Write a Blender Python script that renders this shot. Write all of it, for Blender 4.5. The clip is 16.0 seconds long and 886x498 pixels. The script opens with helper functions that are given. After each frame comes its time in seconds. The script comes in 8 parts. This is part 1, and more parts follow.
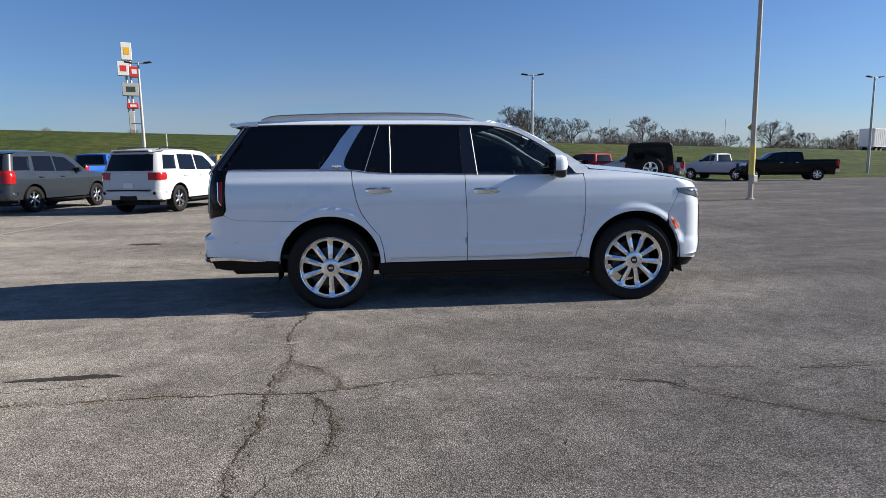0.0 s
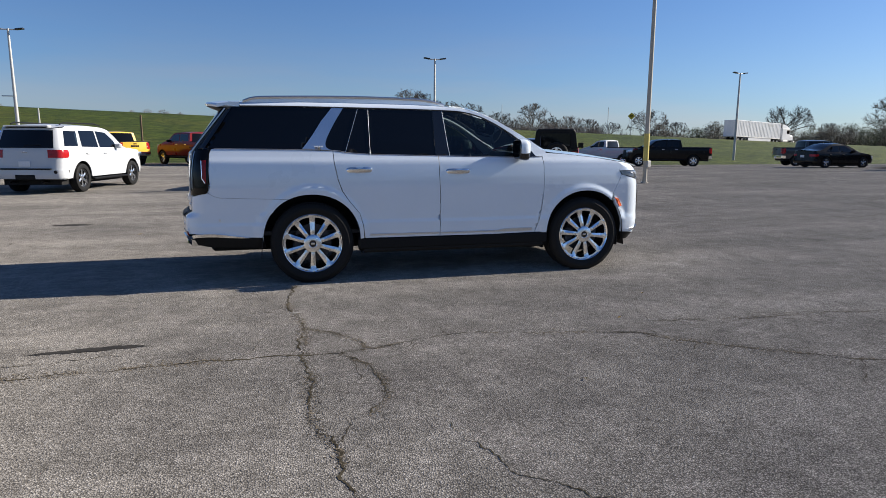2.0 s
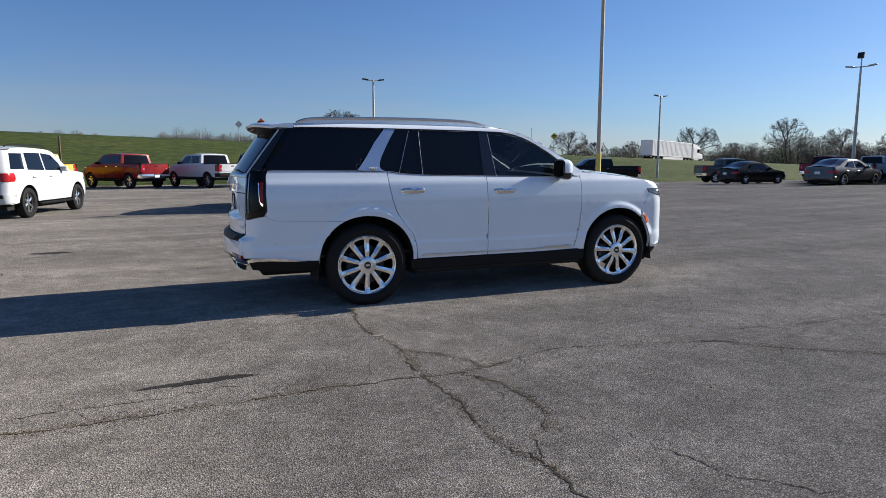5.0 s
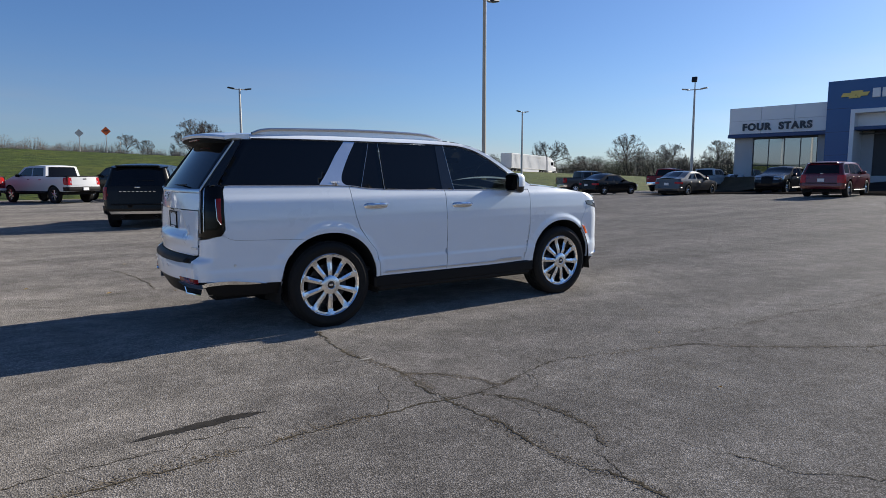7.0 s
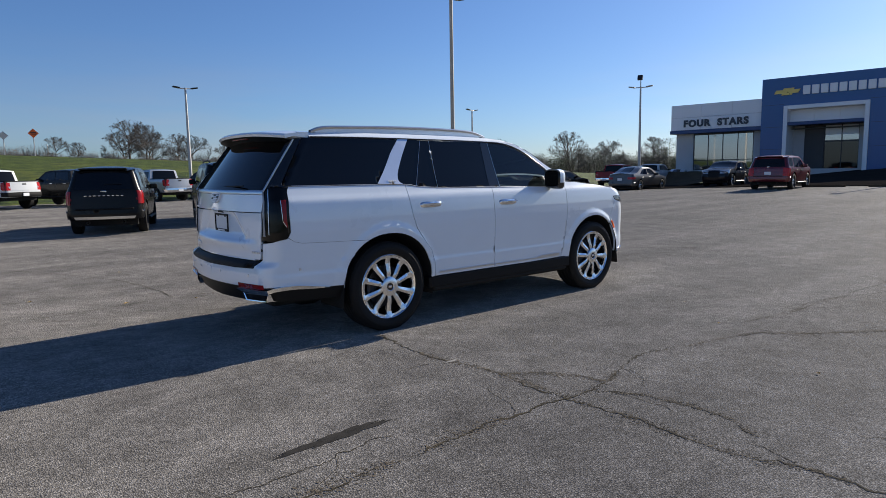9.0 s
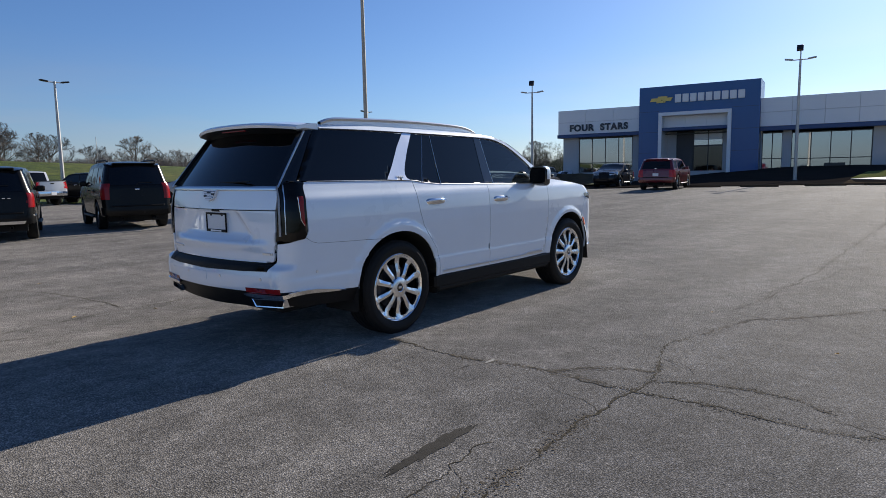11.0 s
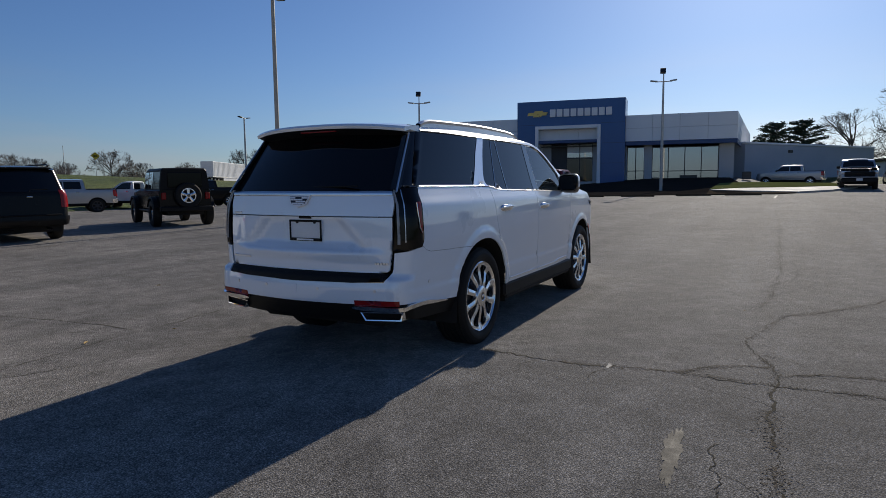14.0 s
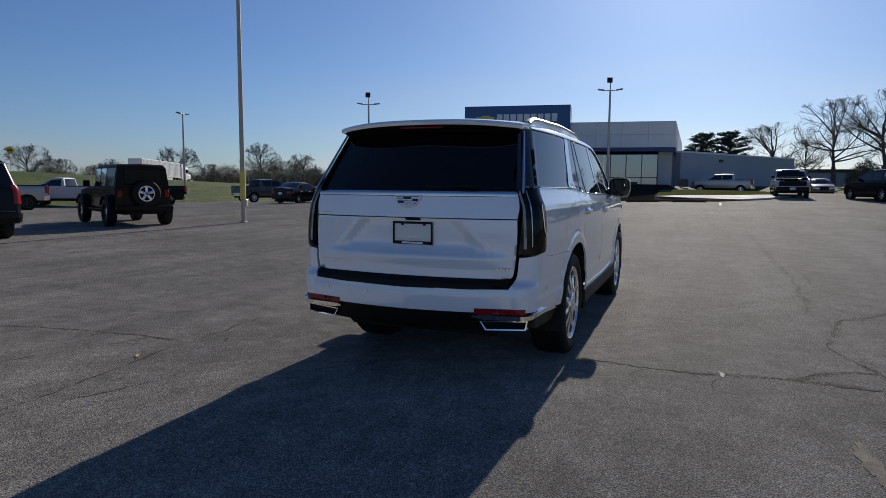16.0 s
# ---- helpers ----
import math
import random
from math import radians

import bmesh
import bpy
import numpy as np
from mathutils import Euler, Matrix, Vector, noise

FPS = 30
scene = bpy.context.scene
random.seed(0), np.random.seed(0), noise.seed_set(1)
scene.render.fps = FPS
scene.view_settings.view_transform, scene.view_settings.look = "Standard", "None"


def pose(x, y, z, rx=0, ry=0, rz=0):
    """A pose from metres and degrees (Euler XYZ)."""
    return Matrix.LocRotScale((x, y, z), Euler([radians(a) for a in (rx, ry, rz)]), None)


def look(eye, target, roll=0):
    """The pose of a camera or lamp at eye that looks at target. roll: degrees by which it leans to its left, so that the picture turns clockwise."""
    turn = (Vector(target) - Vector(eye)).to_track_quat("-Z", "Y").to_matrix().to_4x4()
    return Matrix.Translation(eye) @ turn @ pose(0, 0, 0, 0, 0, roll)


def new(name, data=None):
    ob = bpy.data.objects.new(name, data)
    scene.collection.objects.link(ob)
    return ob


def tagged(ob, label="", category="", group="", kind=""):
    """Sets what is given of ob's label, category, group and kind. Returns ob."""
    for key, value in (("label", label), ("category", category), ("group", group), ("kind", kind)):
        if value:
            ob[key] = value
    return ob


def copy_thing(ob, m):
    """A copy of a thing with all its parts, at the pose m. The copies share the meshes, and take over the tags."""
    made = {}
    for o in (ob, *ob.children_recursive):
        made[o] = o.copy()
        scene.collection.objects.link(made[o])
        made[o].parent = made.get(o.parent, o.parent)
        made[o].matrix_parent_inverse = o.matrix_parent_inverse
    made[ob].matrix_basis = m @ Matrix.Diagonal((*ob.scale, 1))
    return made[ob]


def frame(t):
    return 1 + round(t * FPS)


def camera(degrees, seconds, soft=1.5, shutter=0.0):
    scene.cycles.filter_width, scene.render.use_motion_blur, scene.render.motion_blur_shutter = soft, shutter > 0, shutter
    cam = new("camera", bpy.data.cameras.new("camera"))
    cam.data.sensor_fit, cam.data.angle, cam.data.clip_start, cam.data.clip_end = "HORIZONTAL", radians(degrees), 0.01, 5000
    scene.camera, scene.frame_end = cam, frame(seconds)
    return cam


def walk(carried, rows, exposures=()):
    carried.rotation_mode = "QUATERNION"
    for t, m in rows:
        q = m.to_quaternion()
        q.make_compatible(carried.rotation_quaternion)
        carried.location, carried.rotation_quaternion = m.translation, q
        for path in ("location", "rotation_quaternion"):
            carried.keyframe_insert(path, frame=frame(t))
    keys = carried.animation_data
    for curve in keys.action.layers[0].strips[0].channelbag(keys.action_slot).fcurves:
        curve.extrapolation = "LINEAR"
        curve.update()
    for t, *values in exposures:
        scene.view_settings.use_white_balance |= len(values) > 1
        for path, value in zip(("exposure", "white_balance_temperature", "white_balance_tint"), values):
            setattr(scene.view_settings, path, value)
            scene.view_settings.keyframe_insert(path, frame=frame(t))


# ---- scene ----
cam = camera(70.2, 16.0, soft=0.8)
EXPOSURES = [(0, 0.88), (4, 0.88), (8, 0.88), (10.8, 0.86), (11.6, 0.79), (12.5, 0.34), (14.5, 0.32), (16, 0.30)]
PATH = [
    (0, (0.59, -7.101, 1.408), (0.765, -5.128, 1.129), -0.7),
    (0.5, (0.383, -7.245, 1.413), (0.608, -5.278, 1.132), -0.3),
    (1, (0.14, -7.33, 1.411), (0.499, -5.384, 1.121), -0.0),
    (1.5, (-0.086, -7.413, 1.409), (0.394, -5.496, 1.098), 0.1),
    (2, (-0.31, -7.467, 1.409), (0.195, -5.561, 1.076), 0.3),
    (2.5, (-0.537, -7.467, 1.415), (-0.038, -5.56, 1.081), -0.3),
    (3, (-0.73, -7.416, 1.414), (-0.138, -5.547, 1.017), -0.2),
    (3.5, (-0.913, -7.339, 1.409), (-0.297, -5.462, 1.095), -0.8),
    (4, (-1.122, -7.274, 1.413), (-0.495, -5.398, 1.116), -0.6),
    (4.2, (-1.204, -7.256, 1.404), (-0.569, -5.382, 1.112), -0.5),
    (6.3, (-2.16, -6.737, 1.427), (-1.205, -4.994, 1.205), 0.1),
    (6.5, (-2.214, -6.673, 1.42), (-1.231, -4.944, 1.206), 0.0),
    (7, (-2.434, -6.511, 1.43), (-1.317, -4.868, 1.196), -0.1),
    (7.5, (-2.624, -6.334, 1.423), (-1.413, -4.758, 1.199), -0.3),
    (8, (-2.829, -6.16, 1.412), (-1.598, -4.595, 1.226), 0.2),
    (8.5, (-3.063, -5.977, 1.426), (-1.825, -4.419, 1.217), -0.5),
    (8.7, (-3.151, -5.896, 1.429), (-1.906, -4.347, 1.203), -0.7),
    (10.8, (-3.866, -4.924, 1.361), (-2.382, -3.602, 1.133), -1.1),
    (11, (-3.945, -4.837, 1.377), (-2.427, -3.556, 1.141), -1.0),
    (11.5, (-4.107, -4.618, 1.384), (-2.527, -3.421, 1.118), -1.1),
    (12, (-4.236, -4.37, 1.382), (-2.611, -3.229, 1.143), -1.1),
    (12.5, (-4.4, -4.09, 1.362), (-2.668, -3.115, 1.141), -0.7),
    (13, (-4.574, -3.815, 1.357), (-2.815, -2.901, 1.084), -0.4),
    (13.5, (-4.712, -3.527, 1.363), (-2.961, -2.589, 1.124), -0.7),
    (14, (-4.879, -3.203, 1.366), (-3.123, -2.268, 1.155), -0.6),
    (14.5, (-4.971, -2.885, 1.352), (-3.205, -1.97, 1.144), -0.7),
    (15, (-5.064, -2.568, 1.351), (-3.28, -1.684, 1.158), -0.3),
    (15.5, (-5.163, -2.233, 1.354), (-3.342, -1.43, 1.148), 0.0),
    (16, (-5.18, -1.901, 1.35), (-3.335, -1.157, 1.148), 0.4),
]
walk(cam, [(t, look(eye, target, roll)) for t, eye, target, roll in PATH], exposures=EXPOSURES)

# ---- world, sun ----
SUN_ELEV, SUN_SIDE = 26.8, -1.2
world = bpy.data.worlds.new("world")
scene.world = world
world.use_nodes = True
wn = world.node_tree.nodes
sky = wn.new("ShaderNodeTexSky")
sky.sky_type = "NISHITA"
sky.sun_disc = False
sky.sun_elevation = radians(SUN_ELEV)
sky.sun_rotation = radians(90 + SUN_SIDE)
sky.altitude = 150
sky.air_density, sky.dust_density, sky.ozone_density = 1.0, 0.55, 4.6
wn["Background"].inputs["Strength"].default_value = 0.0505
tint = wn.new("ShaderNodeMix")
tint.data_type, tint.blend_type = "RGBA", "MULTIPLY"
tint.inputs["Factor"].default_value = 1.0
tint.inputs["B"].default_value = (0.79, 0.955, 1.22, 1)
world.node_tree.links.new(sky.outputs[0], tint.inputs["A"])
# thin high cloud, drawn out low over the horizon all round
wl = world.node_tree.links
ray = wn.new("ShaderNodeTexCoord").outputs["Generated"]
flat = wn.new("ShaderNodeMapping")
flat.inputs["Scale"].default_value = (1.6, 1.6, 11.0)
wl.new(ray, flat.inputs["Vector"])
wisps = wn.new("ShaderNodeTexNoise")
wisps.inputs["Scale"].default_value = 1.3
wisps.inputs["Detail"].default_value = 6
wl.new(flat.outputs[0], wisps.inputs["Vector"])
height = wn.new("ShaderNodeSeparateXYZ")
wl.new(ray, height.inputs[0])
low_sky = wn.new("ShaderNodeMapRange")
for k, v in (("From Min", 0.02), ("From Max", 0.20), ("To Min", 1.0), ("To Max", 0.0)):
    low_sky.inputs[k].default_value = v
wl.new(height.outputs["Z"], low_sky.inputs["Value"])
veil = wn.new("ShaderNodeMapRange")
for k, v in (("From Min", 0.42), ("From Max", 0.68), ("To Min", 0.06), ("To Max", 0.5)):
    veil.inputs[k].default_value = v
wl.new(wisps.outputs["Fac"], veil.inputs["Value"])
amount = wn.new("ShaderNodeMath")
amount.operation = "MULTIPLY"
wl.new(veil.outputs[0], amount.inputs[0])
wl.new(low_sky.outputs[0], amount.inputs[1])
grey = wn.new("ShaderNodeRGBToBW")
wl.new(tint.outputs["Result"], grey.inputs[0])
cloud = wn.new("ShaderNodeMix")
cloud.data_type, cloud.blend_type = "RGBA", "MULTIPLY"
cloud.inputs["Factor"].default_value = 1.0
wl.new(grey.outputs[0], cloud.inputs["A"])
cloud.inputs["B"].default_value = (1.12, 1.14, 1.30, 1)
skies = wn.new("ShaderNodeMix")
skies.data_type = "RGBA"
wl.new(amount.outputs[0], skies.inputs["Factor"])
wl.new(tint.outputs["Result"], skies.inputs["A"])
wl.new(cloud.outputs["Result"], skies.inputs["B"])
wl.new(skies.outputs["Result"], wn["Background"].inputs["Color"])
sun_data = bpy.data.lights.new("sun", "SUN")
sun_data.energy = 5.0
sun_data.angle = radians(0.53)
sun_data.color = (1.0, 0.915, 0.80)
sun = new("sun", sun_data)
se, sa = radians(SUN_ELEV), radians(SUN_SIDE)
sun.matrix_world = look((60 * math.cos(se) * math.cos(sa), -60 * math.cos(se) * math.sin(sa), 60 * math.sin(se)), (0, 0, 0))


# ---- materials ----
def nodes_of(name):
    m = bpy.data.materials.new(name)
    m.use_nodes = True
    nt = m.node_tree
    return m, nt, nt.nodes["Principled BSDF"]


def noise_node(nt, scale, detail=4.0, rough=0.6, coord=None):
    n = nt.nodes.new("ShaderNodeTexNoise")
    n.inputs["Scale"].default_value = scale
    n.inputs["Detail"].default_value = detail
    n.inputs["Roughness"].default_value = rough
    if coord is not None:
        nt.links.new(coord, n.inputs["Vector"])
    return n


def ramp_node(nt, src, stops):
    r = nt.nodes.new("ShaderNodeValToRGB")
    nt.links.new(src, r.inputs["Fac"])
    els = r.color_ramp.elements
    while len(els) < len(stops):
        els.new(0.5)
    for e, (p, c) in zip(els, stops):
        e.position = p
        e.color = (*c, 1) if len(c) == 3 else c
    return r


def mix_node(nt, a, b, fac, mode="MIX"):
    m = nt.nodes.new("ShaderNodeMix")
    m.data_type, m.blend_type = "RGBA", mode
    for sock, val in ((m.inputs["A"], a), (m.inputs["B"], b), (m.inputs["Factor"], fac)):
        if isinstance(val, (int, float)):
            sock.default_value = val
        elif isinstance(val, tuple):
            sock.default_value = (*val, 1)
        else:
            nt.links.new(val, sock)
    return m.outputs["Result"]


def mat(name, base, rough=0.5, metal=0.0, var=0.12, scales=(1.5, 40.0), bump=0.0, coat=0.0, spec=0.5, emit=0.0, rvar=0.1):
    """A surface with its colour and gloss varied at two scales."""
    m, nt, b = nodes_of(name)
    co = nt.nodes.new("ShaderNodeTexCoord").outputs["Object"]
    big, fine = noise_node(nt, scales[0], 5, 0.6, co), noise_node(nt, scales[1], 3, 0.6, co)
    both = mix_node(nt, big.outputs["Fac"], fine.outputs["Fac"], 0.45)
    lo, hi = tuple(c * (1 - var) for c in base), tuple(min(1.0, c * (1 + var)) for c in base)
    col = ramp_node(nt, both, [(0.3, lo), (0.7, hi)])
    nt.links.new(col.outputs["Color"], b.inputs["Base Color"])
    rr = nt.nodes.new("ShaderNodeMapRange")
    nt.links.new(big.outputs["Fac"], rr.inputs["Value"])
    rr.inputs["From Min"].default_value, rr.inputs["From Max"].default_value = 0.3, 0.7
    rr.inputs["To Min"].default_value, rr.inputs["To Max"].default_value = max(0, rough * (1 - rvar)), min(1, rough * (1 + rvar))
    nt.links.new(rr.outputs[0], b.inputs["Roughness"])
    b.inputs["Metallic"].default_value = metal
    b.inputs["Diffuse Roughness"].default_value = 0.6 if rough > 0.65 else 0.0
    b.inputs["Specular IOR Level"].default_value = spec
    b.inputs["Coat Weight"].default_value = coat
    b.inputs["Coat Roughness"].default_value = 0.03
    if emit:
        b.inputs["Emission Color"].default_value = (*base, 1)
        b.inputs["Emission Strength"].default_value = emit
    if bump:
        bn = nt.nodes.new("ShaderNodeBump")
        bn.inputs["Strength"].default_value = 0.6
        bn.inputs["Distance"].default_value = bump
        nt.links.new(fine.outputs["Fac"], bn.inputs["Height"])
        nt.links.new(bn.outputs[0], b.inputs["Normal"])
    return m


def paint(name, base, rough=0.35, flake=0.0, coat=1.0, spec=0.5):
    return mat(name, base, rough, metal=flake, var=0.03, scales=(2.0, 300.0), coat=coat, spec=spec, rvar=0.15)


def asphalt_mat():
    m, nt, b = nodes_of("asphalt")
    co = nt.nodes.new("ShaderNodeTexCoord").outputs["Object"]
    stone = nt.nodes.new("ShaderNodeTexVoronoi")
    stone.inputs["Scale"].default_value = 112
    nt.links.new(co, stone.inputs["Vector"])
    grey = nt.nodes.new("ShaderNodeSeparateColor")
    nt.links.new(stone.outputs["Color"], grey.inputs[0])
    chips = ramp_node(nt, grey.outputs[0], [(0.0, (0.191, 0.181, 0.166)), (0.25, (0.275, 0.261, 0.239)), (0.6, (0.346, 0.326, 0.300)), (0.88, (0.433, 0.409, 0.376)), (1.0, (0.572, 0.540, 0.497))])
    # dark binder between the stones, with the pits' self-shadow put into the colour
    binder_shade = ramp_node(nt, stone.outputs["Distance"], [(0.30, (0.97, 0.97, 0.97)), (0.72, (0.42, 0.41, 0.40))])
    patch = noise_node(nt, 0.35, 6, 0.62, co)
    worn = ramp_node(nt, patch.outputs["Fac"], [(0.3, (0.74, 0.74, 0.75)), (0.5, (0.98, 0.975, 0.97)), (0.7, (1.18, 1.17, 1.15))])
    c0 = mix_node(nt, chips.outputs["Color"], binder_shade.outputs["Color"], 1.0, "MULTIPLY")
    c1 = mix_node(nt, c0, worn.outputs["Color"], 1.0, "MULTIPLY")
    mid = noise_node(nt, 2.6, 7, 0.72, co)
    dirt = ramp_node(nt, mid.outputs["Fac"], [(0.35, (0.74, 0.74, 0.735)), (0.64, (1.13, 1.13, 1.13))])
    c2 = mix_node(nt, c1, dirt.outputs["Color"], 1.0, "MULTIPLY")
    blots = noise_node(nt, 10.0, 3, 0.65, co)
    speck = ramp_node(nt, blots.outputs["Fac"], [(0.36, (0.89, 0.89, 0.89)), (0.64, (1.09, 1.09, 1.085))])
    c2 = mix_node(nt, c2, speck.outputs["Color"], 1.0, "MULTIPLY")
    # drive lanes, drawn out along the lot
    st = nt.nodes.new("ShaderNodeMapping")
    st.inputs["Scale"].default_value = (0.05, 0.7, 1.0)
    nt.links.new(co, st.inputs["Vector"])
    lanes = noise_node(nt, 1.0, 4, 0.6, st.outputs[0])
    ln = ramp_node(nt, lanes.outputs["Fac"], [(0.34, (0.78, 0.78, 0.785)), (0.6, (1.10, 1.095, 1.09))])
    c3 = mix_node(nt, c2, ln.outputs["Color"], 1.0, "MULTIPLY")
    nt.links.new(c3, b.inputs["Base Color"])
    b.inputs["Roughness"].default_value = 0.84
    b.inputs["Specular IOR Level"].default_value = 0.055
    b.inputs["Diffuse Roughness"].default_value = 0.74
    bn = nt.nodes.new("ShaderNodeBump")
    bn.inputs["Strength"].default_value = 1.0
    bn.inputs["Distance"].default_value = 0.0042
    hgt = nt.nodes.new("ShaderNodeMath")
    hgt.operation = "MULTIPLY"
    nt.links.new(stone.outputs["Distance"], hgt.inputs[0])
    hgt.inputs[1].default_value = -1.0
    nt.links.new(hgt.outputs[0], bn.inputs["Height"])
    nt.links.new(bn.outputs[0], b.inputs["Normal"])
    return m


def grass_mat():
    m, nt, b = nodes_of("grass")
    co = nt.nodes.new("ShaderNodeTexCoord").outputs["Object"]
    big, mid, fine = noise_node(nt, 0.05, 6, 0.65, co), noise_node(nt, 0.8, 5, 0.7, co), noise_node(nt, 9.0, 4, 0.7, co)
    g = ramp_node(nt, big.outputs["Fac"], [(0.3, (0.030, 0.052, 0.008)), (0.5, (0.044, 0.068, 0.011)), (0.7, (0.076, 0.084, 0.020))])
    t = ramp_node(nt, mid.outputs["Fac"], [(0.38, (0.52, 0.56, 0.52)), (0.62, (1.42, 1.32, 1.10))])
    c = mix_node(nt, g.outputs["Color"], t.outputs["Color"], 1.0, "MULTIPLY")
    f = ramp_node(nt, fine.outputs["Fac"], [(0.36, (0.45, 0.48, 0.42)), (0.62, (1.4, 1.34, 1.22))])
    c = mix_node(nt, c, f.outputs["Color"], 1.0, "MULTIPLY")
    nt.links.new(c, b.inputs["Base Color"])
    b.inputs["Roughness"].default_value = 0.85
    b.inputs["Specular IOR Level"].default_value = 0.2
    bn = nt.nodes.new("ShaderNodeBump")
    bn.inputs["Strength"].default_value = 0.9
    bn.inputs["Distance"].default_value = 0.12
    nt.links.new(fine.outputs["Fac"], bn.inputs["Height"])
    nt.links.new(bn.outputs[0], b.inputs["Normal"])
    return m


def clear_mat(name, tint, gloss_rough=0.02, coated=0.0, sheen=(1.0, 1.0, 1.0)):
    """Thin glass: tinted see-through with a mirror sheen that grows at grazing angles."""
    m = bpy.data.materials.new(name)
    m.use_nodes = True
    nt = m.node_tree
    nt.nodes.remove(nt.nodes["Principled BSDF"])
    tr = nt.nodes.new("ShaderNodeBsdfTransparent")
    tr.inputs["Color"].default_value = (*tint, 1)
    gl = nt.nodes.new("ShaderNodeBsdfGlossy")
    gl.inputs["Roughness"].default_value = gloss_rough
    gl.inputs["Color"].default_value = (*sheen, 1)
    fr = nt.nodes.new("ShaderNodeFresnel")
    fr.inputs["IOR"].default_value = 1.5
    mx = nt.nodes.new("ShaderNodeMixShader")
    mirror = nt.nodes.new("ShaderNodeMath")
    mirror.operation, mirror.use_clamp = "ADD", True
    nt.links.new(fr.outputs[0], mirror.inputs[0])
    mirror.inputs[1].default_value = coated
    nt.links.new(mirror.outputs[0], mx.inputs[0])
    nt.links.new(tr.outputs[0], mx.inputs[1])
    nt.links.new(gl.outputs[0], mx.inputs[2])
    nt.links.new(mx.outputs[0], nt.nodes["Material Output"].inputs["Surface"])
    return m


ASPHALT, GRASS = asphalt_mat(), grass_mat()
CRACK = mat("crack_fill", (0.060, 0.051, 0.035), 0.95, spec=0.05, var=0.65, scales=(5, 60), bump=0.004)
STAIN = mat("worn_patch", (0.036, 0.033, 0.029), 0.72, spec=0.10, var=0.55, scales=(14, 110), bump=0.003)
# drive paving with the showroom's shade put into its dark colour
DRIVE_SHADED = mat("shaded_drive", (0.030, 0.026, 0.023), 1.0, spec=0.0, var=0.3, scales=(0.5, 30), bump=0.004)
CONCRETE = mat("concrete", (0.42, 0.40, 0.37), 0.85, var=0.18, scales=(0.7, 30), bump=0.004)
LINE_PAINT = mat("line_paint", (0.28, 0.268, 0.245), 0.8, var=0.4, scales=(3, 50))
EARTH = mat("earth", (0.10, 0.075, 0.05), 1.0, spec=0.0, var=0.35, scales=(0.8, 25), bump=0.02)
WHITE_PEARL = paint("pearl_white_paint", (0.72, 0.80, 0.885), 0.3)
WHITE_PEARL.node_tree.nodes["Principled BSDF"].inputs["Coat IOR"].default_value = 1.75
BLACK_GLOSS = mat("gloss_black", (0.008, 0.008, 0.009), 0.12, var=0.1, coat=0.6)
BLACK_TRIM = mat("black_plastic", (0.007, 0.007, 0.0075), 0.5, var=0.15, bump=0.001, spec=0.18)
BLACK_DEEP = mat("under_black", (0.006, 0.006, 0.006), 0.9, var=0.2)
RUBBER = mat("tyre_rubber", (0.011, 0.011, 0.011), 0.7, var=0.3, scales=(4, 60), bump=0.001, spec=0.25)
PRIVACY = mat("privacy_glass", (0.003, 0.003, 0.0035), 0.03, var=0.05, spec=0.42, rvar=0.3)
DARK_PANE = mat("dark_pane", (0.003, 0.003, 0.0035), 0.05, var=0.05, spec=0.22)
TINT = clear_mat("light_tint_glass", (0.13, 0.16, 0.155))
CLEARGLASS = clear_mat("clear_glass", (0.75, 0.82, 0.80))
SHOPGLASS = clear_mat("shop_glass", (0.34, 0.38, 0.38), 0.03, 0.24, (0.95, 0.98, 1.0))
CHROME = mat("chrome", (0.80, 0.81, 0.83), 0.08, 1.0, var=0.04)
CREST_FIELD = mat("emblem_field", (0.045, 0.047, 0.052), 0.35, 0.1, var=0.1)
CREST_METAL = mat("bright_emblem", (0.78, 0.80, 0.83), 0.4, 0.05, var=0.08)
SATIN = mat("satin_metal", (0.70, 0.72, 0.75), 0.3, 1.0, var=0.05)
WHEEL_METAL = mat("polished_alloy", (0.82, 0.83, 0.85), 0.26, 1.0, var=0.06, scales=(6, 50))
DARK_METAL = mat("dark_metal", (0.05, 0.05, 0.055), 0.4, 0.8, var=0.2)
RED_LENS = mat("red_lens", (0.34, 0.008, 0.008), 0.2, var=0.1, coat=0.25, spec=0.3)
DARK_RED = mat("dark_red_lens", (0.22, 0.008, 0.010), 0.2, var=0.1, coat=0.2, spec=0.25)
AMBER = mat("amber_lens", (0.85, 0.13, 0.012), 0.15, var=0.1, coat=0.8)
LIGHT_TUBE = mat("light_tube", (0.24, 0.25, 0.27), 0.2, 0.0, var=0.1, coat=0.5)
LAMP_CLEAR = mat("lamp_lens", (0.55, 0.57, 0.6), 0.12, 0.5, var=0.15, coat=0.8)
LAMP_GREY = mat("headlight_glass", (0.13, 0.135, 0.145), 0.12, 0.45, var=0.25, scales=(12, 60), coat=0.6)
SMOKE = mat("smoked_lens", (0.004, 0.004, 0.004), 0.06, var=0.1, coat=0.0, spec=0.25)
LEATHER = mat("dark_leather", (0.03, 0.028, 0.027), 0.5, var=0.15, bump=0.001)
PLATE = mat("plate_paper", (0.66, 0.68, 0.70), 0.5, var=0.06)
GALV = mat("galvanised_steel", (0.44, 0.44, 0.42), 0.5, 0.3, var=0.2, scales=(2, 30))
POLE_CREAM = mat("pole_paint", (0.37, 0.345, 0.29), 0.6, var=0.2, scales=(1.5, 25))
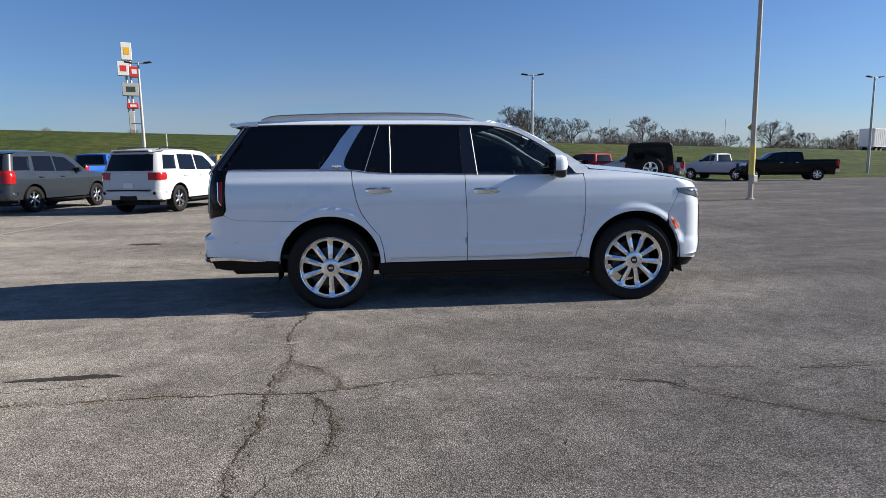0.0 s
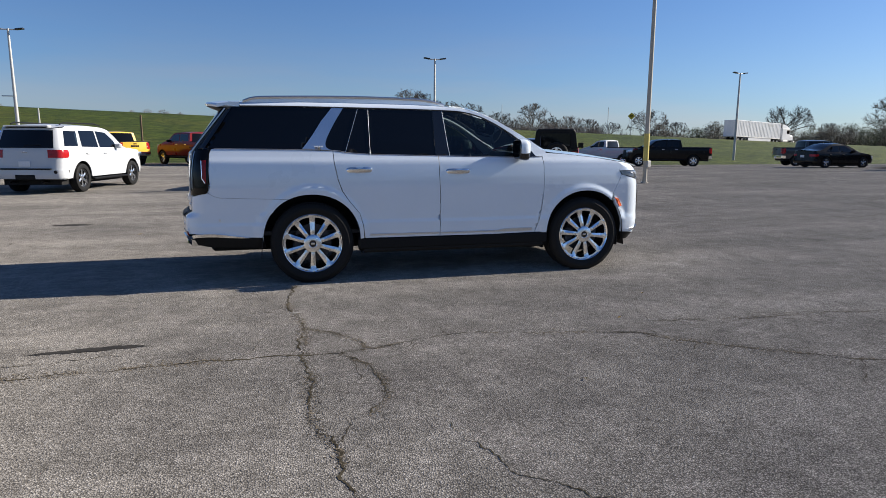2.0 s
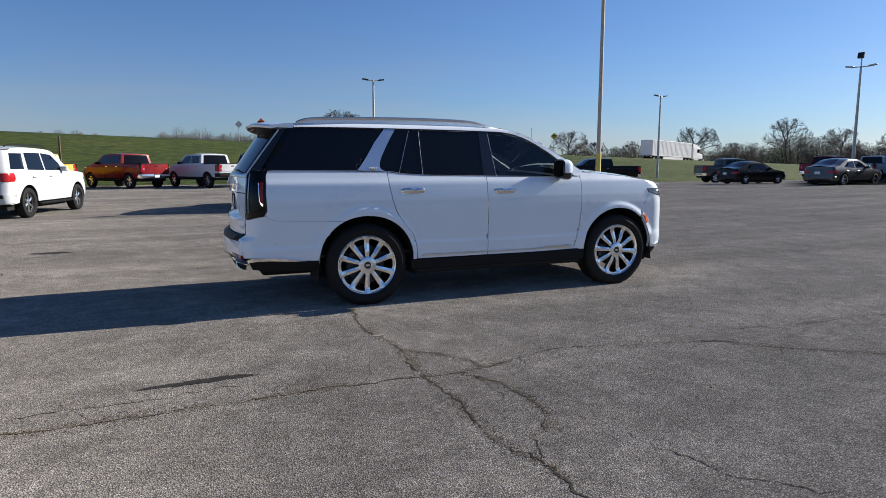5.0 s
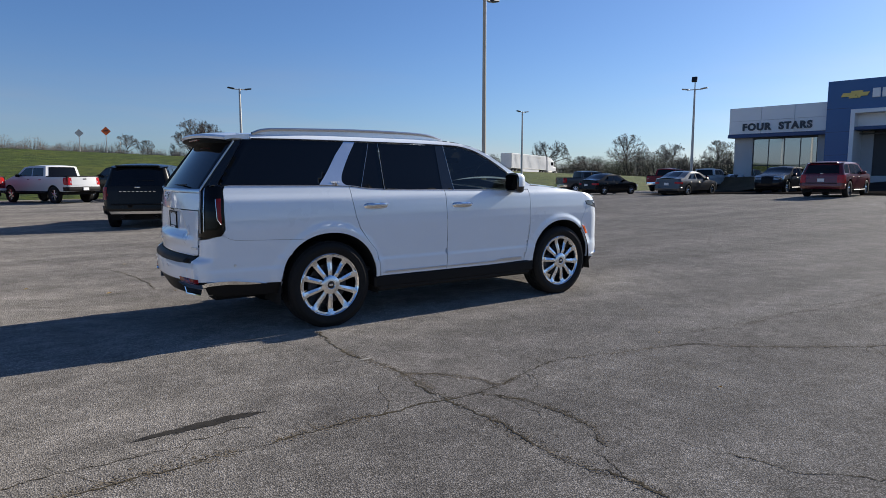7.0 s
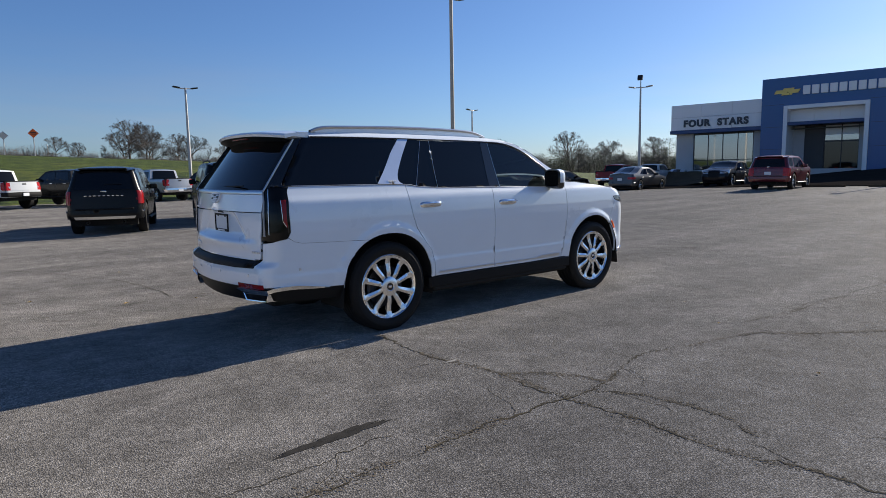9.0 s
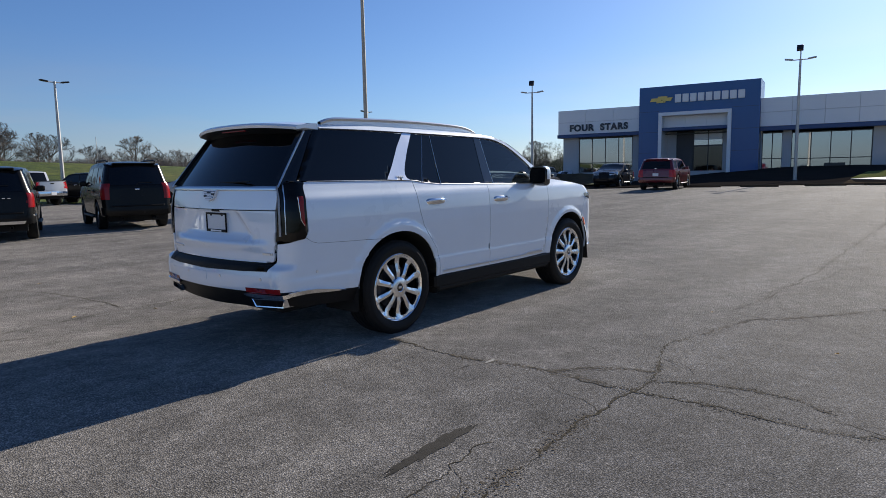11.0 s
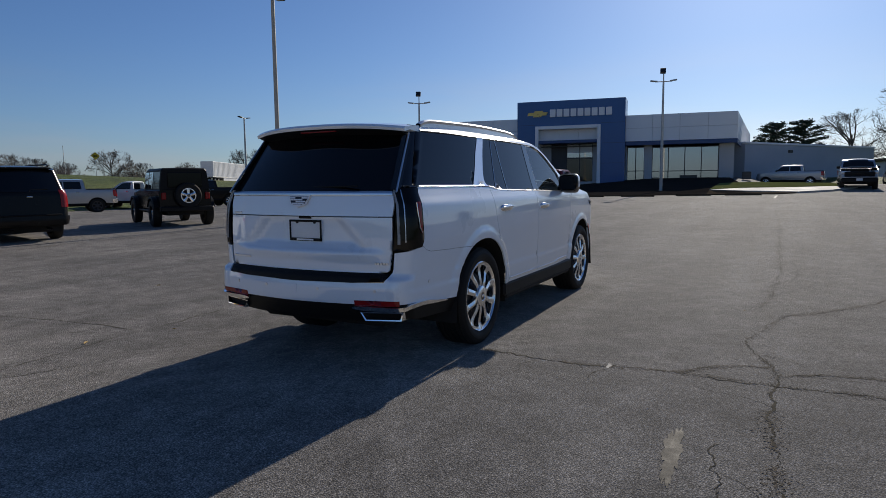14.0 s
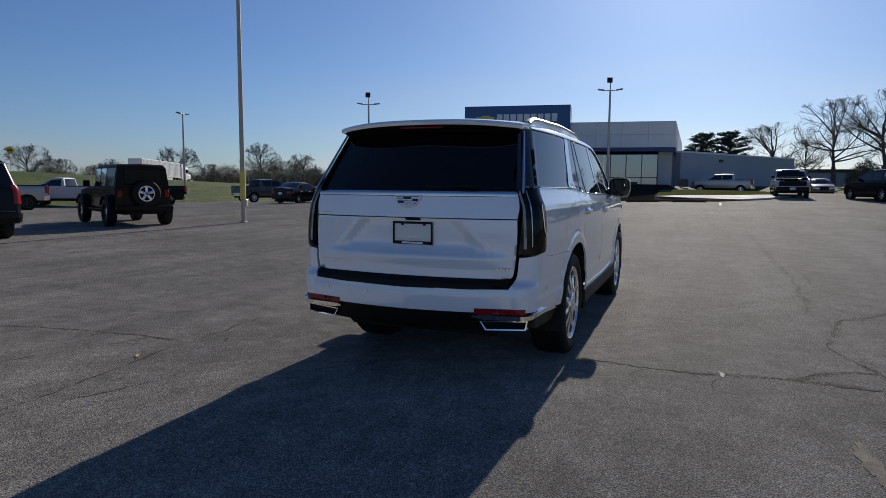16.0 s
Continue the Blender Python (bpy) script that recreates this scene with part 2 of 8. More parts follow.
POLE_YELLOW = mat("pole_yellow_paint", (0.56, 0.46, 0.12), 0.6, var=0.25, scales=(2, 25))
PANEL_WHITE = mat("white_metal_panel", (0.76, 0.78, 0.80), 0.45, var=0.05, scales=(0.4, 20))
BLUE_PANEL = mat("blue_metal_panel", (0.011, 0.085, 0.26), 0.4, var=0.08, scales=(0.4, 20), coat=0.2)
BLUE_DARK = mat("blue_trim", (0.012, 0.05, 0.16), 0.4, var=0.1)
STUCCO = mat("grey_wall", (0.50, 0.51, 0.52), 0.8, var=0.1, scales=(0.5, 20), bump=0.002)
WALL_BLUEGREY = mat("bluegrey_wall", (0.41, 0.455, 0.525), 0.7, var=0.08, scales=(0.4, 15))
FRAME_DARK = mat("dark_frame", (0.02, 0.021, 0.023), 0.4, var=0.1)
GOLD = mat("gold_emblem", (0.46, 0.32, 0.10), 0.3, 0.7, var=0.15)
LETTER_WHITE = mat("white_letter", (0.78, 0.79, 0.80), 0.4, var=0.03)
LETTER_DARK = mat("dark_letter", (0.018, 0.03, 0.05), 0.4, var=0.1)
BARK = mat("bark", (0.095, 0.082, 0.068), 0.95, var=0.3, scales=(1.5, 15), bump=0.01)
TRAILER_WHITE = mat("trailer_white", (0.52, 0.54, 0.55), 0.45, var=0.15, scales=(0.6, 12))
WOOD_POST = mat("weathered_wood", (0.20, 0.13, 0.08), 0.9, var=0.3, scales=(3, 30))
TWIG = mat("twigs", (0.145, 0.128, 0.112), 0.95, var=0.3)
SCRUB = mat("scrub", (0.080, 0.070, 0.050), 0.95, var=0.45, scales=(0.2, 4))
SCRUB_GREEN = mat("spring_scrub", (0.075, 0.090, 0.038), 0.9, var=0.35, scales=(0.2, 4))
NEEDLE = mat("dark_needles", (0.022, 0.038, 0.018), 0.9, var=0.35, scales=(0.4, 6))
LAWN = mat("lawn_grass", (0.15, 0.16, 0.055), 1.0, spec=0.0, var=0.4, scales=(0.6, 14), bump=0.02)
ORANGE_SIGN = mat("orange_sign", (0.80, 0.13, 0.02), 0.45, var=0.05)
YELLOW_SIGN = mat("yellow_sign", (0.75, 0.47, 0.02), 0.45, var=0.08)
SIGN_WHITE = mat("sign_white", (0.7, 0.7, 0.68), 0.5, var=0.06)
SIGN_RED = mat("sign_red", (0.6, 0.03, 0.025), 0.5, var=0.06)
SIGN_YELLOW = mat("sign_gold", (0.75, 0.42, 0.03), 0.5, var=0.06)
SIGN_DARK = mat("sign_dark", (0.03, 0.05, 0.045), 0.5, var=0.2)
DOORGLASS = clear_mat("door_glass", (0.10, 0.11, 0.11), 0.03, 0.0)
DARK_CLAD = mat("dark_cladding", (0.05, 0.05, 0.052), 0.6, var=0.15)
INTERIOR = mat("interior_wall", (0.11, 0.125, 0.13), 0.8, var=0.1)
TILE_FLOOR = mat("interior_floor", (0.12, 0.12, 0.12), 0.4, var=0.1)
LEAF_DRY = mat("dry_leaf", (0.42, 0.27, 0.07), 0.8, var=0.2)


# ---- mesh helpers ----
class Geo:
    """Vertices and faces of one mesh."""

    def __init__(self):
        self.v, self.f = [], []

    def add(self, vs, fs):
        o = len(self.v)
        self.v += [tuple(p) for p in vs]
        self.f += [tuple(i + o for i in q) for q in fs]
        return self

    def box(self, x0, x1, y0, y1, z0, z1, bev=0.0, m=None):
        if bev <= 0:
            vs = [(x, y, z) for x in (x0, x1) for y in (y0, y1) for z in (z0, z1)]
            fs = [(0, 1, 3, 2), (4, 6, 7, 5), (0, 4, 5, 1), (2, 3, 7, 6), (0, 2, 6, 4), (1, 5, 7, 3)]
        else:
            b = min(bev, (x1 - x0) / 2.01, (y1 - y0) / 2.01, (z1 - z0) / 2.01)
            vs, ix = [], {}
            for a, x in enumerate((x0, x1)):
                for c, y in enumerate((y0, y1)):
                    for d, z in enumerate((z0, z1)):
                        xi, yi, zi = x + (b if a == 0 else -b), y + (b if c == 0 else -b), z + (b if d == 0 else -b)
                        for k, p in enumerate(((x, yi, zi), (xi, y, zi), (xi, yi, z))):
                            ix[a, c, d, k] = len(vs)
                            vs.append(p)
            fs = []
            for a in (0, 1):
                fs.append([ix[a, 0, 0, 0], ix[a, 0, 1, 0], ix[a, 1, 1, 0], ix[a, 1, 0, 0]])
                fs.append([ix[0, a, 0, 1], ix[0, a, 1, 1], ix[1, a, 1, 1], ix[1, a, 0, 1]])
                fs.append([ix[0, 0, a, 2], ix[0, 1, a, 2], ix[1, 1, a, 2], ix[1, 0, a, 2]])
                for e in (0, 1):
                    fs.append([ix[a, e, 0, 0], ix[a, e, 1, 0], ix[a, e, 1, 1], ix[a, e, 0, 1]])
                    fs.append([ix[a, 0, e, 0], ix[a, 1, e, 0], ix[a, 1, e, 2], ix[a, 0, e, 2]])
                    fs.append([ix[0, a, e, 1], ix[1, a, e, 1], ix[1, a, e, 2], ix[0, a, e, 2]])
                    for g in (0, 1):
                        fs.append([ix[a, e, g, 0], ix[a, e, g, 1], ix[a, e, g, 2]])
        if m is not None:
            vs = [m @ Vector(p) for p in vs]
        return self.add(vs, fs)

    def lathe(self, prof, n=32, axis="y", at=(0, 0, 0), a0=0.0, a1=2 * math.pi):
        """prof: (radius, place along the axis)."""
        full = abs(a1 - a0 - 2 * math.pi) < 1e-6
        k = n if full else n + 1
        vs, fs = [], []
        for i in range(k):
            t = a0 + (a1 - a0) * i / n
            c, s = math.cos(t), math.sin(t)
            for r, h in prof:
                p = {"y": (r * c, h, r * s), "z": (r * c, r * s, h), "x": (h, r * c, r * s)}[axis]
                vs.append((p[0] + at[0], p[1] + at[1], p[2] + at[2]))
        w = len(prof)
        for i in range(n):
            j = (i + 1) % k
            for q in range(w - 1):
                fs.append((i * w + q, j * w + q, j * w + q + 1, i * w + q + 1))
        return self.add(vs, fs)

    def tube(self, pts, rad, n=8, cap=True):
        pts = [Vector(p) for p in pts]
        rads = rad if isinstance(rad, (list, tuple)) else [rad] * len(pts)
        vs, fs = [], []
        ref = None
        for i, p in enumerate(pts):
            d = (pts[min(i + 1, len(pts) - 1)] - pts[max(i - 1, 0)]).normalized()
            if ref is None:
                ref = d.orthogonal().normalized()
            ref = (ref - d * ref.dot(d)).normalized()
            o = d.cross(ref)
            for k in range(n):
                t = 2 * math.pi * k / n
                vs.append(p + (ref * math.cos(t) + o * math.sin(t)) * rads[i])
        for i in range(len(pts) - 1):
            for k in range(n):
                j = (k + 1) % n
                fs.append((i * n + k, i * n + j, (i + 1) * n + j, (i + 1) * n + k))
        if cap:
            fs.append(tuple(range(n)))
            fs.append(tuple(range((len(pts) - 1) * n, len(pts) * n)))
        return self.add(vs, fs)

    def grid(self, rows, close=False):
        w = len(rows[0])
        fs = [(i * w + j, i * w + j + 1, (i + 1) * w + j + 1, (i + 1) * w + j) for i in range(len(rows) - 1) for j in range(w - 1)]
        if close:
            fs += [(i * w + w - 1, i * w, (i + 1) * w, (i + 1) * w + w - 1) for i in range(len(rows) - 1)]
        return self.add([p for r in rows for p in r], fs)

    def prism(self, poly, lay, a, b):
        """A flat outline drawn out from a to b; lay(p, q, h) gives the place."""
        n = len(poly)
        vs = [lay(p, q, a) for p, q in poly] + [lay(p, q, b) for p, q in poly]
        fs = [tuple(range(n)), tuple(range(n, 2 * n))[::-1]] + [(i, i + n, (i + 1) % n + n, (i + 1) % n) for i in range(n)]
        return self.add(vs, fs)

    def moved(self, m, o=0):
        self.v[o:] = [tuple(m @ Vector(p)) for p in self.v[o:]]
        return self


def part(name, geo, material, parent=None, label="", angle=35, fix=True):
    """One mesh object under a thing or a part."""
    me = bpy.data.meshes.new(name)
    me.from_pydata(geo.v, [], geo.f)
    if fix:
        bm = bmesh.new()
        bm.from_mesh(me)
        bmesh.ops.recalc_face_normals(bm, faces=bm.faces)
        bm.to_mesh(me)
        bm.free()
    me.materials.append(material)
    me.shade_smooth()
    me.set_sharp_from_angle(angle=radians(angle))
    ob = new(name, me)
    if parent is not None:
        ob.parent = parent
    if label:
        ob["label"] = label
    return ob


def thing(name, m, label, category, group="", kind=""):
    ob = new(name)
    ob.empty_display_size = 0.2
    ob.matrix_world = m
    return tagged(ob, label, category, group, kind)


def tab(pts, blur=0.03):
    """A smooth curve through a table."""
    xs, ys = np.array([p[0] for p in pts], float), np.array([p[1] for p in pts], float)
    g = np.linspace(xs[0] - 0.3, xs[-1] + 0.3, 900)
    v = np.interp(g, xs, ys)
    k = max(1, int(blur / (g[1] - g[0])))
    ker = np.ones(k) / k
    pad = np.concatenate([np.full(k, v[0]), v, np.full(k, v[-1])])
    v = np.convolve(np.convolve(pad, ker, "same"), ker, "same")[k:-k]
    return lambda x: float(np.interp(x, g, v))


def step(a, b, x):
    t = min(1.0, max(0.0, (x - a) / (b - a)))
    return t * t * (3 - 2 * t)


class Shell:
    """The skin of a car, as its outline seen from above, drawn in at each height. s is x along the right side and runs on round the corners."""

    def __init__(self, xr, xf, w, rc, fc, side, rear, front, rb=0.1, fb=0.15, reach=1.2):
        self.xr, self.xf, self.w, self.rc, self.fc = xr, xf, w, rc, fc
        self.side, self.rear, self.front, self.rb, self.fb, self.reach = side, rear, front, rb, fb, reach
        self.br, self.bf = rb * ((w - rc) / w) ** 2, fb * ((w - fc) / w) ** 2
        self.a0 = xr + self.br + rc
        self.sr = self.a0 - rc * math.pi / 2
        self.smid = self.sr - (w - rc)
        self.b0 = xf - self.bf - fc
        self.sf = self.b0 + fc * math.pi / 2
        self.fmid = self.sf + (w - fc)

    def P(self, s, z):
        sign = 1
        if s < self.smid:
            s, sign = 2 * self.smid - s, -1
        if s > self.fmid:
            s, sign = 2 * self.fmid - s, -1
        w = self.w
        if s >= self.a0 and s <= self.b0:
            b = max(0.0, 1 - (s - self.a0) / self.reach)
            c = max(0.0, 1 - (self.b0 - s) / self.reach)
            return Vector((s + self.rear(z) * b - self.front(z) * c, -sign * (w - self.side(s, z)), z))
        if s < self.a0:
            k = (w - self.side(self.a0, z)) / w
            a = self.a0 - s
            if s > self.sr:
                th = a / self.rc
                x, y = self.a0 - self.rc * math.sin(th), -(w - self.rc + self.rc * math.cos(th))
            else:
                y = -(w - self.rc) + (self.sr - s)
                x = self.xr + self.rb * (y / w) ** 2
            return Vector((x + self.rear(z), sign * y * k, z))
        k = (w - self.side(self.b0, z)) / w
        a = s - self.b0
        if s < self.sf:
            th = a / self.fc
            x, y = self.b0 + self.fc * math.sin(th), -(w - self.fc + self.fc * math.cos(th))
        else:
            y = -(w - self.fc) + (s - self.sf)
            x = self.xf - self.fb * (y / w) ** 2
        return Vector((x - self.front(z), sign * y * k, z))

    def N(self, s, z):
        e = 0.004
        n = (self.P(s + e, z) - self.P(s - e, z)).cross(self.P(s, z + e) - self.P(s, z - e))
        return n.normalized()

    def sx(self, x, z):
        r, f = self.rear(z), self.front(z)
        s = x
        for _ in range(12):
            b = max(0.0, 1 - (s - self.a0) / self.reach)
            c = max(0.0, 1 - (self.b0 - s) / self.reach)
            s = x - r * min(1, b) + f * min(1, c)
        return s

    def sy(self, y, z):
        k = (self.w - self.side(self.a0, z)) / self.w
        return self.sr - (y / k + self.w - self.rc)

    def sfy(self, y, z):
        k = (self.w - self.side(self.b0, z)) / self.w
        return self.sf + (y / k + self.w - self.fc)

    def xz(self, pts):
        return [(self.sx(x, z), z) for x, z in pts]


def inside(poly, x, y):
    c = False
    n = len(poly)
    for i in range(n):
        (x0, y0), (x1, y1) = poly[i], poly[i - 1]
        if (y0 > y) != (y1 > y) and x < (x1 - x0) * (y - y0) / (y1 - y0) + x0:
            c = not c
    return c


def dense(poly, res):
    out = []
    for i, (x0, y0) in enumerate(poly):
        x1, y1 = poly[(i + 1) % len(poly)]
        k = max(1, math.ceil(math.hypot(x1 - x0, y1 - y0) / res))
        out += [(x0 + (x1 - x0) * j / k, y0 + (y1 - y0) * j / k) for j in range(k)]
    return out


def skin(jobs):
    """Panels cut from a shell and joined: jobs of (shell, outline, holes, offset, lip, spacing, mirrored). Returns vertices, faces, loop normals."""
    from mathutils.geometry import delaunay_2d_cdt
    V, F, NL = [], [], []
    for sh, poly, holes, off, lip, res, mirrored in jobs:
        loops = [dense(poly, res)] + [dense(h, res) for h in holes]
        pts, edges = [], []
        for lp in loops:
            o = len(pts)
            pts += lp
            edges += [(o + i, o + (i + 1) % len(lp)) for i in range(len(lp))]
        bpts = np.array(pts)
        xs, ys = bpts[:, 0], bpts[:, 1]
        gx = np.arange(xs.min() + res * 0.5, xs.max(), res)
        gy = np.arange(ys.min() + res * 0.5, ys.max(), res)
        for a in gx:
            for b in gy:
                if inside(loops[0], a, b) and not any(inside(h, a, b) for h in loops[1:]):
                    if ((bpts - (a, b)) ** 2).sum(1).min() > (res * 0.45) ** 2:
                        pts.append((float(a), float(b)))
        vs, _, tris, *_ = delaunay_2d_cdt([Vector(p) for p in pts], edges, [], 0, 1e-6)
        place, nrm = [], []
        for p in vs:
            n = sh.N(p.x, p.y)
            q = sh.P(p.x, p.y) + n * off
            if mirrored:
                q.y, n.y = -q.y, -n.y
            place.append(q)
            nrm.append(n)
        o = len(V)
        V += [tuple(q) for q in place]
        use = {}
        for t in tris:
            cx, cy = sum(vs[i].x for i in t) / 3, sum(vs[i].y for i in t) / 3
            if not inside(loops[0], cx, cy) or any(inside(h, cx, cy) for h in loops[1:]):
                continue
            a, b, c = (place[i] for i in t)
            t = list(t)
            if (b - a).cross(c - a).dot(nrm[t[0]]) < 0:
                t.reverse()
            F.append(tuple(i + o for i in t))
            NL += [nrm[i] for i in t]
            for i in range(3):
                e = (t[i], t[(i + 1) % 3])
                use[e] = 1
        if lip:
            inner = {}
            for (i, j) in use:
                if (j, i) in use:
                    continue
                for k in (i, j):
                    if k not in inner:
                        inner[k] = len(V)
                        V.append(tuple(place[k] - nrm[k] * lip))
                q = (j + o, i + o, inner[i], inner[j])
                a, b, c = (Vector(V[w]) for w in q[:3])
                fn = (b - a).cross(c - a).normalized()
                F.append(q)
                NL += [fn] * 4
    return V, F, NL


def panel(name, jobs, material, parent, label=""):
    V, F, NL = skin(jobs)
    me = bpy.data.meshes.new(name)
    me.from_pydata(V, [], F)
    me.materials.append(material)
    me.shade_smooth()
    me.normals_split_custom_set([tuple(n) for n in NL])
    ob = new(name, me)
    ob.parent = parent
    if label:
        ob["label"] = label
    return ob


def strip(sh, prof, crown, n=10, tuck=0.0):
    """A crowned top skin between the two sides along a profile of (x, z). Rows of places."""
    rows = []
    for i, (x, z) in enumerate(prof):
        x0, z0 = prof[max(i - 1, 0)]
        x1, z1 = prof[min(i + 1, len(prof) - 1)]
        d = Vector((x1 - x0, 0, z1 - z0)).normalized()
        up = Vector((-d.z, 0, d.x))
        if up.z < 0 or (abs(up.z) < 1e-3 and up.x < 0):
            up = -up
        ye = abs(sh.P(sh.sx(x, z), z).y) - tuck
        cr = crown(x) if callable(crown) else crown
        rows.append([Vector((x, ye * t, z)) + up * cr * (1 - abs(t) ** 2.2) for t in (2 * j / n - 1 for j in range(n + 1))])
    return rows


def fine_prof(prof, k=6):
    """Catmull-Rom through a profile."""
    out = []
    p = [Vector(q) for q in prof]
    for i in range(len(p) - 1):
        a, b, c, d = p[max(i - 1, 0)], p[i], p[i + 1], p[min(i + 2, len(p) - 1)]
        for j in range(k):
            t = j / k
            q = 0.5 * ((2 * b) + (c - a) * t + (2 * a - 5 * b + 4 * c - d) * t * t + (3 * b - a - 3 * c + d) * t ** 3)
            out.append((q.x, q.y))
    out.append(tuple(prof[-1]))
    return out


def arch(xc, zc, a, b, z0, n=16, p=2.0, x_from=None, x_to=None):
    """The edge of a wheel opening, from front to rear."""
    out = []
    t0 = math.asin(max(-1, min(1, (z0 - zc) / b)))
    for i in range(n + 1):
        t = t0 + (math.pi - 2 * t0) * i / n
        c, s = math.cos(t), math.sin(t)
        x, z = xc + a * math.copysign(abs(c) ** (2 / p), c), zc + b * math.copysign(abs(s) ** (2 / p), s)
        if (x_from is None or x <= x_from) and (x_to is None or x >= x_to):
            out.append((x, z))
    return out


# ---- ground ----
def lot_z(x, y):
    """Height of the paved lot: level round the car, rising towards the showroom."""
    r = 0.0195 * 2.5 * math.log1p(math.exp(min(40, (x - 11) / 2.5))) + 0.027 * 2 * math.log1p(math.exp(min(40, (x - 38) / 2.0)))
    # before the showroom it stays low, then climbs a short slope to the doors
    low = 0.0195 * 2.5 * (math.log1p(math.exp(min(40, (x - 11) / 2.5))) - math.log1p(math.exp(min(40, (x - 35) / 2.5)))) + 0.076 * math.log1p(math.exp(min(40, x - 44.2)))
    r += (low - r) * step(-0.2, 3.6, y)
    return min(r, 1.6) * (1 - step(6, 28, y)) - 0.28 * step(26, 37, y) * step(8, 20, x) - (0.55 + 0.03 * max(0.0, x - 52)) * step(47.5, 50.5, x) * (1 - step(-3, 0, y)) * (1 - step(66, 75, x)) - 0.030


def bank_top(x):
    return max(0.8, min(6.6, 4.6 - 0.0325 * x))


def land_z(x, y):
    base = lot_z(x, y)
    up = step(38, 90, y) * 0.35 + 0.65 * min(1.0, max(0.0, (y - 39) / 46))
    z = base + (bank_top(x) - base) * up
    if y > 104:
        z -= min(2.5, (y - 104) * 0.12) * step(104, 130, y)
    z -= 0.12 * (1 - step(35, 39.5, y))
    return z


def axis_marks(lo, hi, near_lo, near_hi, fine, far):
    out = []
    for a, b, d in ((lo, near_lo, far), (near_lo, near_hi, fine), (near_hi, hi, far)):
        k = max(1, round((b - a) / d))
        out += [a + (b - a) * i / k for i in range(k)]
    return out + [hi]


xs = axis_marks(-600, 800, -70, 130, 4.0, 40.0)
ys = sorted(axis_marks(-500, 900, 30, 130, 2.0, 35.0) + [-10 + 3.0 * i for i in range(13)])
g = Geo().grid([[(x, y, land_z(x, y) + (0.10 * noise.noise((x * 0.13, y * 0.13, 0)) if 42 < y < 84 else 0)) for x in xs] for y in ys])
tagged(part("ground", g, GRASS, angle=80), "green grass ground rising to a long highway bank", "ground", kind="structure")

xs = [-90 + 2.0 * i for i in range(78)]


def lot_edge(x):
    return 39.0 + 0.6 * math.sin(x * 0.21) - 0.5 * step(10, 40, x) + 6.0 * step(-30, -60, x)


rows = []
for x in xs:
    top = lot_edge(x)
    col = [-60 + (top + 60) * (i / 60) for i in range(61)]
    rows.append([(x, y, lot_z(x, y)) for y in col] + [(x, top + 0.02, lot_z(x, top) - 0.14)])
tagged(part("parking_lot", Geo().grid(rows), ASPHALT, angle=60), "worn grey asphalt parking lot with cracks", "pavement", kind="structure")

g = Geo().grid([[(x, y, bank_top(x) + 0.03 - 0.0) for x in range(-400, 420, 20)] for y in (87, 102)])
tagged(part("road", g, CONCRETE, angle=60), "pale highway along the top of the bank", "road", kind="structure")


def crack(pts, width, z=0.0025, rough=0.05):
    """A ragged crack along a line, as a thin ribbon laid into the paving."""
    line = []
    for (x0, y0), (x1, y1) in zip(pts, pts[1:]):
        d = math.hypot(x1 - x0, y1 - y0)
        k = max(1, min(140, int(d / 0.012)))
        for i in range(k):
            t = i / k
            line.append(Vector((x0 + (x1 - x0) * t, y0 + (y1 - y0) * t, 0)))
    line.append(Vector((*pts[-1], 0)))
    L, R = [], []
    for i, p in enumerate(line):
        d = (line[min(i + 1, len(line) - 1)] - line[max(i - 1, 0)]).normalized()
        n = Vector((-d.y, d.x, 0))
        w1 = noise.noise((p.x * 3.1, p.y * 3.1, 1.7)) * rough + noise.noise((p.x * 14, p.y * 14, 5.0)) * rough * 0.45 + noise.noise((p.x * 45, p.y * 45, 3.0)) * rough * 0.34
        q = p + n * w1
        w = width * 0.62 * (0.45 + 0.9 * abs(noise.noise((p.x * 9, p.y * 9, 9.1))) + 1.1 * abs(noise.noise((p.x * 40, p.y * 40, 2.1)))) * min(1, 0.25 + 0.3 * min(i, len(line) - 1 - i))
        w *= min(1.0, max(0.16, 0.82 + 1.3 * noise.noise((p.x * 2.3, p.y * 2.3, 7.7)) + 0.9 * noise.noise((p.x * 8.5, p.y * 8.5, 4.4))))
        zz = lot_z(q.x, q.y) + z
        L.append((q.x + n.x * w, q.y + n.y * w, zz))
        R.append((q.x - n.x * w, q.y - n.y * w, zz))
    return Geo().grid([L, R])


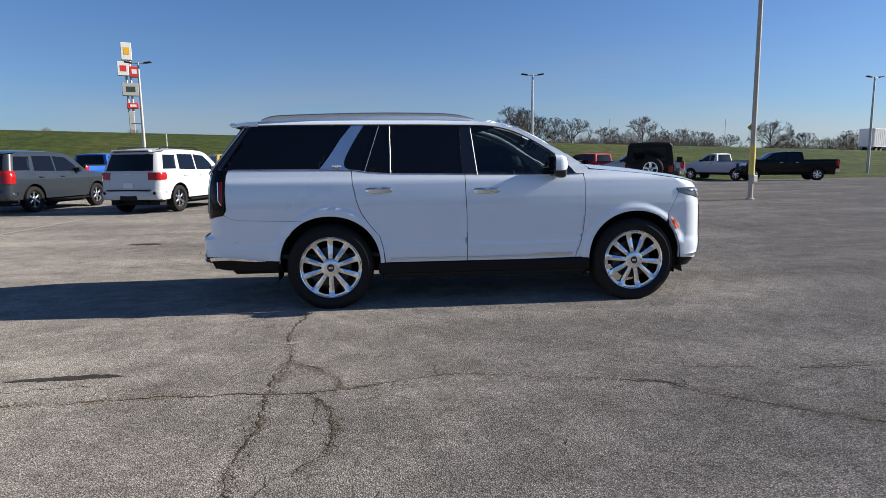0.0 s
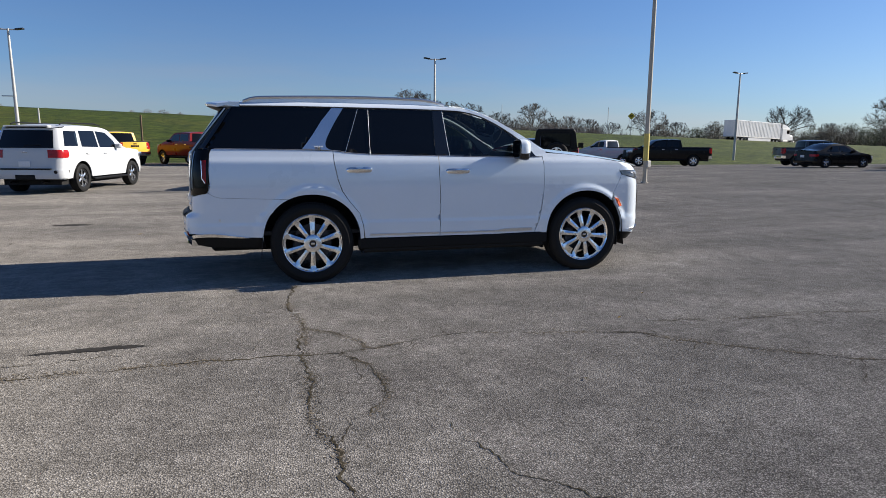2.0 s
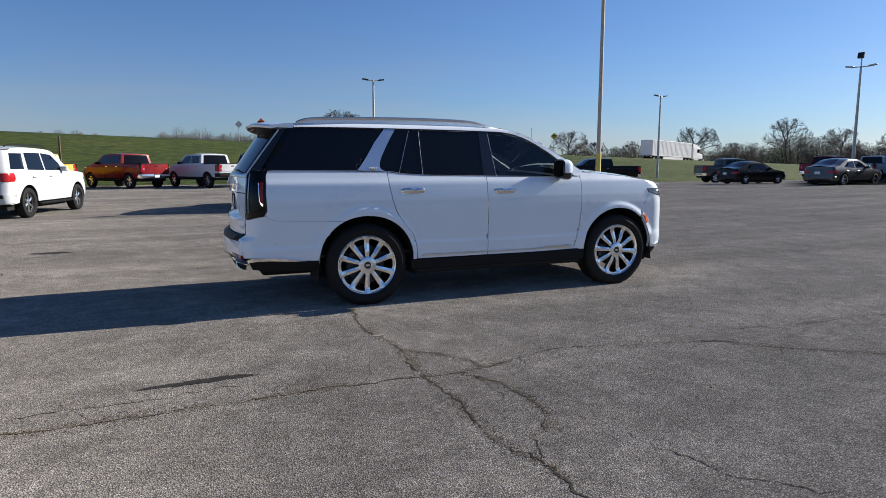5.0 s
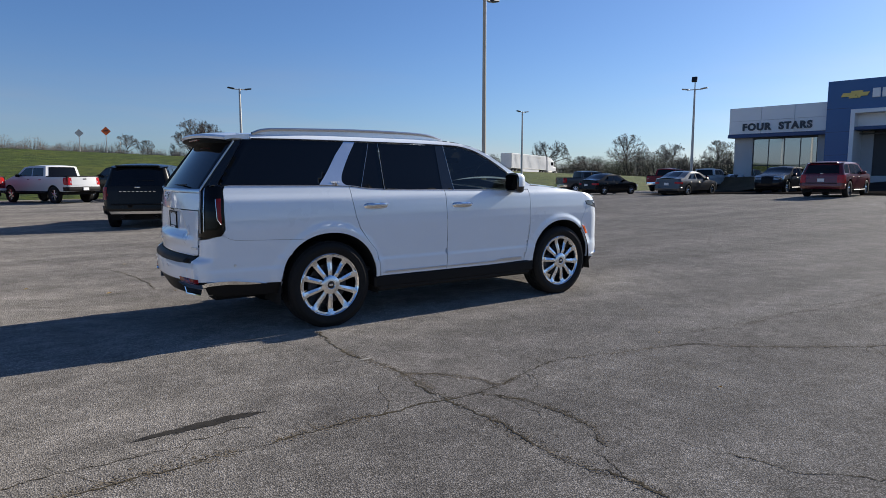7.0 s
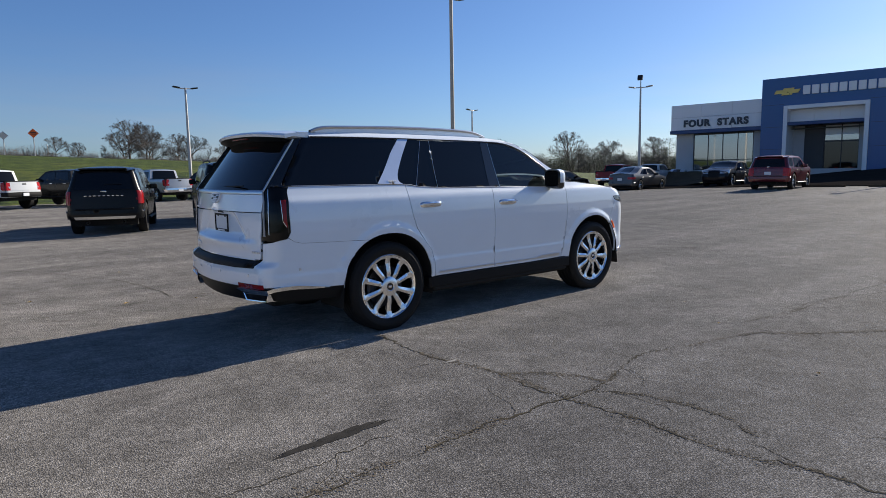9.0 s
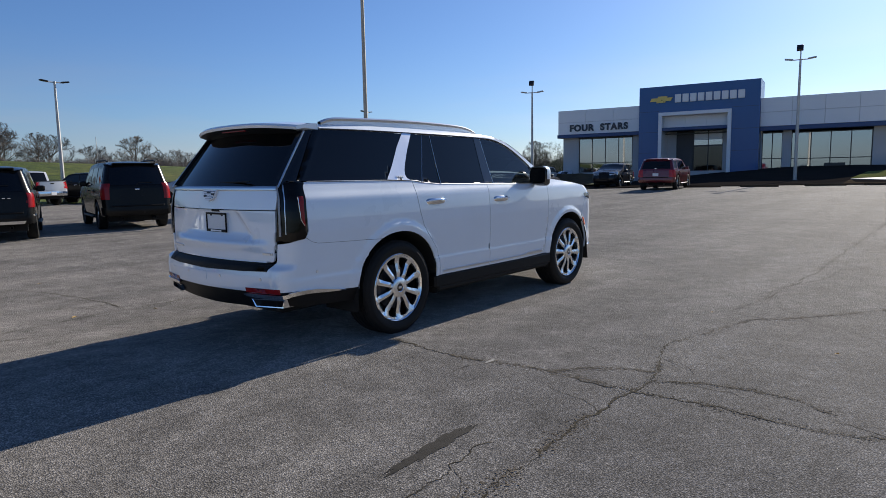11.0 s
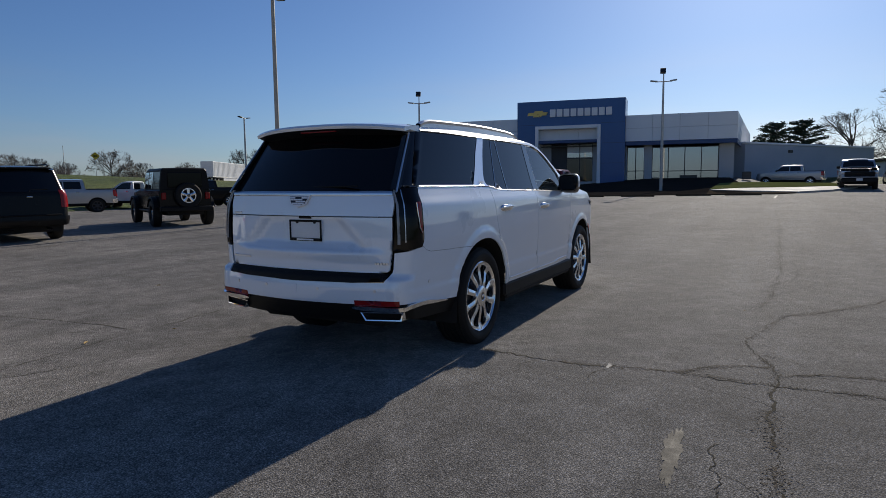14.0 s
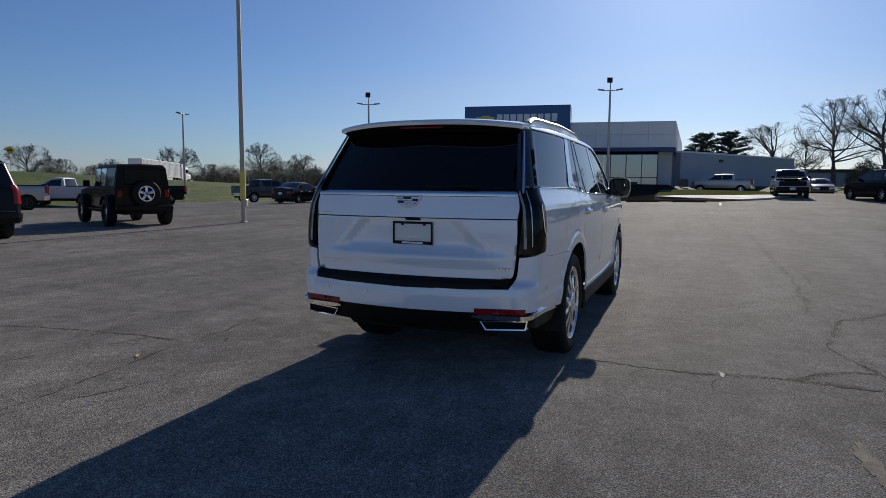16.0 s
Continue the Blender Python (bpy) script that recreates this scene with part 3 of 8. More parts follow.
LINES = [
    (0.015, [(-6.5, -3.4), (-1.75, -3.25), (-1.3, -3.23), (-1.0, -3.20), (-0.6, -3.22), (-0.2, -3.22), (0.07, -3.25), (0.26, -3.20)]),
    (0.008, [(0.26, -3.22), (0.66, -3.08), (1.11, -3.02), (1.52, -3.13), (2.1, -3.25), (2.37, -3.33), (2.51, -3.53), (2.89, -3.82), (3.26, -4.07), (4.2, -4.6)]),
    (0.012, [(-0.16, -1.08), (-0.25, -1.6), (-0.23, -1.93), (-0.14, -2.55), (-0.16, -3.14)]),
    (0.013, [(-0.14, -3.14), (-0.17, -3.31), (-0.14, -3.62), (-0.16, -3.88), (-0.17, -4.06), (-0.17, -4.25), (-0.15, -4.44), (-0.08, -4.63), (-0.06, -4.77), (-0.09, -4.92), (-0.06, -5.05), (-0.02, -5.16), (0.03, -5.23), (0.07, -5.35), (0.05, -5.9), (0.0, -6.6)]),
    (0.007, [(-0.13, -2.62), (0.10, -2.81), (0.24, -3.02), (0.26, -3.19)]),
    (0.010, [(0.07, -3.27), (0.22, -3.52), (0.29, -3.77), (0.27, -4.08), (0.13, -4.3)]),
    (0.007, [(2.69, -2.71), (2.64, -3.04), (2.79, -3.06)]),
    (0.011, [(2.48, -3.25), (2.51, -3.53)]),
    (0.008, [(2.79, -3.06), (3.36, -3.16), (5.44, -3.26), (8.53, -3.25), (14.1, -3.28), (20.2, -3.13), (47.0, -3.2)]),
    (0.006, [(3.46, -3.14), (3.72, -3.13), (4.05, -3.12), (5.4, -3.5), (7.5, -3.45)]),
    (0.009, [(-3.92, 2.39), (-4.2, 3.28), (-3.85, 3.47), (-3.12, 3.4), (-1.0, 2.6)]),
    (0.009, [(-3.79, 2.37), (-3.01, 1.99), (-1.97, 1.58)]),
    (0.010, [(3.5, 1.6), (5.72, 1.85), (7.22, 2.04), (8.79, 2.28), (10.26, 2.42), (16, 2.9)]),
    (0.012, [(5.5, 4.9), (7.75, 5.13), (9.97, 5.45)]),
    (0.014, [(-4.72, 10.17), (-3.54, 8.71), (-2.0, 6.01), (-1.46, 4.86), (-1.18, 4.09), (-1.02, 3.1), (-0.99, 2.16), (-0.4, 2.2), (0.14, 2.28)]),
    (0.009, [(-0.99, 2.16), (-1.61, 2.13), (-2.23, 1.99), (-3.6, 1.95)]),
    (0.006, [(0.54, -4.49), (0.55, -4.70), (0.61, -4.85), (0.66, -4.98), (0.71, -5.07), (0.81, -5.15), (0.89, -5.31), (0.97, -5.39), (1.05, -5.62), (1.2, -6.0)]),
    (0.006, [(-1.35, -2.99), (-1.46, -2.93), (-1.59, -2.96), (-1.72, -2.95), (-1.80, -2.99), (-2.02, -3.0), (-2.6, -3.05)]),
    (0.020, [(-14.0, 9.9), (-9.0, 10.6), (-4.7, 10.2), (0.5, 10.9), (4.5, 12.0), (10.5, 12.3)]),
]
for width, pts in LINES:
    tagged(part("pavement_crack", crack(pts, width), CRACK, fix=False), "dark ragged crack running through the asphalt", "crack", "cracks in the lot", kind="structure")


rnd = random.Random(12)
for width, pts in LINES[:7] + LINES[8:10] + LINES[12:15]:
    for (x0, y0), (x1, y1) in zip(pts, pts[1:]):
        d = math.hypot(x1 - x0, y1 - y0)
        for k in range(min(7, int(d * 1.6 + rnd.random()))):
            t = rnd.random()
            a = math.atan2(y1 - y0, x1 - x0) + rnd.choice((-1, 1)) * rnd.uniform(0.15, 1.2) + rnd.choice((0, math.pi))
            line = [(x0 + (x1 - x0) * t, y0 + (y1 - y0) * t)]
            for j in range(rnd.randint(2, 5)):
                a += rnd.uniform(-0.6, 0.6)
                q = rnd.uniform(0.06, 0.17)
                line.append((line[-1][0] + q * math.cos(a), line[-1][1] + q * math.sin(a)))
            tagged(part("pavement_crack", crack(line, rnd.uniform(0.0025, 0.005), 0.002, 0.02), CRACK, fix=False), "fine branching crack in the asphalt", "crack", "cracks in the lot", kind="structure")


DUST = mat("crack_dust", (0.17, 0.142, 0.105), 0.95, spec=0.03, var=0.5, scales=(6, 90))


def crumbs(name, runs, sizes, material, label, seed):
    """Loose grit and pits strewn along the cracks."""
    rnd = random.Random(seed)
    g = Geo()
    for n, width, count in runs:
        pts = LINES[n][1]
        ends = [math.hypot(min(b[0], 16) - min(a[0], 16), b[1] - a[1]) for a, b in zip(pts, pts[1:])]
        for k in range(count):
            i = rnd.choices(range(len(ends)), ends)[0]
            t = rnd.random()
            x = pts[i][0] + (min(pts[i + 1][0], 16) - pts[i][0]) * t
            y = pts[i][1] + (pts[i + 1][1] - pts[i][1]) * t
            wob = 0.5 + noise.noise((x * 1.7, y * 1.7, seed))
            if wob < 0.35:
                continue
            x, y = x + rnd.gauss(0, width * wob), y + rnd.gauss(0, width * wob)
            s, a = rnd.uniform(*sizes) * (1.7 if rnd.random() < 0.1 else 1), rnd.uniform(0, 6.28)
            z = lot_z(x, y) + 0.0025
            g.add([(x + s * rnd.uniform(0.5, 1.3) * math.cos(a + q), y + s * rnd.uniform(0.5, 1.3) * math.sin(a + q), z) for q in (0, 1.26, 2.5, 3.8, 5.0)], [(0, 1, 2, 3, 4)])
    tagged(part(name, g, material, fix=False), label, "crumbs", kind="stuff")


crumbs("crack_crumbs", ((0, 0.07, 2600), (2, 0.035, 700), (3, 0.05, 1400), (4, 0.03, 250), (5, 0.04, 500), (1, 0.05, 1100), (8, 0.10, 2400), (12, 0.06, 500), (14, 0.06, 700)), (0.0015, 0.005), CRACK, "dark crumbs and pits along the cracks", 31)
crumbs("crack_dust", ((0, 0.06, 3200), (2, 0.04, 800), (3, 0.04, 700), (4, 0.03, 250), (5, 0.025, 200), (1, 0.05, 1300), (8, 0.08, 2600)), (0.002, 0.0065), DUST, "brown dust and grit caught along the cracks", 32)


def blot(x, y, rx, ry, turn, z, seed):
    pts = []
    for i in range(90):
        t = 2 * math.pi * i / 90
        k = 1 + 0.5 * noise.noise((math.cos(t) * 1.7 + seed, math.sin(t) * 1.7, seed)) + 0.45 * noise.noise((math.cos(t) * 6, math.sin(t) * 6, seed))
        a, b = rx * math.cos(t) * k, ry * math.sin(t) * k
        c, s = math.cos(turn), math.sin(turn)
        pts.append((x + a * c - b * s, y + a * s + b * c, lot_z(x, y) + z))
    return Geo().add([(x, y, lot_z(x, y) + z)] + pts, [(0, i + 1, (i + 1) % 90 + 1) for i in range(90)])


tagged(part("asphalt_stain", blot(-1.58, -2.77, 0.36, 0.040, 0.06, 0.003, 1), STAIN, fix=False), "long dark smooth stain on the asphalt", "stain", kind="structure")
tagged(part("asphalt_stain", blot(-3.75, 4.6, 0.30, 0.12, 0, 0.003, 2), STAIN, fix=False), "small dark oil stain on the asphalt", "stain", kind="structure")
tagged(part("asphalt_chip", blot(-0.2, -2.12, 0.07, 0.016, 0.1, 0.003, 3), LINE_PAINT, fix=False), "small pale chipped spot along a crack", "stain", kind="structure")
g = Geo().grid([[(-7.55, 5.0, -0.020), (-7.45, 5.0, -0.020)], [(-7.47, 10.3, -0.020), (-7.37, 10.3, -0.020)]])
tagged(part("parking_line", g, LINE_PAINT, fix=False), "faded white parking line", "parking line", "parking lines", kind="structure")

# ---- showroom ----
A = radians(8.5)
SHOW = Matrix(((math.sin(A), math.cos(A), 0, 54.9), (-math.cos(A), math.sin(A), 0, 20.0), (0, 0, 1, 0), (0, 0, 0, 1)))
show = thing("showroom", SHOW, "car showroom with white panels and a blue entrance tower", "building")
BASE = 1.22


def bx(name, x0, x1, y0, y1, z0, z1, m, parent=None, label="", bev=0.0):
    return part(name, Geo().box(x0, x1, y0, y1, z0, z1, bev), m, parent or show, label)


# side wings: parapet panels, blue trim, columns, glass
def parapet(x0, x1, joints, z0, z1, y):
    for zc0, zc1 in ((z0, (z0 + z1) / 2), ((z0 + z1) / 2, z1)):
        edges = [x0] + joints + [x1]
        for a, b in zip(edges, edges[1:]):
            bx("panel", a + 0.012, b - 0.012, y, y + 0.08, zc0 + 0.012, zc1 - 0.012, PANEL_WHITE, bev=0.01)
    bx("wall", x0, x1, y + 0.06, y + 0.4, z0, z1 + 0.02, STUCCO)


parapet(-8.24, 0.0, [-5.4, -2.6], 5.12, 7.48, 0.05)
parapet(10.28, 19.9, [12.7, 15.1, 17.5], 5.0, 7.4, 0.05)
bx("trim", -8.3, -0.02, -0.05, 1.4, 4.78, 5.11, BLUE_DARK, bev=0.02)
bx("trim", 10.3, 19.95, -0.05, 1.4, 4.62, 4.99, BLUE_DARK, bev=0.02)
bx("roof", -8.2, 19.8, 0.45, 26, 7.0, 7.1, STUCCO)
for a, b in ((-8.0, -6.35), (-0.9, -0.02), (10.3, 10.42), (12.0, 12.7), (18.55, 19.8)):
    bx("column", a, b, 0.9, 1.5, BASE - 0.8, 4.8, STUCCO)
bx("floor", -8.0, 19.8, 0.9, 26, BASE - 0.9, BASE + 0.02, TILE_FLOOR)
bx("plinth", -8.0, 19.8, 0.86, 1.02, BASE - 0.9, BASE + 0.06, STUCCO)
bx("wall", -8.1, -7.9, 1.5, 26, BASE - 0.9, 7.4, STUCCO)
bx("wall", -8.0, 19.8, 9.0, 9.2, BASE, 4.9, INTERIOR)
bx("wall", -8.0, 19.9, 25.9, 26.1, BASE - 0.9, 7.1, STUCCO)
bx("ceiling", -8.0, 19.8, 1.0, 9.0, 4.72, 4.78, INTERIOR)


def glazing(name, x0, x1, n, z0, z1, y, bar=None):
    w = bx(name, x0, x1, y - 0.02, y + 0.05, z1 - 0.08, z1, FRAME_DARK)
    bx("window_sill", x0, x1, y - 0.02, y + 0.05, z0, z0 + 0.08, FRAME_DARK, w)
    if bar:
        bx("rail", x0, x1, y - 0.02, y + 0.05, bar, bar + 0.07, FRAME_DARK, w)
    for i in range(n + 1):
        x = x0 + (x1 - x0) * i / n
        bx("mullion", x - 0.035, x + 0.035, y - 0.022, y + 0.052, z0, z1, FRAME_DARK, w)
    for i in range(n):
        a, b = x0 + (x1 - x0) * i / n + 0.04, x0 + (x1 - x0) * (i + 1) / n - 0.04
        for c, d in ((z0 + 0.08, (bar or z1) - 0.0), (bar + 0.07, z1 - 0.08)) if bar else ((z0 + 0.08, z1 - 0.08),):
            p = bx("pane", a, b, y + 0.01, y + 0.02, c, d, SHOPGLASS, w)
            p.visible_shadow = False


glazing("window", -6.3, -0.95, 4, BASE + 0.06, 4.7, 1.0, 2.2)
glazing("window", 10.45, 12.0, 2, BASE + 0.06, 4.5, 1.0, 2.2)
glazing("window", 12.72, 18.5, 4, BASE + 0.06, 4.45, 1.0, 2.15)

# tower with its portal
for a, b, z0, z1 in ((0.0, 1.8, BASE - 0.6, 9.05), (8.05, 10.28, BASE - 0.6, 9.05), (1.8, 8.05, 6.68, 9.05)):
    bx("tower_wall", a, b, -0.35, 3.0, z0, z1, BLUE_PANEL)
for z in (3.0, 4.9, 6.8):
    for a, b in ((0.0, 1.8), (8.05, 10.28)):
        bx("panel_joint", a, b, -0.353, -0.34, z, z + 0.02, FRAME_DARK)
bx("tower_roof", 0, 10.28, -0.3, 3.0, 9.0, 9.08, BLUE_DARK)
for a, b, z0, z1 in ((1.8, 2.12, BASE - 0.3, 6.68), (7.73, 8.05, BASE - 0.3, 6.68), (2.12, 7.73, 6.36, 6.68)):
    bx("portal_frame", a, b, -0.5, 2.2, z0, z1, PANEL_WHITE, bev=0.02)
bx("awning", 2.12, 7.73, -0.42, 2.0, 5.0, 5.28, BLUE_DARK, bev=0.02)
for a, b in ((2.12, 3.99), (4.0, 5.86), (5.87, 7.73)):
    bx("panel", a, b, 0.5, 0.6, 5.28, 6.36, PANEL_WHITE)
for a, b in ((2.12, 3.0), (7.1, 7.73)):
    bx("wall", a, b, 1.8, 2.1, BASE, 5.0, STUCCO)
door = bx("door", 4.5, 7.1, 2.0, 2.1, 3.55, 3.68, FRAME_DARK)
for x in (4.5, 5.78, 7.04):
    bx("door_post", x, x + 0.07, 1.98, 2.1, BASE, 5.0, FRAME_DARK, door)
for a, b in ((4.58, 5.77), (5.86, 7.03)):
    for z0, z1, m in ((BASE, 3.55, DOORGLASS), (3.68, 4.98, SHOPGLASS)):
        p = bx("pane", a, b, 2.03, 2.04, z0, z1, m, door)
        p.visible_shadow = False
bx("wall", 3.0, 4.5, 1.9, 2.1, BASE, 5.0, DARK_CLAD)
# made-up dark backing behind the doors, blocks light so the glass stays dark
bx("wall", 4.5, 7.1, 3.4, 3.5, BASE, 5.0, DARK_CLAD)
bx("door_sign", 4.58, 7.03, 1.985, 2.0, 4.15, 4.95, PANEL_WHITE)
# side of the right wing, which runs back at a blunt angle
SIDE = Matrix.Translation((19.9, 0.1, 0)) @ Matrix.Rotation(radians(-8.0), 4, "Z")


def side(name, x0, x1, y0, y1, z0, z1, m, bev=0.0):
    return part(name, Geo().box(x0, x1, y0, y1, z0, z1, bev).moved(SIDE), m, show)


side("side_wall", -1.3, -1.1, 1.4, 34, BASE - 1.0, 5.0, STUCCO)
side("side_soffit", -1.3, 0.0, 0.0, 34, 4.94, 4.99, STUCCO)
side("roof", -4.5, 0.0, 0.4, 34, 7.0, 7.1, STUCCO)
side("fascia_back", -0.2, -0.06, 0.0, 34, 5.0, 7.38, STUCCO)
for i in range(10):
    for z0, z1 in ((5.0, 6.19), (6.21, 7.4)):
        side("panel", -0.05, 0.03, 0.02 + i * 3.4, 3.39 + i * 3.4, z0, z1, PANEL_WHITE, 0.01)
side("trim", -0.1, 0.06, -0.1, 34, 4.62, 4.99, BLUE_DARK)
for y in (2.2, 4.6):
    side("side_window", -1.12, -1.06, y, y + 1.7, BASE + 0.1, 4.3, PRIVACY)
    side("window_frame", -1.08, -1.04, y - 0.1, y + 1.8, 4.3, 4.4, FRAME_DARK)


def words(text, size, m, material, depth, name, label, parent, space=1.0, bold=0.0):
    """Raised lettering, each letter a part of its own."""
    cu = bpy.data.curves.new(name, "FONT")
    cu.body, cu.size, cu.extrude, cu.space_character, cu.offset = text, size, depth, space, bold
    cu.align_x = "LEFT"
    tmp = bpy.data.objects.new(name + "_text", cu)
    me = bpy.data.meshes.new_from_object(tmp)
    bpy.data.objects.remove(tmp)
    bm = bmesh.new()
    bm.from_mesh(me)
    bm.verts.index_update()
    left = set(bm.verts)
    blobs = []
    while left:
        todo, blob = [left.pop()], []
        while todo:
            v = todo.pop()
            blob.append(v)
            for e in v.link_edges:
                w = e.other_vert(v)
                if w in left:
                    left.remove(w)
                    todo.append(w)
        blobs.append((min(v.co.x for v in blob), max(v.co.x for v in blob), blob))
    blobs.sort(key=lambda b: b[0])
    letters = []
    for lo, hi, blob in blobs:
        if letters and lo < letters[-1][0] - 0.02:
            letters[-1][0] = max(hi, letters[-1][0])
            letters[-1][1] += blob
        else:
            letters.append([hi, list(blob)])
    for hi, blob in letters:
        ix = {v: i for i, v in enumerate(blob)}
        g = Geo().add([m @ v.co for v in blob], [[ix[v] for v in f.verts] for f in bm.faces if f.verts[0] in ix])
        part(name, g, material, parent, label)
    bm.free()


words("FOUR  STARS", 0.86, pose(-7.0, 0.0, 5.43, 90, 0, 0), LETTER_DARK, 0.06, "letter", "dark raised letter on the white parapet", show, 1.17, 0.038)
for i in range(9):
    x = 3.22 + i * 0.662
    bx("sign_block", x, x + 0.54, -0.47, -0.36, 7.52, 8.26, LETTER_WHITE, label="white block of the tower sign", bev=0.03)
bow = [(1.0, 7.72), (1.62, 7.72), (1.56, 7.58), (2.36, 7.58), (2.42, 7.72), (2.86, 7.72), (3.02, 8.02), (2.5, 8.02), (2.56, 8.16), (1.74, 8.16), (1.68, 8.02), (1.14, 8.02)]
part("emblem", Geo().prism(bow, lambda p, q, h: (p, h, q), -0.45, -0.36), GOLD, show, "gold emblem on the blue tower")
bx("bench", 15.2, 16.7, 0.1, 0.5, BASE + 0.1, BASE + 0.16, FRAME_DARK)
bx("bench_back", 15.2, 16.7, 0.46, 0.5, BASE + 0.16, BASE + 0.55, FRAME_DARK)

low = [(40.5, 20.6), (44, 22.4), (48, 25.0), (51.5, 29.5), (51.5, 31.5)]
top = [(46.5, 17.5, 0.78), (50.2, 19.3, 1.05), (53.2, 22, 1.2), (52.6, 28.2, 1.2), (58.0, 30.2, 1.2)]
rows = []
for k in range(7):
    t = k / 6
    row = []
    for i in range(25):
        u = i / 6
        j = min(3, int(u))
        a = Vector((*low[j], lot_z(*low[j]) - 0.06)).lerp(Vector((*low[j + 1], lot_z(*low[j + 1]) - 0.06)), u - j)
        b = Vector(top[j]).lerp(Vector(top[j + 1]), u - j)
        p = a.lerp(b, t)
        p.z += 0.07 * noise.noise((p.x * 0.9, p.y * 0.9, 0)) * (t > 0)
        row.append(p)
    rows.append(row)
tagged(part("earth_bank", Geo().grid(rows), EARTH), "low bare earth bank below the showroom window", "bank", kind="structure")

# sheet over the lot, coloured dark for shade beyond the showroom's cast shadow
rows = []
for i in range(40):
    xl = -5.0 + 24.5 * i / 39
    row = []
    for j in range(40):
        p = SHOW @ Vector((xl, -22.0 + 0.6 * math.sin(xl) + (22.8 - 0.6 * math.sin(xl)) * j / 39, 0))
        row.append((p.x, p.y, lot_z(p.x, p.y) + 0.055))
    rows.append(row)
tagged(part("drive", Geo().grid(rows), DRIVE_SHADED), "sloping drive below the showroom windows, darkened with the building's shade", "drive", kind="structure")

# ---- low hall behind ----
hall = thing("service_hall", pose(66.1, 0.0, 0.6, 0, 0, -30.6), "low windowless blue-grey metal hall", "building")
part("wall", Geo().box(0, 26, 0, 12, -1, 4.3), WALL_BLUEGREY, hall)
part("roof", Geo().box(-0.1, 26.1, -0.1, 12.1, 4.3, 4.5, 0.03), PANEL_WHITE, hall)
part("wall_lamp", Geo().box(7.6, 8.3, -0.15, 0, 3.5, 3.8, 0.02), FRAME_DARK, hall)


# ---- lamp posts ----
def lamp_post(x, y, h, kind, label, turn=0.0, lean=0.0, yellow=False):
    z0 = lot_z(x, y)
    t = thing("lamp_post", pose(x, y, z0, 0, lean, turn), label, "lamp post", "lamp posts")
    r0, r1 = (0.078, 0.062) if yellow else (0.11, 0.065)
    part("pole", Geo().lathe([(r0, 0.0), (r0, h * 0.3), (r1, h), (0.0, h)], 16, "z"), POLE_CREAM if yellow else GALV, t)
    part("base", Geo().box(-0.17, 0.17, -0.17, 0.17, -0.1, 0.06, 0.02) if not yellow else Geo().lathe([(0.13, -0.05), (0.13, 0.03), (0.09, 0.05)], 16, "z"), CONCRETE if not yellow else POLE_CREAM, t)
    if yellow:
        part("sleeve", Geo().lathe([(0.098, 0.80), (0.098, 1.75)], 16, "z"), POLE_YELLOW, t, "worn yellow painted sleeve")
        part("box", Geo().box(-0.04, 0.16, -0.13, 0.02, 0.56, 0.80, 0.02), GALV, t)
    k = 0.68 if kind == "flood" else 0.62
    part("arm", Geo().tube([(-0.85 * k, 0, h - 0.05), (0.85 * k, 0, h - 0.05)], 0.035), GALV, t)
    for sx in (-1, 1):
        m = pose(sx * 1.0 * k, 0, h, 0, sx * -8, 0)
        part("lamp_head", Geo().box(-0.38 * k, 0.38 * k, -0.15, 0.15, -0.04, 0.05, 0.03, m), GALV if kind == "flood" else DARK_METAL, t)
    if kind == "flood":
        part("flood_pole", Geo().tube([(0, 0, h), (0, 0, h + 0.55)], 0.04), GALV, t)
        part("flood_head", Geo().box(-0.20, 0.20, -0.10, 0.10, -0.20, 0.20, 0.03, pose(0.05, 0, h + 0.72, 25, 0, 0)), DARK_METAL, t)
    return t


lamp_post(12.53, 12.72, 7.95, "twin", "tall slim pole with a yellow sleeve and box at its foot", 20, 0.0, True)
lamp_post(11.67, 40.46, 7.75, "twin", "galvanised twin-headed lamp post on the grass edge", 0)
lamp_post(40.95, 42.9, 8.1, "twin", "galvanised twin-headed lamp post by the grass", 10)
lamp_post(41.6, 23.67, 7.95, "flood", "galvanised lamp post with a floodlight on top", 112)
lamp_post(44.66, 4.64, 8.10, "flood", "pale lamp post with a floodlight in front of the showroom", 100)
side_post = lamp_post(-15.5, 37.37, 8.05, "twin", "galvanised twin-headed lamp post beside the bank", 0)
part("cross_bar", Geo().tube([(-0.7, 0, 4.1), (0.1, 0, 4.1)], 0.03), GALV, side_post)


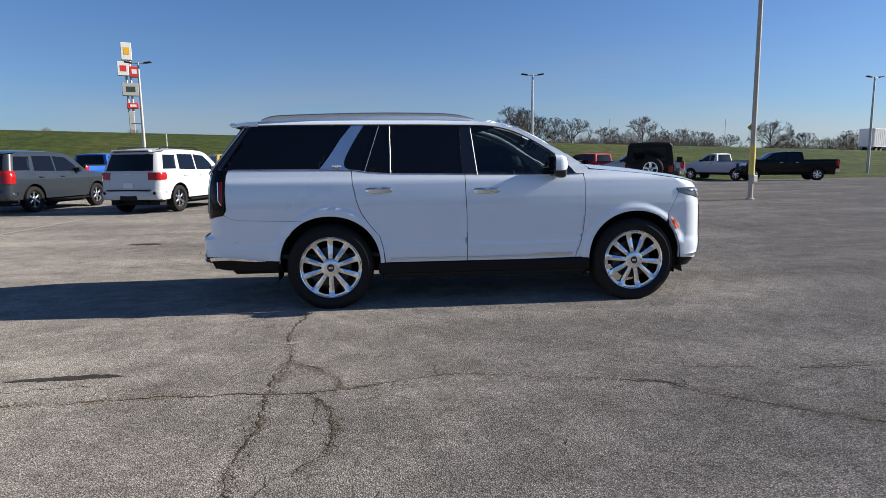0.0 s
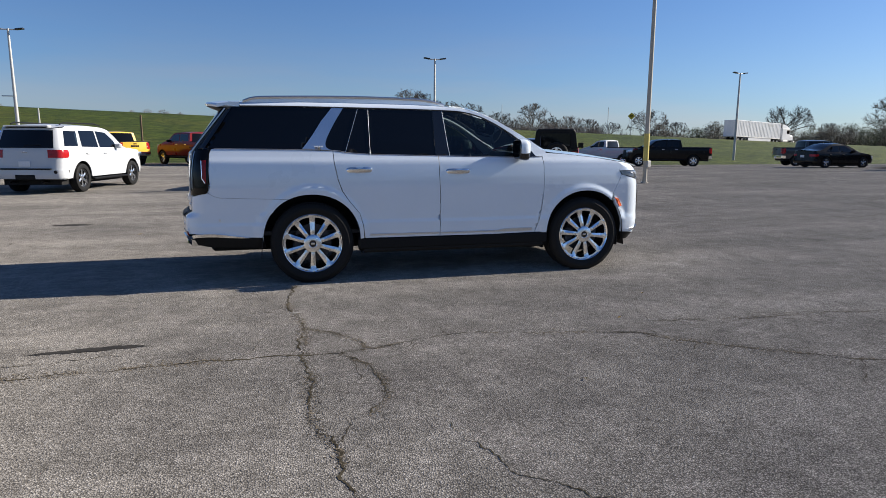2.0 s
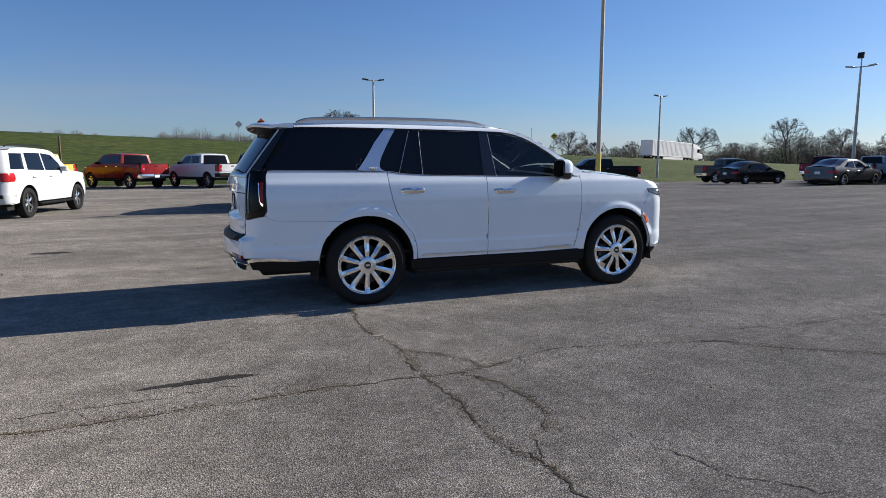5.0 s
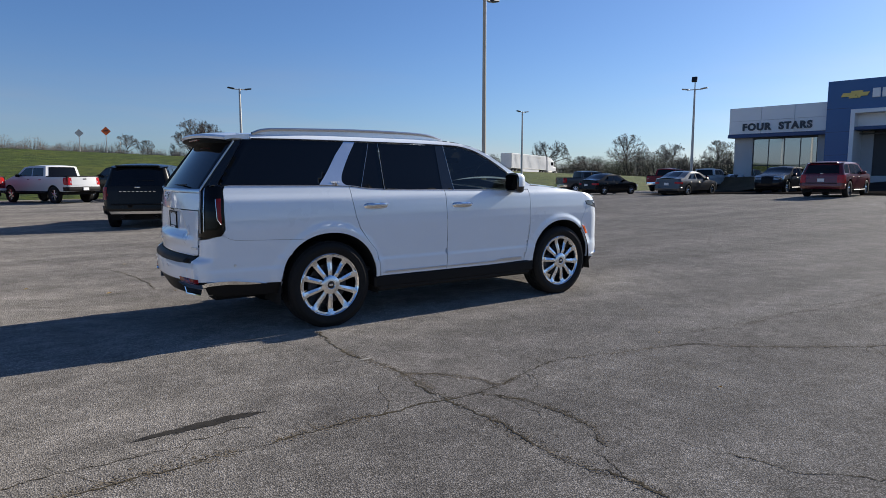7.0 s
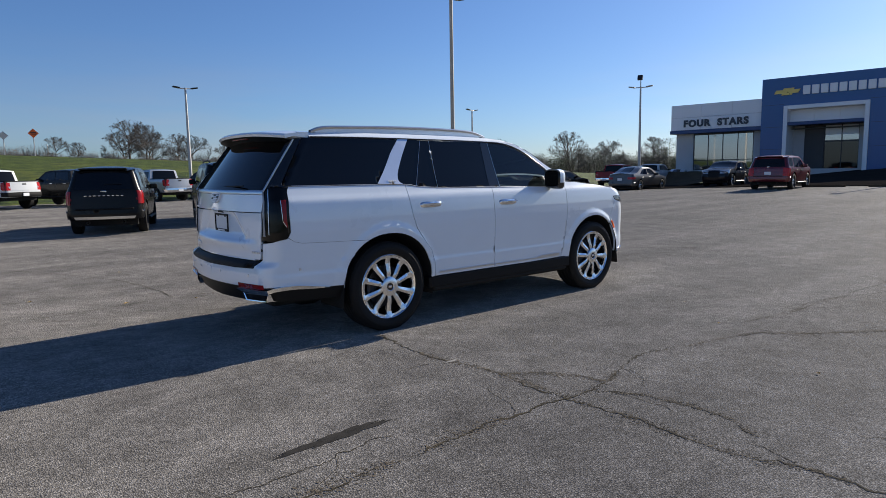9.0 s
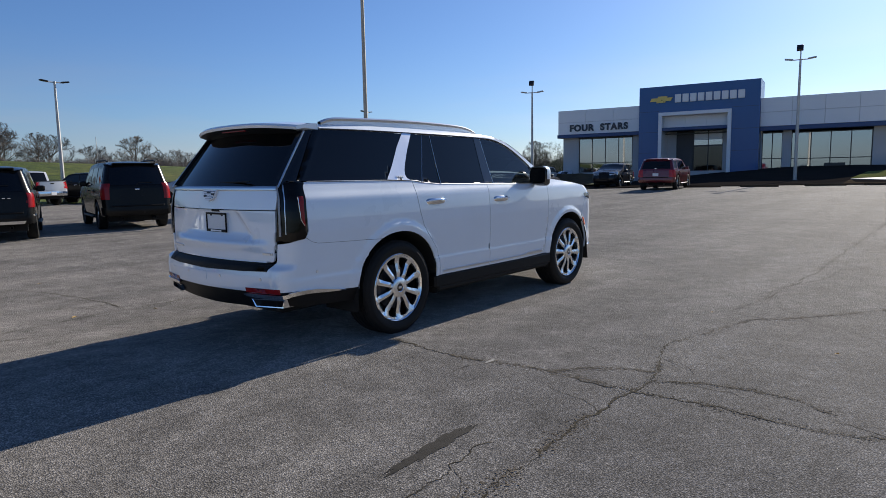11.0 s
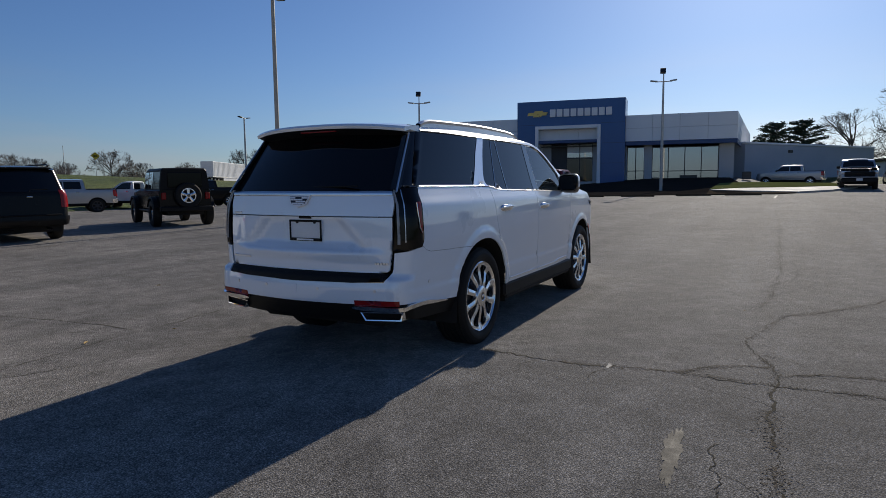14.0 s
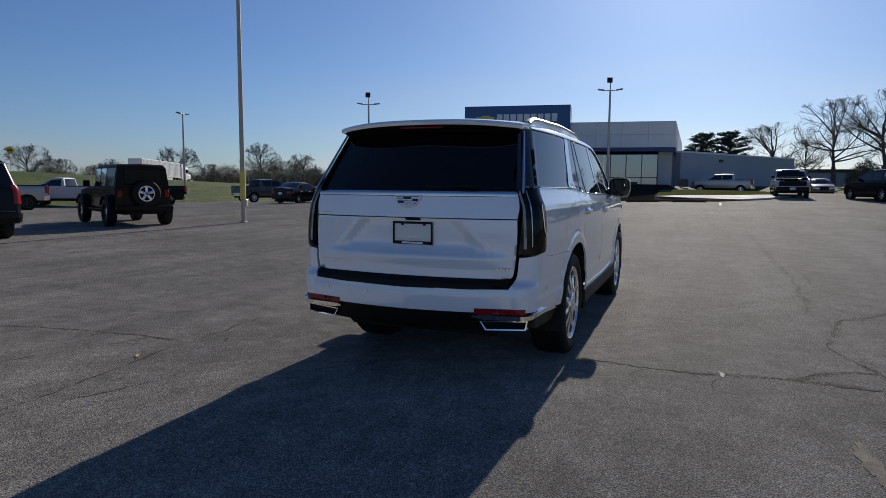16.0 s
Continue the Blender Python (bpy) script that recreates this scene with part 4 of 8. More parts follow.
# ---- vehicles ----
def spoked_face(rim_r, r1, r2, n, w_in, w_out, dish, thick, turn=0.0, seg=5):
    """A rim's face as one piece: hub, spokes, outer ring."""
    from mathutils.geometry import delaunay_2d_cdt
    loops = [[(rim_r * math.cos(2 * math.pi * i / 80), rim_r * math.sin(2 * math.pi * i / 80)) for i in range(80)]]
    for k in range(n):
        mid = turn + 2 * math.pi * (k + 0.5) / n
        pts = []
        for i in range(seg + 1):
            r = r1 + (r2 - r1) * i / seg
            h = math.pi / n - (w_in + (w_out - w_in) * ((r - r1) / (r2 - r1))) / 2 / r
            pts.append((r, h))
        lp = [(r, mid - h) for r, h in pts] + [(r2 + 0.004, mid + pts[-1][1] * t) for t in (-0.5, 0, 0.5)] + [(r, mid + h) for r, h in reversed(pts)]
        loops.append([(r * math.cos(t), r * math.sin(t)) for r, t in lp])
    pts, edges = [], []
    for lp in loops:
        o = len(pts)
        pts += lp
        edges += [(o + i, o + (i + 1) % len(lp)) for i in range(len(lp))]
    for k in range(n):
        t = turn + 2 * math.pi * k / n
        pts += [(r * math.cos(t), r * math.sin(t)) for r in np.linspace(r1 * 0.8, rim_r * 0.97, 7)]
    pts.append((0.0, 0.0))
    vs, _, tris, *_ = delaunay_2d_cdt([Vector(p) for p in pts], edges, [], 0, 1e-6)
    keep = []
    for t in tris:
        cx, cy = sum(vs[i].x for i in t) / 3, sum(vs[i].y for i in t) / 3
        if not any(inside(h, cx, cy) for h in loops[1:]):
            keep.append(tuple(t))
    gm = Geo()
    k = len(vs)

    def lift(v):
        r = math.hypot(v.x, v.y)
        t = math.atan2(v.y, v.x) - turn
        u = abs((t / (2 * math.pi / n) + 0.5) % 1 - 0.5) * 2 * math.pi / n * r
        return dish(r) - min(0.012, u * u * 14)
    gm.add([(v.x, lift(v), v.y) for v in vs] + [(v.x, lift(v) - thick, v.y) for v in vs], keep + [tuple(i + k for i in reversed(t)) for t in keep])
    use = set()
    for t in keep:
        for i in range(3):
            use.add((t[i], t[(i + 1) % 3]))
    gm.f += [(j, i, i + k, j + k) for i, j in use if (j, i) not in use]
    return gm


def wheel_for(parent, x, y, r, width, rim_r, metal, spokes=5, sign=-1):
    """A wheel with its tyre; sign is the side that its face looks to."""
    d = sign
    hw = width / 2
    w = spoked_face(rim_r * 0.97, rim_r * 0.30, rim_r * 0.84, spokes, rim_r * 0.26, rim_r * 0.30, lambda q: hw * 0.62, 0.03, math.pi / 2, 3).moved(Matrix.Diagonal((1, d, 1, 1)))
    ob = part("wheel", w, metal, parent)
    ob.location = (x, y, r)
    t = Geo().lathe([(rim_r, d * hw * 0.72), (rim_r * 1.03, d * hw * 0.92), (r * 0.88, d * hw * 1.0), (r * 0.965, d * hw * 0.9), (r, d * hw * 0.72), (r, -d * hw * 0.72), (r * 0.965, -d * hw * 0.9), (r * 0.88, -d * hw), (rim_r, -d * hw * 0.8), (rim_r * 0.9, -d * hw * 0.5), (0.01, -d * hw * 0.45)], 32)
    part("tyre", t, RUBBER, ob)
    part("rim_barrel", Geo().lathe([(rim_r, d * hw * 0.75), (rim_r * 0.94, d * hw * 0.72), (rim_r * 0.90, d * hw * 0.35), (rim_r * 0.9, -d * hw * 0.4)], 28), DARK_METAL, ob)
    part("brake_disc", Geo().lathe([(0, -d * hw * 0.1), (rim_r * 0.86, -d * hw * 0.1)], 20), BLACK_TRIM, ob)
    return ob


def side_table(w, sill, belt, roof, lean):
    return tab([(sill - 0.2, 0.05), (sill, 0.035), (sill + 0.18, 0.012), (belt * 0.72, 0.0), (belt - 0.1, 0.005), (belt, 0.03), (belt + 0.02, 0.045), (roof - 0.04, 0.045 + lean), (roof + 0.02, 0.08 + lean), (roof + 0.15, 0.2 + lean)], 0.03)


def vehicle(name, m, label, category, kind, colour, wb=3.1, ro=1.1, fo=0.95, w=0.99, r=0.40, sill=0.42, belt=1.2, roof=1.85, hood=1.2, lean=0.14,
            windows=(), prof=(), rear_in=0.25, metal=None, tail=RED_LENS, group="parked vehicles", rails=False, res=0.14, bed=None, plate=True, extra=None, trim=None, tl=None):
    """A parked car seen from afar: skin, panes, lights, wheels and fittings. prof: the roofline from the hood's front to the tail, in x from the rear axle."""
    car = thing(name, m, label, category, group)
    metal = metal or WHEEL_METAL
    tail_z = prof[-1][1] if kind != "pickup" else bed[1]
    t0 = side_table(w, sill, belt, roof, lean)
    rear = tab([(sill - 0.1, 0.06), (sill + 0.1, 0.0), (0.75, 0.02), (belt, 0.06), (roof, 0.06 + rear_in)] if kind == "suv" else [(sill - 0.1, 0.05), (sill + 0.1, 0.0), (belt, 0.06), (roof, 0.08)], 0.05)
    front = tab([(sill - 0.2, 0.08), (sill, 0.02), (0.6, 0.0), (hood, 0.12), (hood + 0.3, 0.2)], 0.05)
    xr, xf = -ro, wb + fo
    sh = Shell(xr, xf, w, 0.17, 0.32, lambda s, z: t0(z) + 0.05 * max(0, (s - wb * 0.55) / (wb * 0.8)) ** 2 + 0.05 * max(0, (wb * 0.4 - s) / (wb * 0.8)) ** 2, rear, front, 0.1, 0.16, 1.0)
    ra = r * 1.2
    top = fine_prof(prof, 3)
    # outline of one flank with half of nose and tail
    low = []
    for xc in (wb, 0):
        low += arch(xc, r, ra, ra, sill, 12)
    poly = [(sh.fmid, sill - 0.05), (sh.b0, sill - 0.02)] + [(sh.sx(x, z), z) for x, z in low] + [(sh.a0, sill - 0.02), (sh.smid, sill)]
    if kind == "pickup":
        cab_x, rail = bed
        up = [(sh.smid, rail), (sh.a0, rail), (sh.sx(cab_x, rail), rail)]
        up += [(sh.sx(x, z), z) for x, z in reversed(top) if z > rail - 0.0 and x >= cab_x - 0.2] + [(sh.b0 + 0.02, prof[0][1]), (sh.fmid, prof[0][1])]
    elif kind == "suv":
        up = [(sh.smid, tail_z), (sh.a0, tail_z)] + [(sh.sx(x, z), z) for x, z in reversed(top) if sh.sx(x, z) > sh.a0 + 0.03] + [(sh.b0 + 0.02, prof[0][1]), (sh.fmid, prof[0][1])]
    else:
        up = [(sh.smid, tail_z), (sh.a0, tail_z)] + [(sh.sx(x, z), z) for x, z in reversed(top) if x > sh.a0 + 0.05] + [(sh.b0 + 0.02, prof[0][1]), (sh.fmid, prof[0][1])]
    poly = [p for i, p in enumerate(poly + up) if i == 0 or math.dist(p, (poly + up)[i - 1]) > 1e-4]
    body = panel("body", [(sh, poly, (), 0, 0.02, res, f) for f in (False, True)], colour, car)
    skin_top = Geo().grid(strip(sh, top if kind != "pickup" else [p for p in top if p[0] >= bed[0] - 0.21 and p[1] >= bed[1] - 0.02], lambda x: 0.05, 8))
    if kind == "suv":
        zt = tail_z
        skin_top.grid([[sh.P(sh.smid + (sh.a0 - sh.smid) * j / 8, zt) for j in range(9)], [Vector((sh.P(sh.a0, zt).x + 0.1, sh.P(sh.smid + (sh.a0 - sh.smid) * j / 8, zt).y, zt + 0.02)) for j in range(9)]])
    part("roof", skin_top, colour, car, angle=25)
    # panes
    for wpoly in windows:
        for f in (False, True):
            panel("window", [(sh, sh.xz(wpoly), (), 0.006, 0.008, res, f)], PRIVACY, car)
    ws = [p for p in top if belt + 0.02 <= p[1] <= roof - 0.05 and p[0] > wb * 0.35]
    if len(ws) > 1:
        rows = strip(sh, ws, 0.058, 8, 0.09)
        part("windscreen", Geo().grid(rows), PRIVACY, car)
    if kind == "suv":
        zb, ztg = belt + 0.02, roof - 0.14
        q = [(sh.sy(-w * 0.74, zb), zb), (sh.sy(w * 0.74, zb), zb), (sh.sy(w * 0.66, ztg), ztg), (sh.sy(-w * 0.66, ztg), ztg)]
        panel("rear_window", [(sh, q, (), 0.008, 0.008, res, False)], PRIVACY, car)
        part("spoiler", Geo().box(0.03, 0.22, -w * 0.60, w * 0.60, -0.02, 0.02, 0.015).moved(Matrix.Translation(sh.P(sh.smid, roof - 0.06) + Vector((-0.12, 0, 0.03)))), colour, car)
    else:
        bk = [p for p in top if belt + 0.04 <= p[1] <= roof - 0.06 and p[0] < wb * 0.45]
        if kind == "pickup":
            (xa, za), (xb, zb) = prof[-2:]
            bk = [(xa + (xb - xa) * t, za + (zb - za) * t) for t in (-0.06, 0.2, 0.5, 0.8, 1.0)]
        if len(bk) > 1:
            rows = [[v + Vector((-0.014, 0, 0)) for v in row[2:-2]] for row in strip(sh, bk, 0.05, 24)] if kind == "pickup" else strip(sh, bk, 0.058, 8, 0.14)
            part("rear_window", Geo().grid(rows), DARK_PANE if kind == "pickup" else PRIVACY, car)
    # lights, bumpers, sills
    z0, z1, d, e = tl or ((belt - 0.42, belt - 0.04, 0.12, 0.06) if kind != "sedan" else (belt - 0.25, belt - 0.12, 0.20, 0.14))
    for f in (False, True):
        lamp = panel("tail_light", [(sh, [(sh.a0 + e, z0 + 0.05), (sh.a0 + e, z1 - 0.06), (sh.a0 + e - 0.04, z1), (sh.sr - d, z1), (sh.sr - d, z0), (sh.a0 + e - 0.05, z0)], (), 0.012, 0.012, 0.05, f)], tail, car)
        panel("lamp_insert", [(sh, [(sh.sr - d * 0.35, z0 + (z1 - z0) * 0.30), (sh.sr - d * 0.35, z0 + (z1 - z0) * 0.48), (sh.sr - d * 0.85, z0 + (z1 - z0) * 0.48), (sh.sr - d * 0.85, z0 + (z1 - z0) * 0.30)], (), 0.016, 0.006, 0.05, f)], LAMP_CLEAR if kind == "pickup" else DARK_RED, lamp)
        panel("headlight", [(sh, [(sh.b0 + 0.05, hood - 0.30), (sh.b0 - 0.02, hood - 0.10), (sh.sf + 0.2, hood - 0.13), (sh.sf + 0.2, hood - 0.31)], (), 0.01, 0.01, 0.08, f)], LAMP_CLEAR, car)
    bm_ = trim or (CHROME if kind == "pickup" else colour)
    panel("rear_bumper", [(sh, [(sh.a0 + 0.12, sill + 0.02), (sh.a0 + 0.12, sill + 0.22), (sh.smid, sill + 0.24), (sh.smid, sill + 0.0)], (), 0.035, 0.05, 0.1, f) for f in (False, True)], bm_, car)
    panel("grille", [(sh, [(sh.sf + 0.24, sill + 0.12), (sh.sf + 0.24, hood - 0.14), (sh.fmid, hood - 0.12), (sh.fmid, sill + 0.12)], (), 0.012, 0.012, 0.1, f) for f in (False, True)], BLACK_TRIM, car)
    part("chassis", Geo().box(xr + 0.3, xf - 0.4, -w * 0.78, w * 0.78, sill - 0.18, sill + 0.35), BLACK_DEEP, car)
    for xc in (0, wb):
        for sgn in (-1, 1):
            arc = [(xc + ra * 1.01 * math.cos(t), r + ra * 1.01 * math.sin(t)) for t in (math.pi * i / 12 for i in range(13))]
            part("arch_liner", Geo().grid([[(x, sgn * (w - 0.03), z) for x, z in arc], [(x, sgn * (w - 0.36), z) for x, z in arc]]), BLACK_DEEP, car)
            wheel_for(car, xc, sgn * (w - 0.135), r, 0.24, r * 0.66, metal, 6 if kind != "sedan" else 5, sgn)
    for sgn in (-1, 1):
        if kind != "sedan":
            part("side_step", Geo().box(r * 1.25, wb - r * 1.25, sgn * (w - 0.02) - 0.06, sgn * (w - 0.02) + 0.06, sill - 0.1, sill - 0.04, 0.02), BLACK_TRIM, car)
        mx = max(p[0] for p in windows[-1]) - 0.02 if windows else wb * 0.6
        part("mirror", Geo().box(-0.06, 0.07, -0.10, 0.10, -0.075, 0.075, 0.03).moved(pose(mx - 0.08, sgn * (w + 0.05), belt + 0.06)), BLACK_TRIM if kind == "pickup" else colour, car)
        for wp in windows[-2:]:
            hx = min(p[0] for p in wp) + 0.12
            part("door_handle", Geo().box(hx, hx + 0.2, sgn * (w + 0.004) - 0.02, sgn * (w + 0.004) + 0.02, belt - 0.16, belt - 0.12, 0.012), CHROME if kind == "pickup" else colour, car)
        if rails:
            part("roof_rail", Geo().tube([(0.0 - ro * 0.4, sgn * w * 0.66, roof + 0.03), (0.0 - ro * 0.25, sgn * w * 0.68, roof + 0.075), (wb * 0.45, sgn * w * 0.68, roof + 0.085), (wb * 0.55, sgn * w * 0.66, roof + 0.04)], 0.02), BLACK_TRIM, car)
    if kind == "pickup":
        cab_x, rail = bed
        yy = w - 0.09
        inner = Geo().box(xr + 0.14, cab_x - 0.02, -yy + 0.08, yy - 0.08, sill + 0.3, sill + 0.34)
        inner.box(xr + 0.12, xr + 0.2, -yy, yy, sill + 0.3, rail - 0.02).box(xr + 0.12, cab_x, -yy, -yy + 0.08, sill + 0.3, rail - 0.01).box(xr + 0.12, cab_x, yy - 0.08, yy, sill + 0.3, rail - 0.01)
        part("bed", inner, BLACK_TRIM, car)
        panel("bed_rail", [(sh, [(sh.smid, rail - 0.03), (sh.smid, rail + 0.02), (sh.a0, rail + 0.02), (sh.sx(cab_x - 0.02, rail), rail + 0.02), (sh.sx(cab_x - 0.02, rail), rail - 0.03), (sh.a0, rail - 0.03)], (), 0.008, 0.1, 0.15, f) for f in (False, True)], BLACK_TRIM, car)
        panel("tailgate", [(sh, [(sh.sy(-w * 0.78, 0.7), sill + 0.32), (sh.sy(-w * 0.78, 0.7), rail - 0.04), (sh.sy(w * 0.78, 0.7), rail - 0.04), (sh.sy(w * 0.78, 0.7), sill + 0.32)], (), 0.012, 0.012, 0.15, False)], colour, car)
        q = sh.P(sh.smid, rail - 0.12)
        part("handle", Geo().box(q.x - 0.03, q.x, -0.1, 0.1, rail - 0.17, rail - 0.11, 0.01), BLACK_TRIM, car)
    if plate:
        q = sh.P(sh.smid, sill + 0.4 if kind != "pickup" else sill + 0.12)
        part("number_plate", Geo().box(q.x - (0.03 if kind != "pickup" else 0.06), q.x, -0.15, 0.15, q.z - 0.075, q.z + 0.075, 0.004), PLATE, car)
    if extra:
        extra(car, sh)
    return car


def at(x, y, heading, dz=0.0):
    return pose(x, y, lot_z(x, y) + dz, 0, 0, heading)


SUV_PROF = [(3.95, 0.98), (3.6, 1.13), (3.0, 1.2), (2.55, 1.26), (2.05, 1.62), (1.65, 1.80), (0.9, 1.85), (0.0, 1.85), (-0.55, 1.81), (-0.85, 1.77)]
SUV_WIN = [[(-0.72, 1.29), (-0.08, 1.29), (0.02, 1.70), (-0.55, 1.70)], [(0.1, 1.27), (0.98, 1.25), (0.98, 1.72), (0.16, 1.72)], [(1.06, 1.25), (2.1, 1.24), (1.98, 1.44), (1.62, 1.68), (1.06, 1.72)]]


def scaled(pts, kx=1.0, kz=1.0, dz=0.0):
    return [(x * kx, z * kz + dz) for x, z in pts]


PICK_PROF = [(4.56, 1.16), (4.42, 1.26), (4.0, 1.32), (3.5, 1.37), (3.14, 1.41), (2.60, 1.80), (2.36, 1.91), (1.7, 1.96), (1.0, 1.955), (0.72, 1.935), (0.665, 1.87), (0.58, 1.42)]
PICK_WIN = [[(0.78, 1.43), (1.68, 1.42), (1.68, 1.86), (0.84, 1.85)], [(1.75, 1.42), (2.92, 1.41), (2.62, 1.64), (2.34, 1.83), (1.75, 1.87)]]
SED_PROF = [(3.5, 0.66), (3.2, 0.80), (2.7, 0.90), (2.35, 0.96), (1.75, 1.28), (1.35, 1.42), (0.8, 1.46), (0.3, 1.40), (-0.25, 1.14), (-0.5, 1.06), (-0.92, 1.02)]
SED_WIN = [[(0.0, 1.02), (0.85, 0.98), (0.85, 1.35), (0.4, 1.31)], [(0.93, 0.98), (1.95, 0.96), (1.6, 1.2), (1.3, 1.34), (0.93, 1.36)]]


def suv(m, label, colour, k=1.0, roof=1.85, **kw):
    d = roof - 1.85
    return vehicle("parked_suv", m, label, "suv", "suv", colour, wb=3.05 * k, ro=1.08 * k, fo=0.95, windows=[scaled(p, k, 1, d * 0.8) for p in SUV_WIN], prof=[(x * k if x < 3 else x + 3.05 * (k - 1), z + d * (1 if z > 1.3 else 0.3)) for x, z in SUV_PROF], roof=roof, belt=1.22 + d * 0.6, hood=1.15, **kw)


def pickup(m, label, colour, **kw):
    args = dict(wb=3.72, ro=1.2, fo=0.95, w=1.0, r=0.42, sill=0.58, belt=1.39, roof=1.96, hood=1.33, lean=0.11, bed=(0.56, 1.41), windows=PICK_WIN, prof=PICK_PROF)
    args.update(kw)
    return vehicle("parked_pickup", m, label, "pickup truck", "pickup", colour, **args)


def sedan(m, label, colour, k=1.0, **kw):
    return vehicle("parked_sedan", m, label, "car", "sedan", colour, wb=2.75 * k, ro=1.0 * k, fo=0.9, w=0.91, r=0.325, sill=0.30, belt=0.95, roof=1.46, hood=0.85, lean=0.16, windows=[scaled(p, k) for p in SED_WIN], prof=scaled(SED_PROF, k), **kw)


C_WHITE = paint("white_paint", (0.50, 0.52, 0.54), 0.35, coat=0.35, spec=0.3)
C_SLATE = paint("slate_grey_paint", (0.030, 0.038, 0.048), 0.3, 0.25, coat=0.6)
C_BLACK = paint("black_paint", (0.007, 0.007, 0.0075), 0.25, coat=0.12, spec=0.15)
C_BLUE = paint("blue_paint", (0.015, 0.10, 0.42), 0.35, 0.2)
C_YELLOW = paint("yellow_paint", (0.72, 0.42, 0.012), 0.35)
C_RED = paint("red_paint", (0.17, 0.004, 0.006), 0.3, 0.05, coat=0.2, spec=0.2)
C_SCARLET = paint("scarlet_paint", (0.36, 0.008, 0.009), 0.3, coat=0.2, spec=0.2)
C_MAROON = paint("maroon_paint", (0.105, 0.006, 0.013), 0.3, 0.2, coat=0.6)
C_SILVER = paint("silver_paint", (0.32, 0.34, 0.37), 0.35, 0.5)
C_GREY = paint("grey_paint", (0.040, 0.043, 0.048), 0.35, 0.3, coat=0.6)
C_DARK = paint("charcoal_paint", (0.009, 0.009, 0.0095), 0.25, 0.05, coat=0.15, spec=0.15)
C_DARKBLUE = paint("midnight_paint", (0.005, 0.006, 0.010), 0.3, 0.1, coat=0.25, spec=0.2)



def tail_bars(letters, z, size, material):
    """Raised bars in place of a name on a tailgate."""
    def put(car, sh):
        x = sh.P(sh.smid, z).x
        w = letters * size * 0.8
        for i in range(letters):
            a = w / 2 - i * size * 0.8
            part("name_bar", Geo().box(x - 0.03, x - 0.005, a - size * 0.6, a, z - size * 0.35, z + size * 0.35, 0.006), material, car)
    return put


def rear_fittings(car, sh):
    """Wiper, step pad and badge of an suv's tail."""
    z = 1.27
    q = sh.P(sh.smid, z)
    part("wiper", Geo().tube([(q.x - 0.01, 0, z), (q.x + 0.01, -0.03, z + 0.04), (q.x + 0.015, -0.42, z + 0.05)], [0.014, 0.012, 0.007]), BLACK_TRIM, car)
    q = sh.P(sh.smid, 0.74)
    part("step_pad", Geo().box(q.x - 0.05, q.x + 0.05, -0.68, 0.68, 0.665, 0.70, 0.012), BLACK_TRIM, car)
    q = sh.P(sh.smid, 1.14)
    part("badge", Geo().box(q.x - 0.02, q.x + 0.01, -0.07, 0.07, 1.115, 1.155, 0.012), CHROME, car)
    for y in (-0.42, 0.42):
        part("tailpipe", Geo().lathe([(0.03, -0.1), (0.035, -0.1), (0.035, 0.2)], 12, "x", (sh.P(sh.smid, 0.4).x + 0.1, y, 0.33)), DARK_METAL, car)


def truck_face(car, sh):
    """Nose of a large pickup: deep black grille, bumper, lamps, hood vents, plate."""
    q = sh.P(sh.fmid, 0.95)
    mask = part("grille_mask", Geo().box(q.x - 0.10, q.x + 0.03, -0.78, 0.78, 0.86, 1.17, 0.04), BLACK_DEEP, car)
    for i in range(3):
        part("grille_bar", Geo().box(q.x + 0.02, q.x + 0.05, -0.72, 0.72, 0.91 + 0.085 * i, 0.935 + 0.085 * i, 0.008), BLACK_TRIM, mask)
    part("front_bumper", Geo().box(q.x - 0.15, q.x + 0.10, -0.94, 0.94, 0.50, 0.80, 0.06), BLACK_TRIM, car)
    part("bumper_cap", Geo().box(q.x - 0.12, q.x + 0.115, -0.90, 0.90, 0.80, 0.86, 0.02), C_SILVER, car)
    part("front_plate", Geo().box(q.x + 0.10, q.x + 0.115, -0.16, 0.16, 0.62, 0.77, 0.004), PLATE, car)
    for sg in (-1, 1):
        part("lamp_bar", Geo().box(q.x - 0.22, q.x - 0.02, sg * 0.86 - 0.09, sg * 0.86 + 0.09, 1.08, 1.14, 0.015), LAMP_CLEAR, car)
        part("hood_vent", Geo().box(3.72, 4.10, sg * 0.42 - 0.13, sg * 0.42 + 0.13, 1.385, 1.425, 0.018), BLACK_TRIM, car)
    part("wind_screen_shade", Geo().grid(strip(sh, [(3.08, 1.47), (2.86, 1.63), (2.64, 1.79)], 0.066, 8, 0.10)), DARK_PANE, car)


def white_rear(car, sh):
    """The white suv's tail: the common fittings, a dark hitch recess, round sensors."""
    rear_fittings(car, sh)
    q = sh.P(sh.smid, 0.50)
    part("hitch_recess", Geo().box(q.x - 0.04, q.x + 0.1, -0.26, 0.26, 0.40, 0.53, 0.012), BLACK_DEEP, car)
    for y in (-0.78, 0.78):
        q = sh.P(sh.sy(y, 0.58), 0.58)
        part("fog_hole", Geo().lathe([(0, -0.045), (0.042, -0.045), (0.05, -0.03), (0.05, 0.02)], 16, "x", (q.x, y, 0.60)), BLACK_TRIM, car)


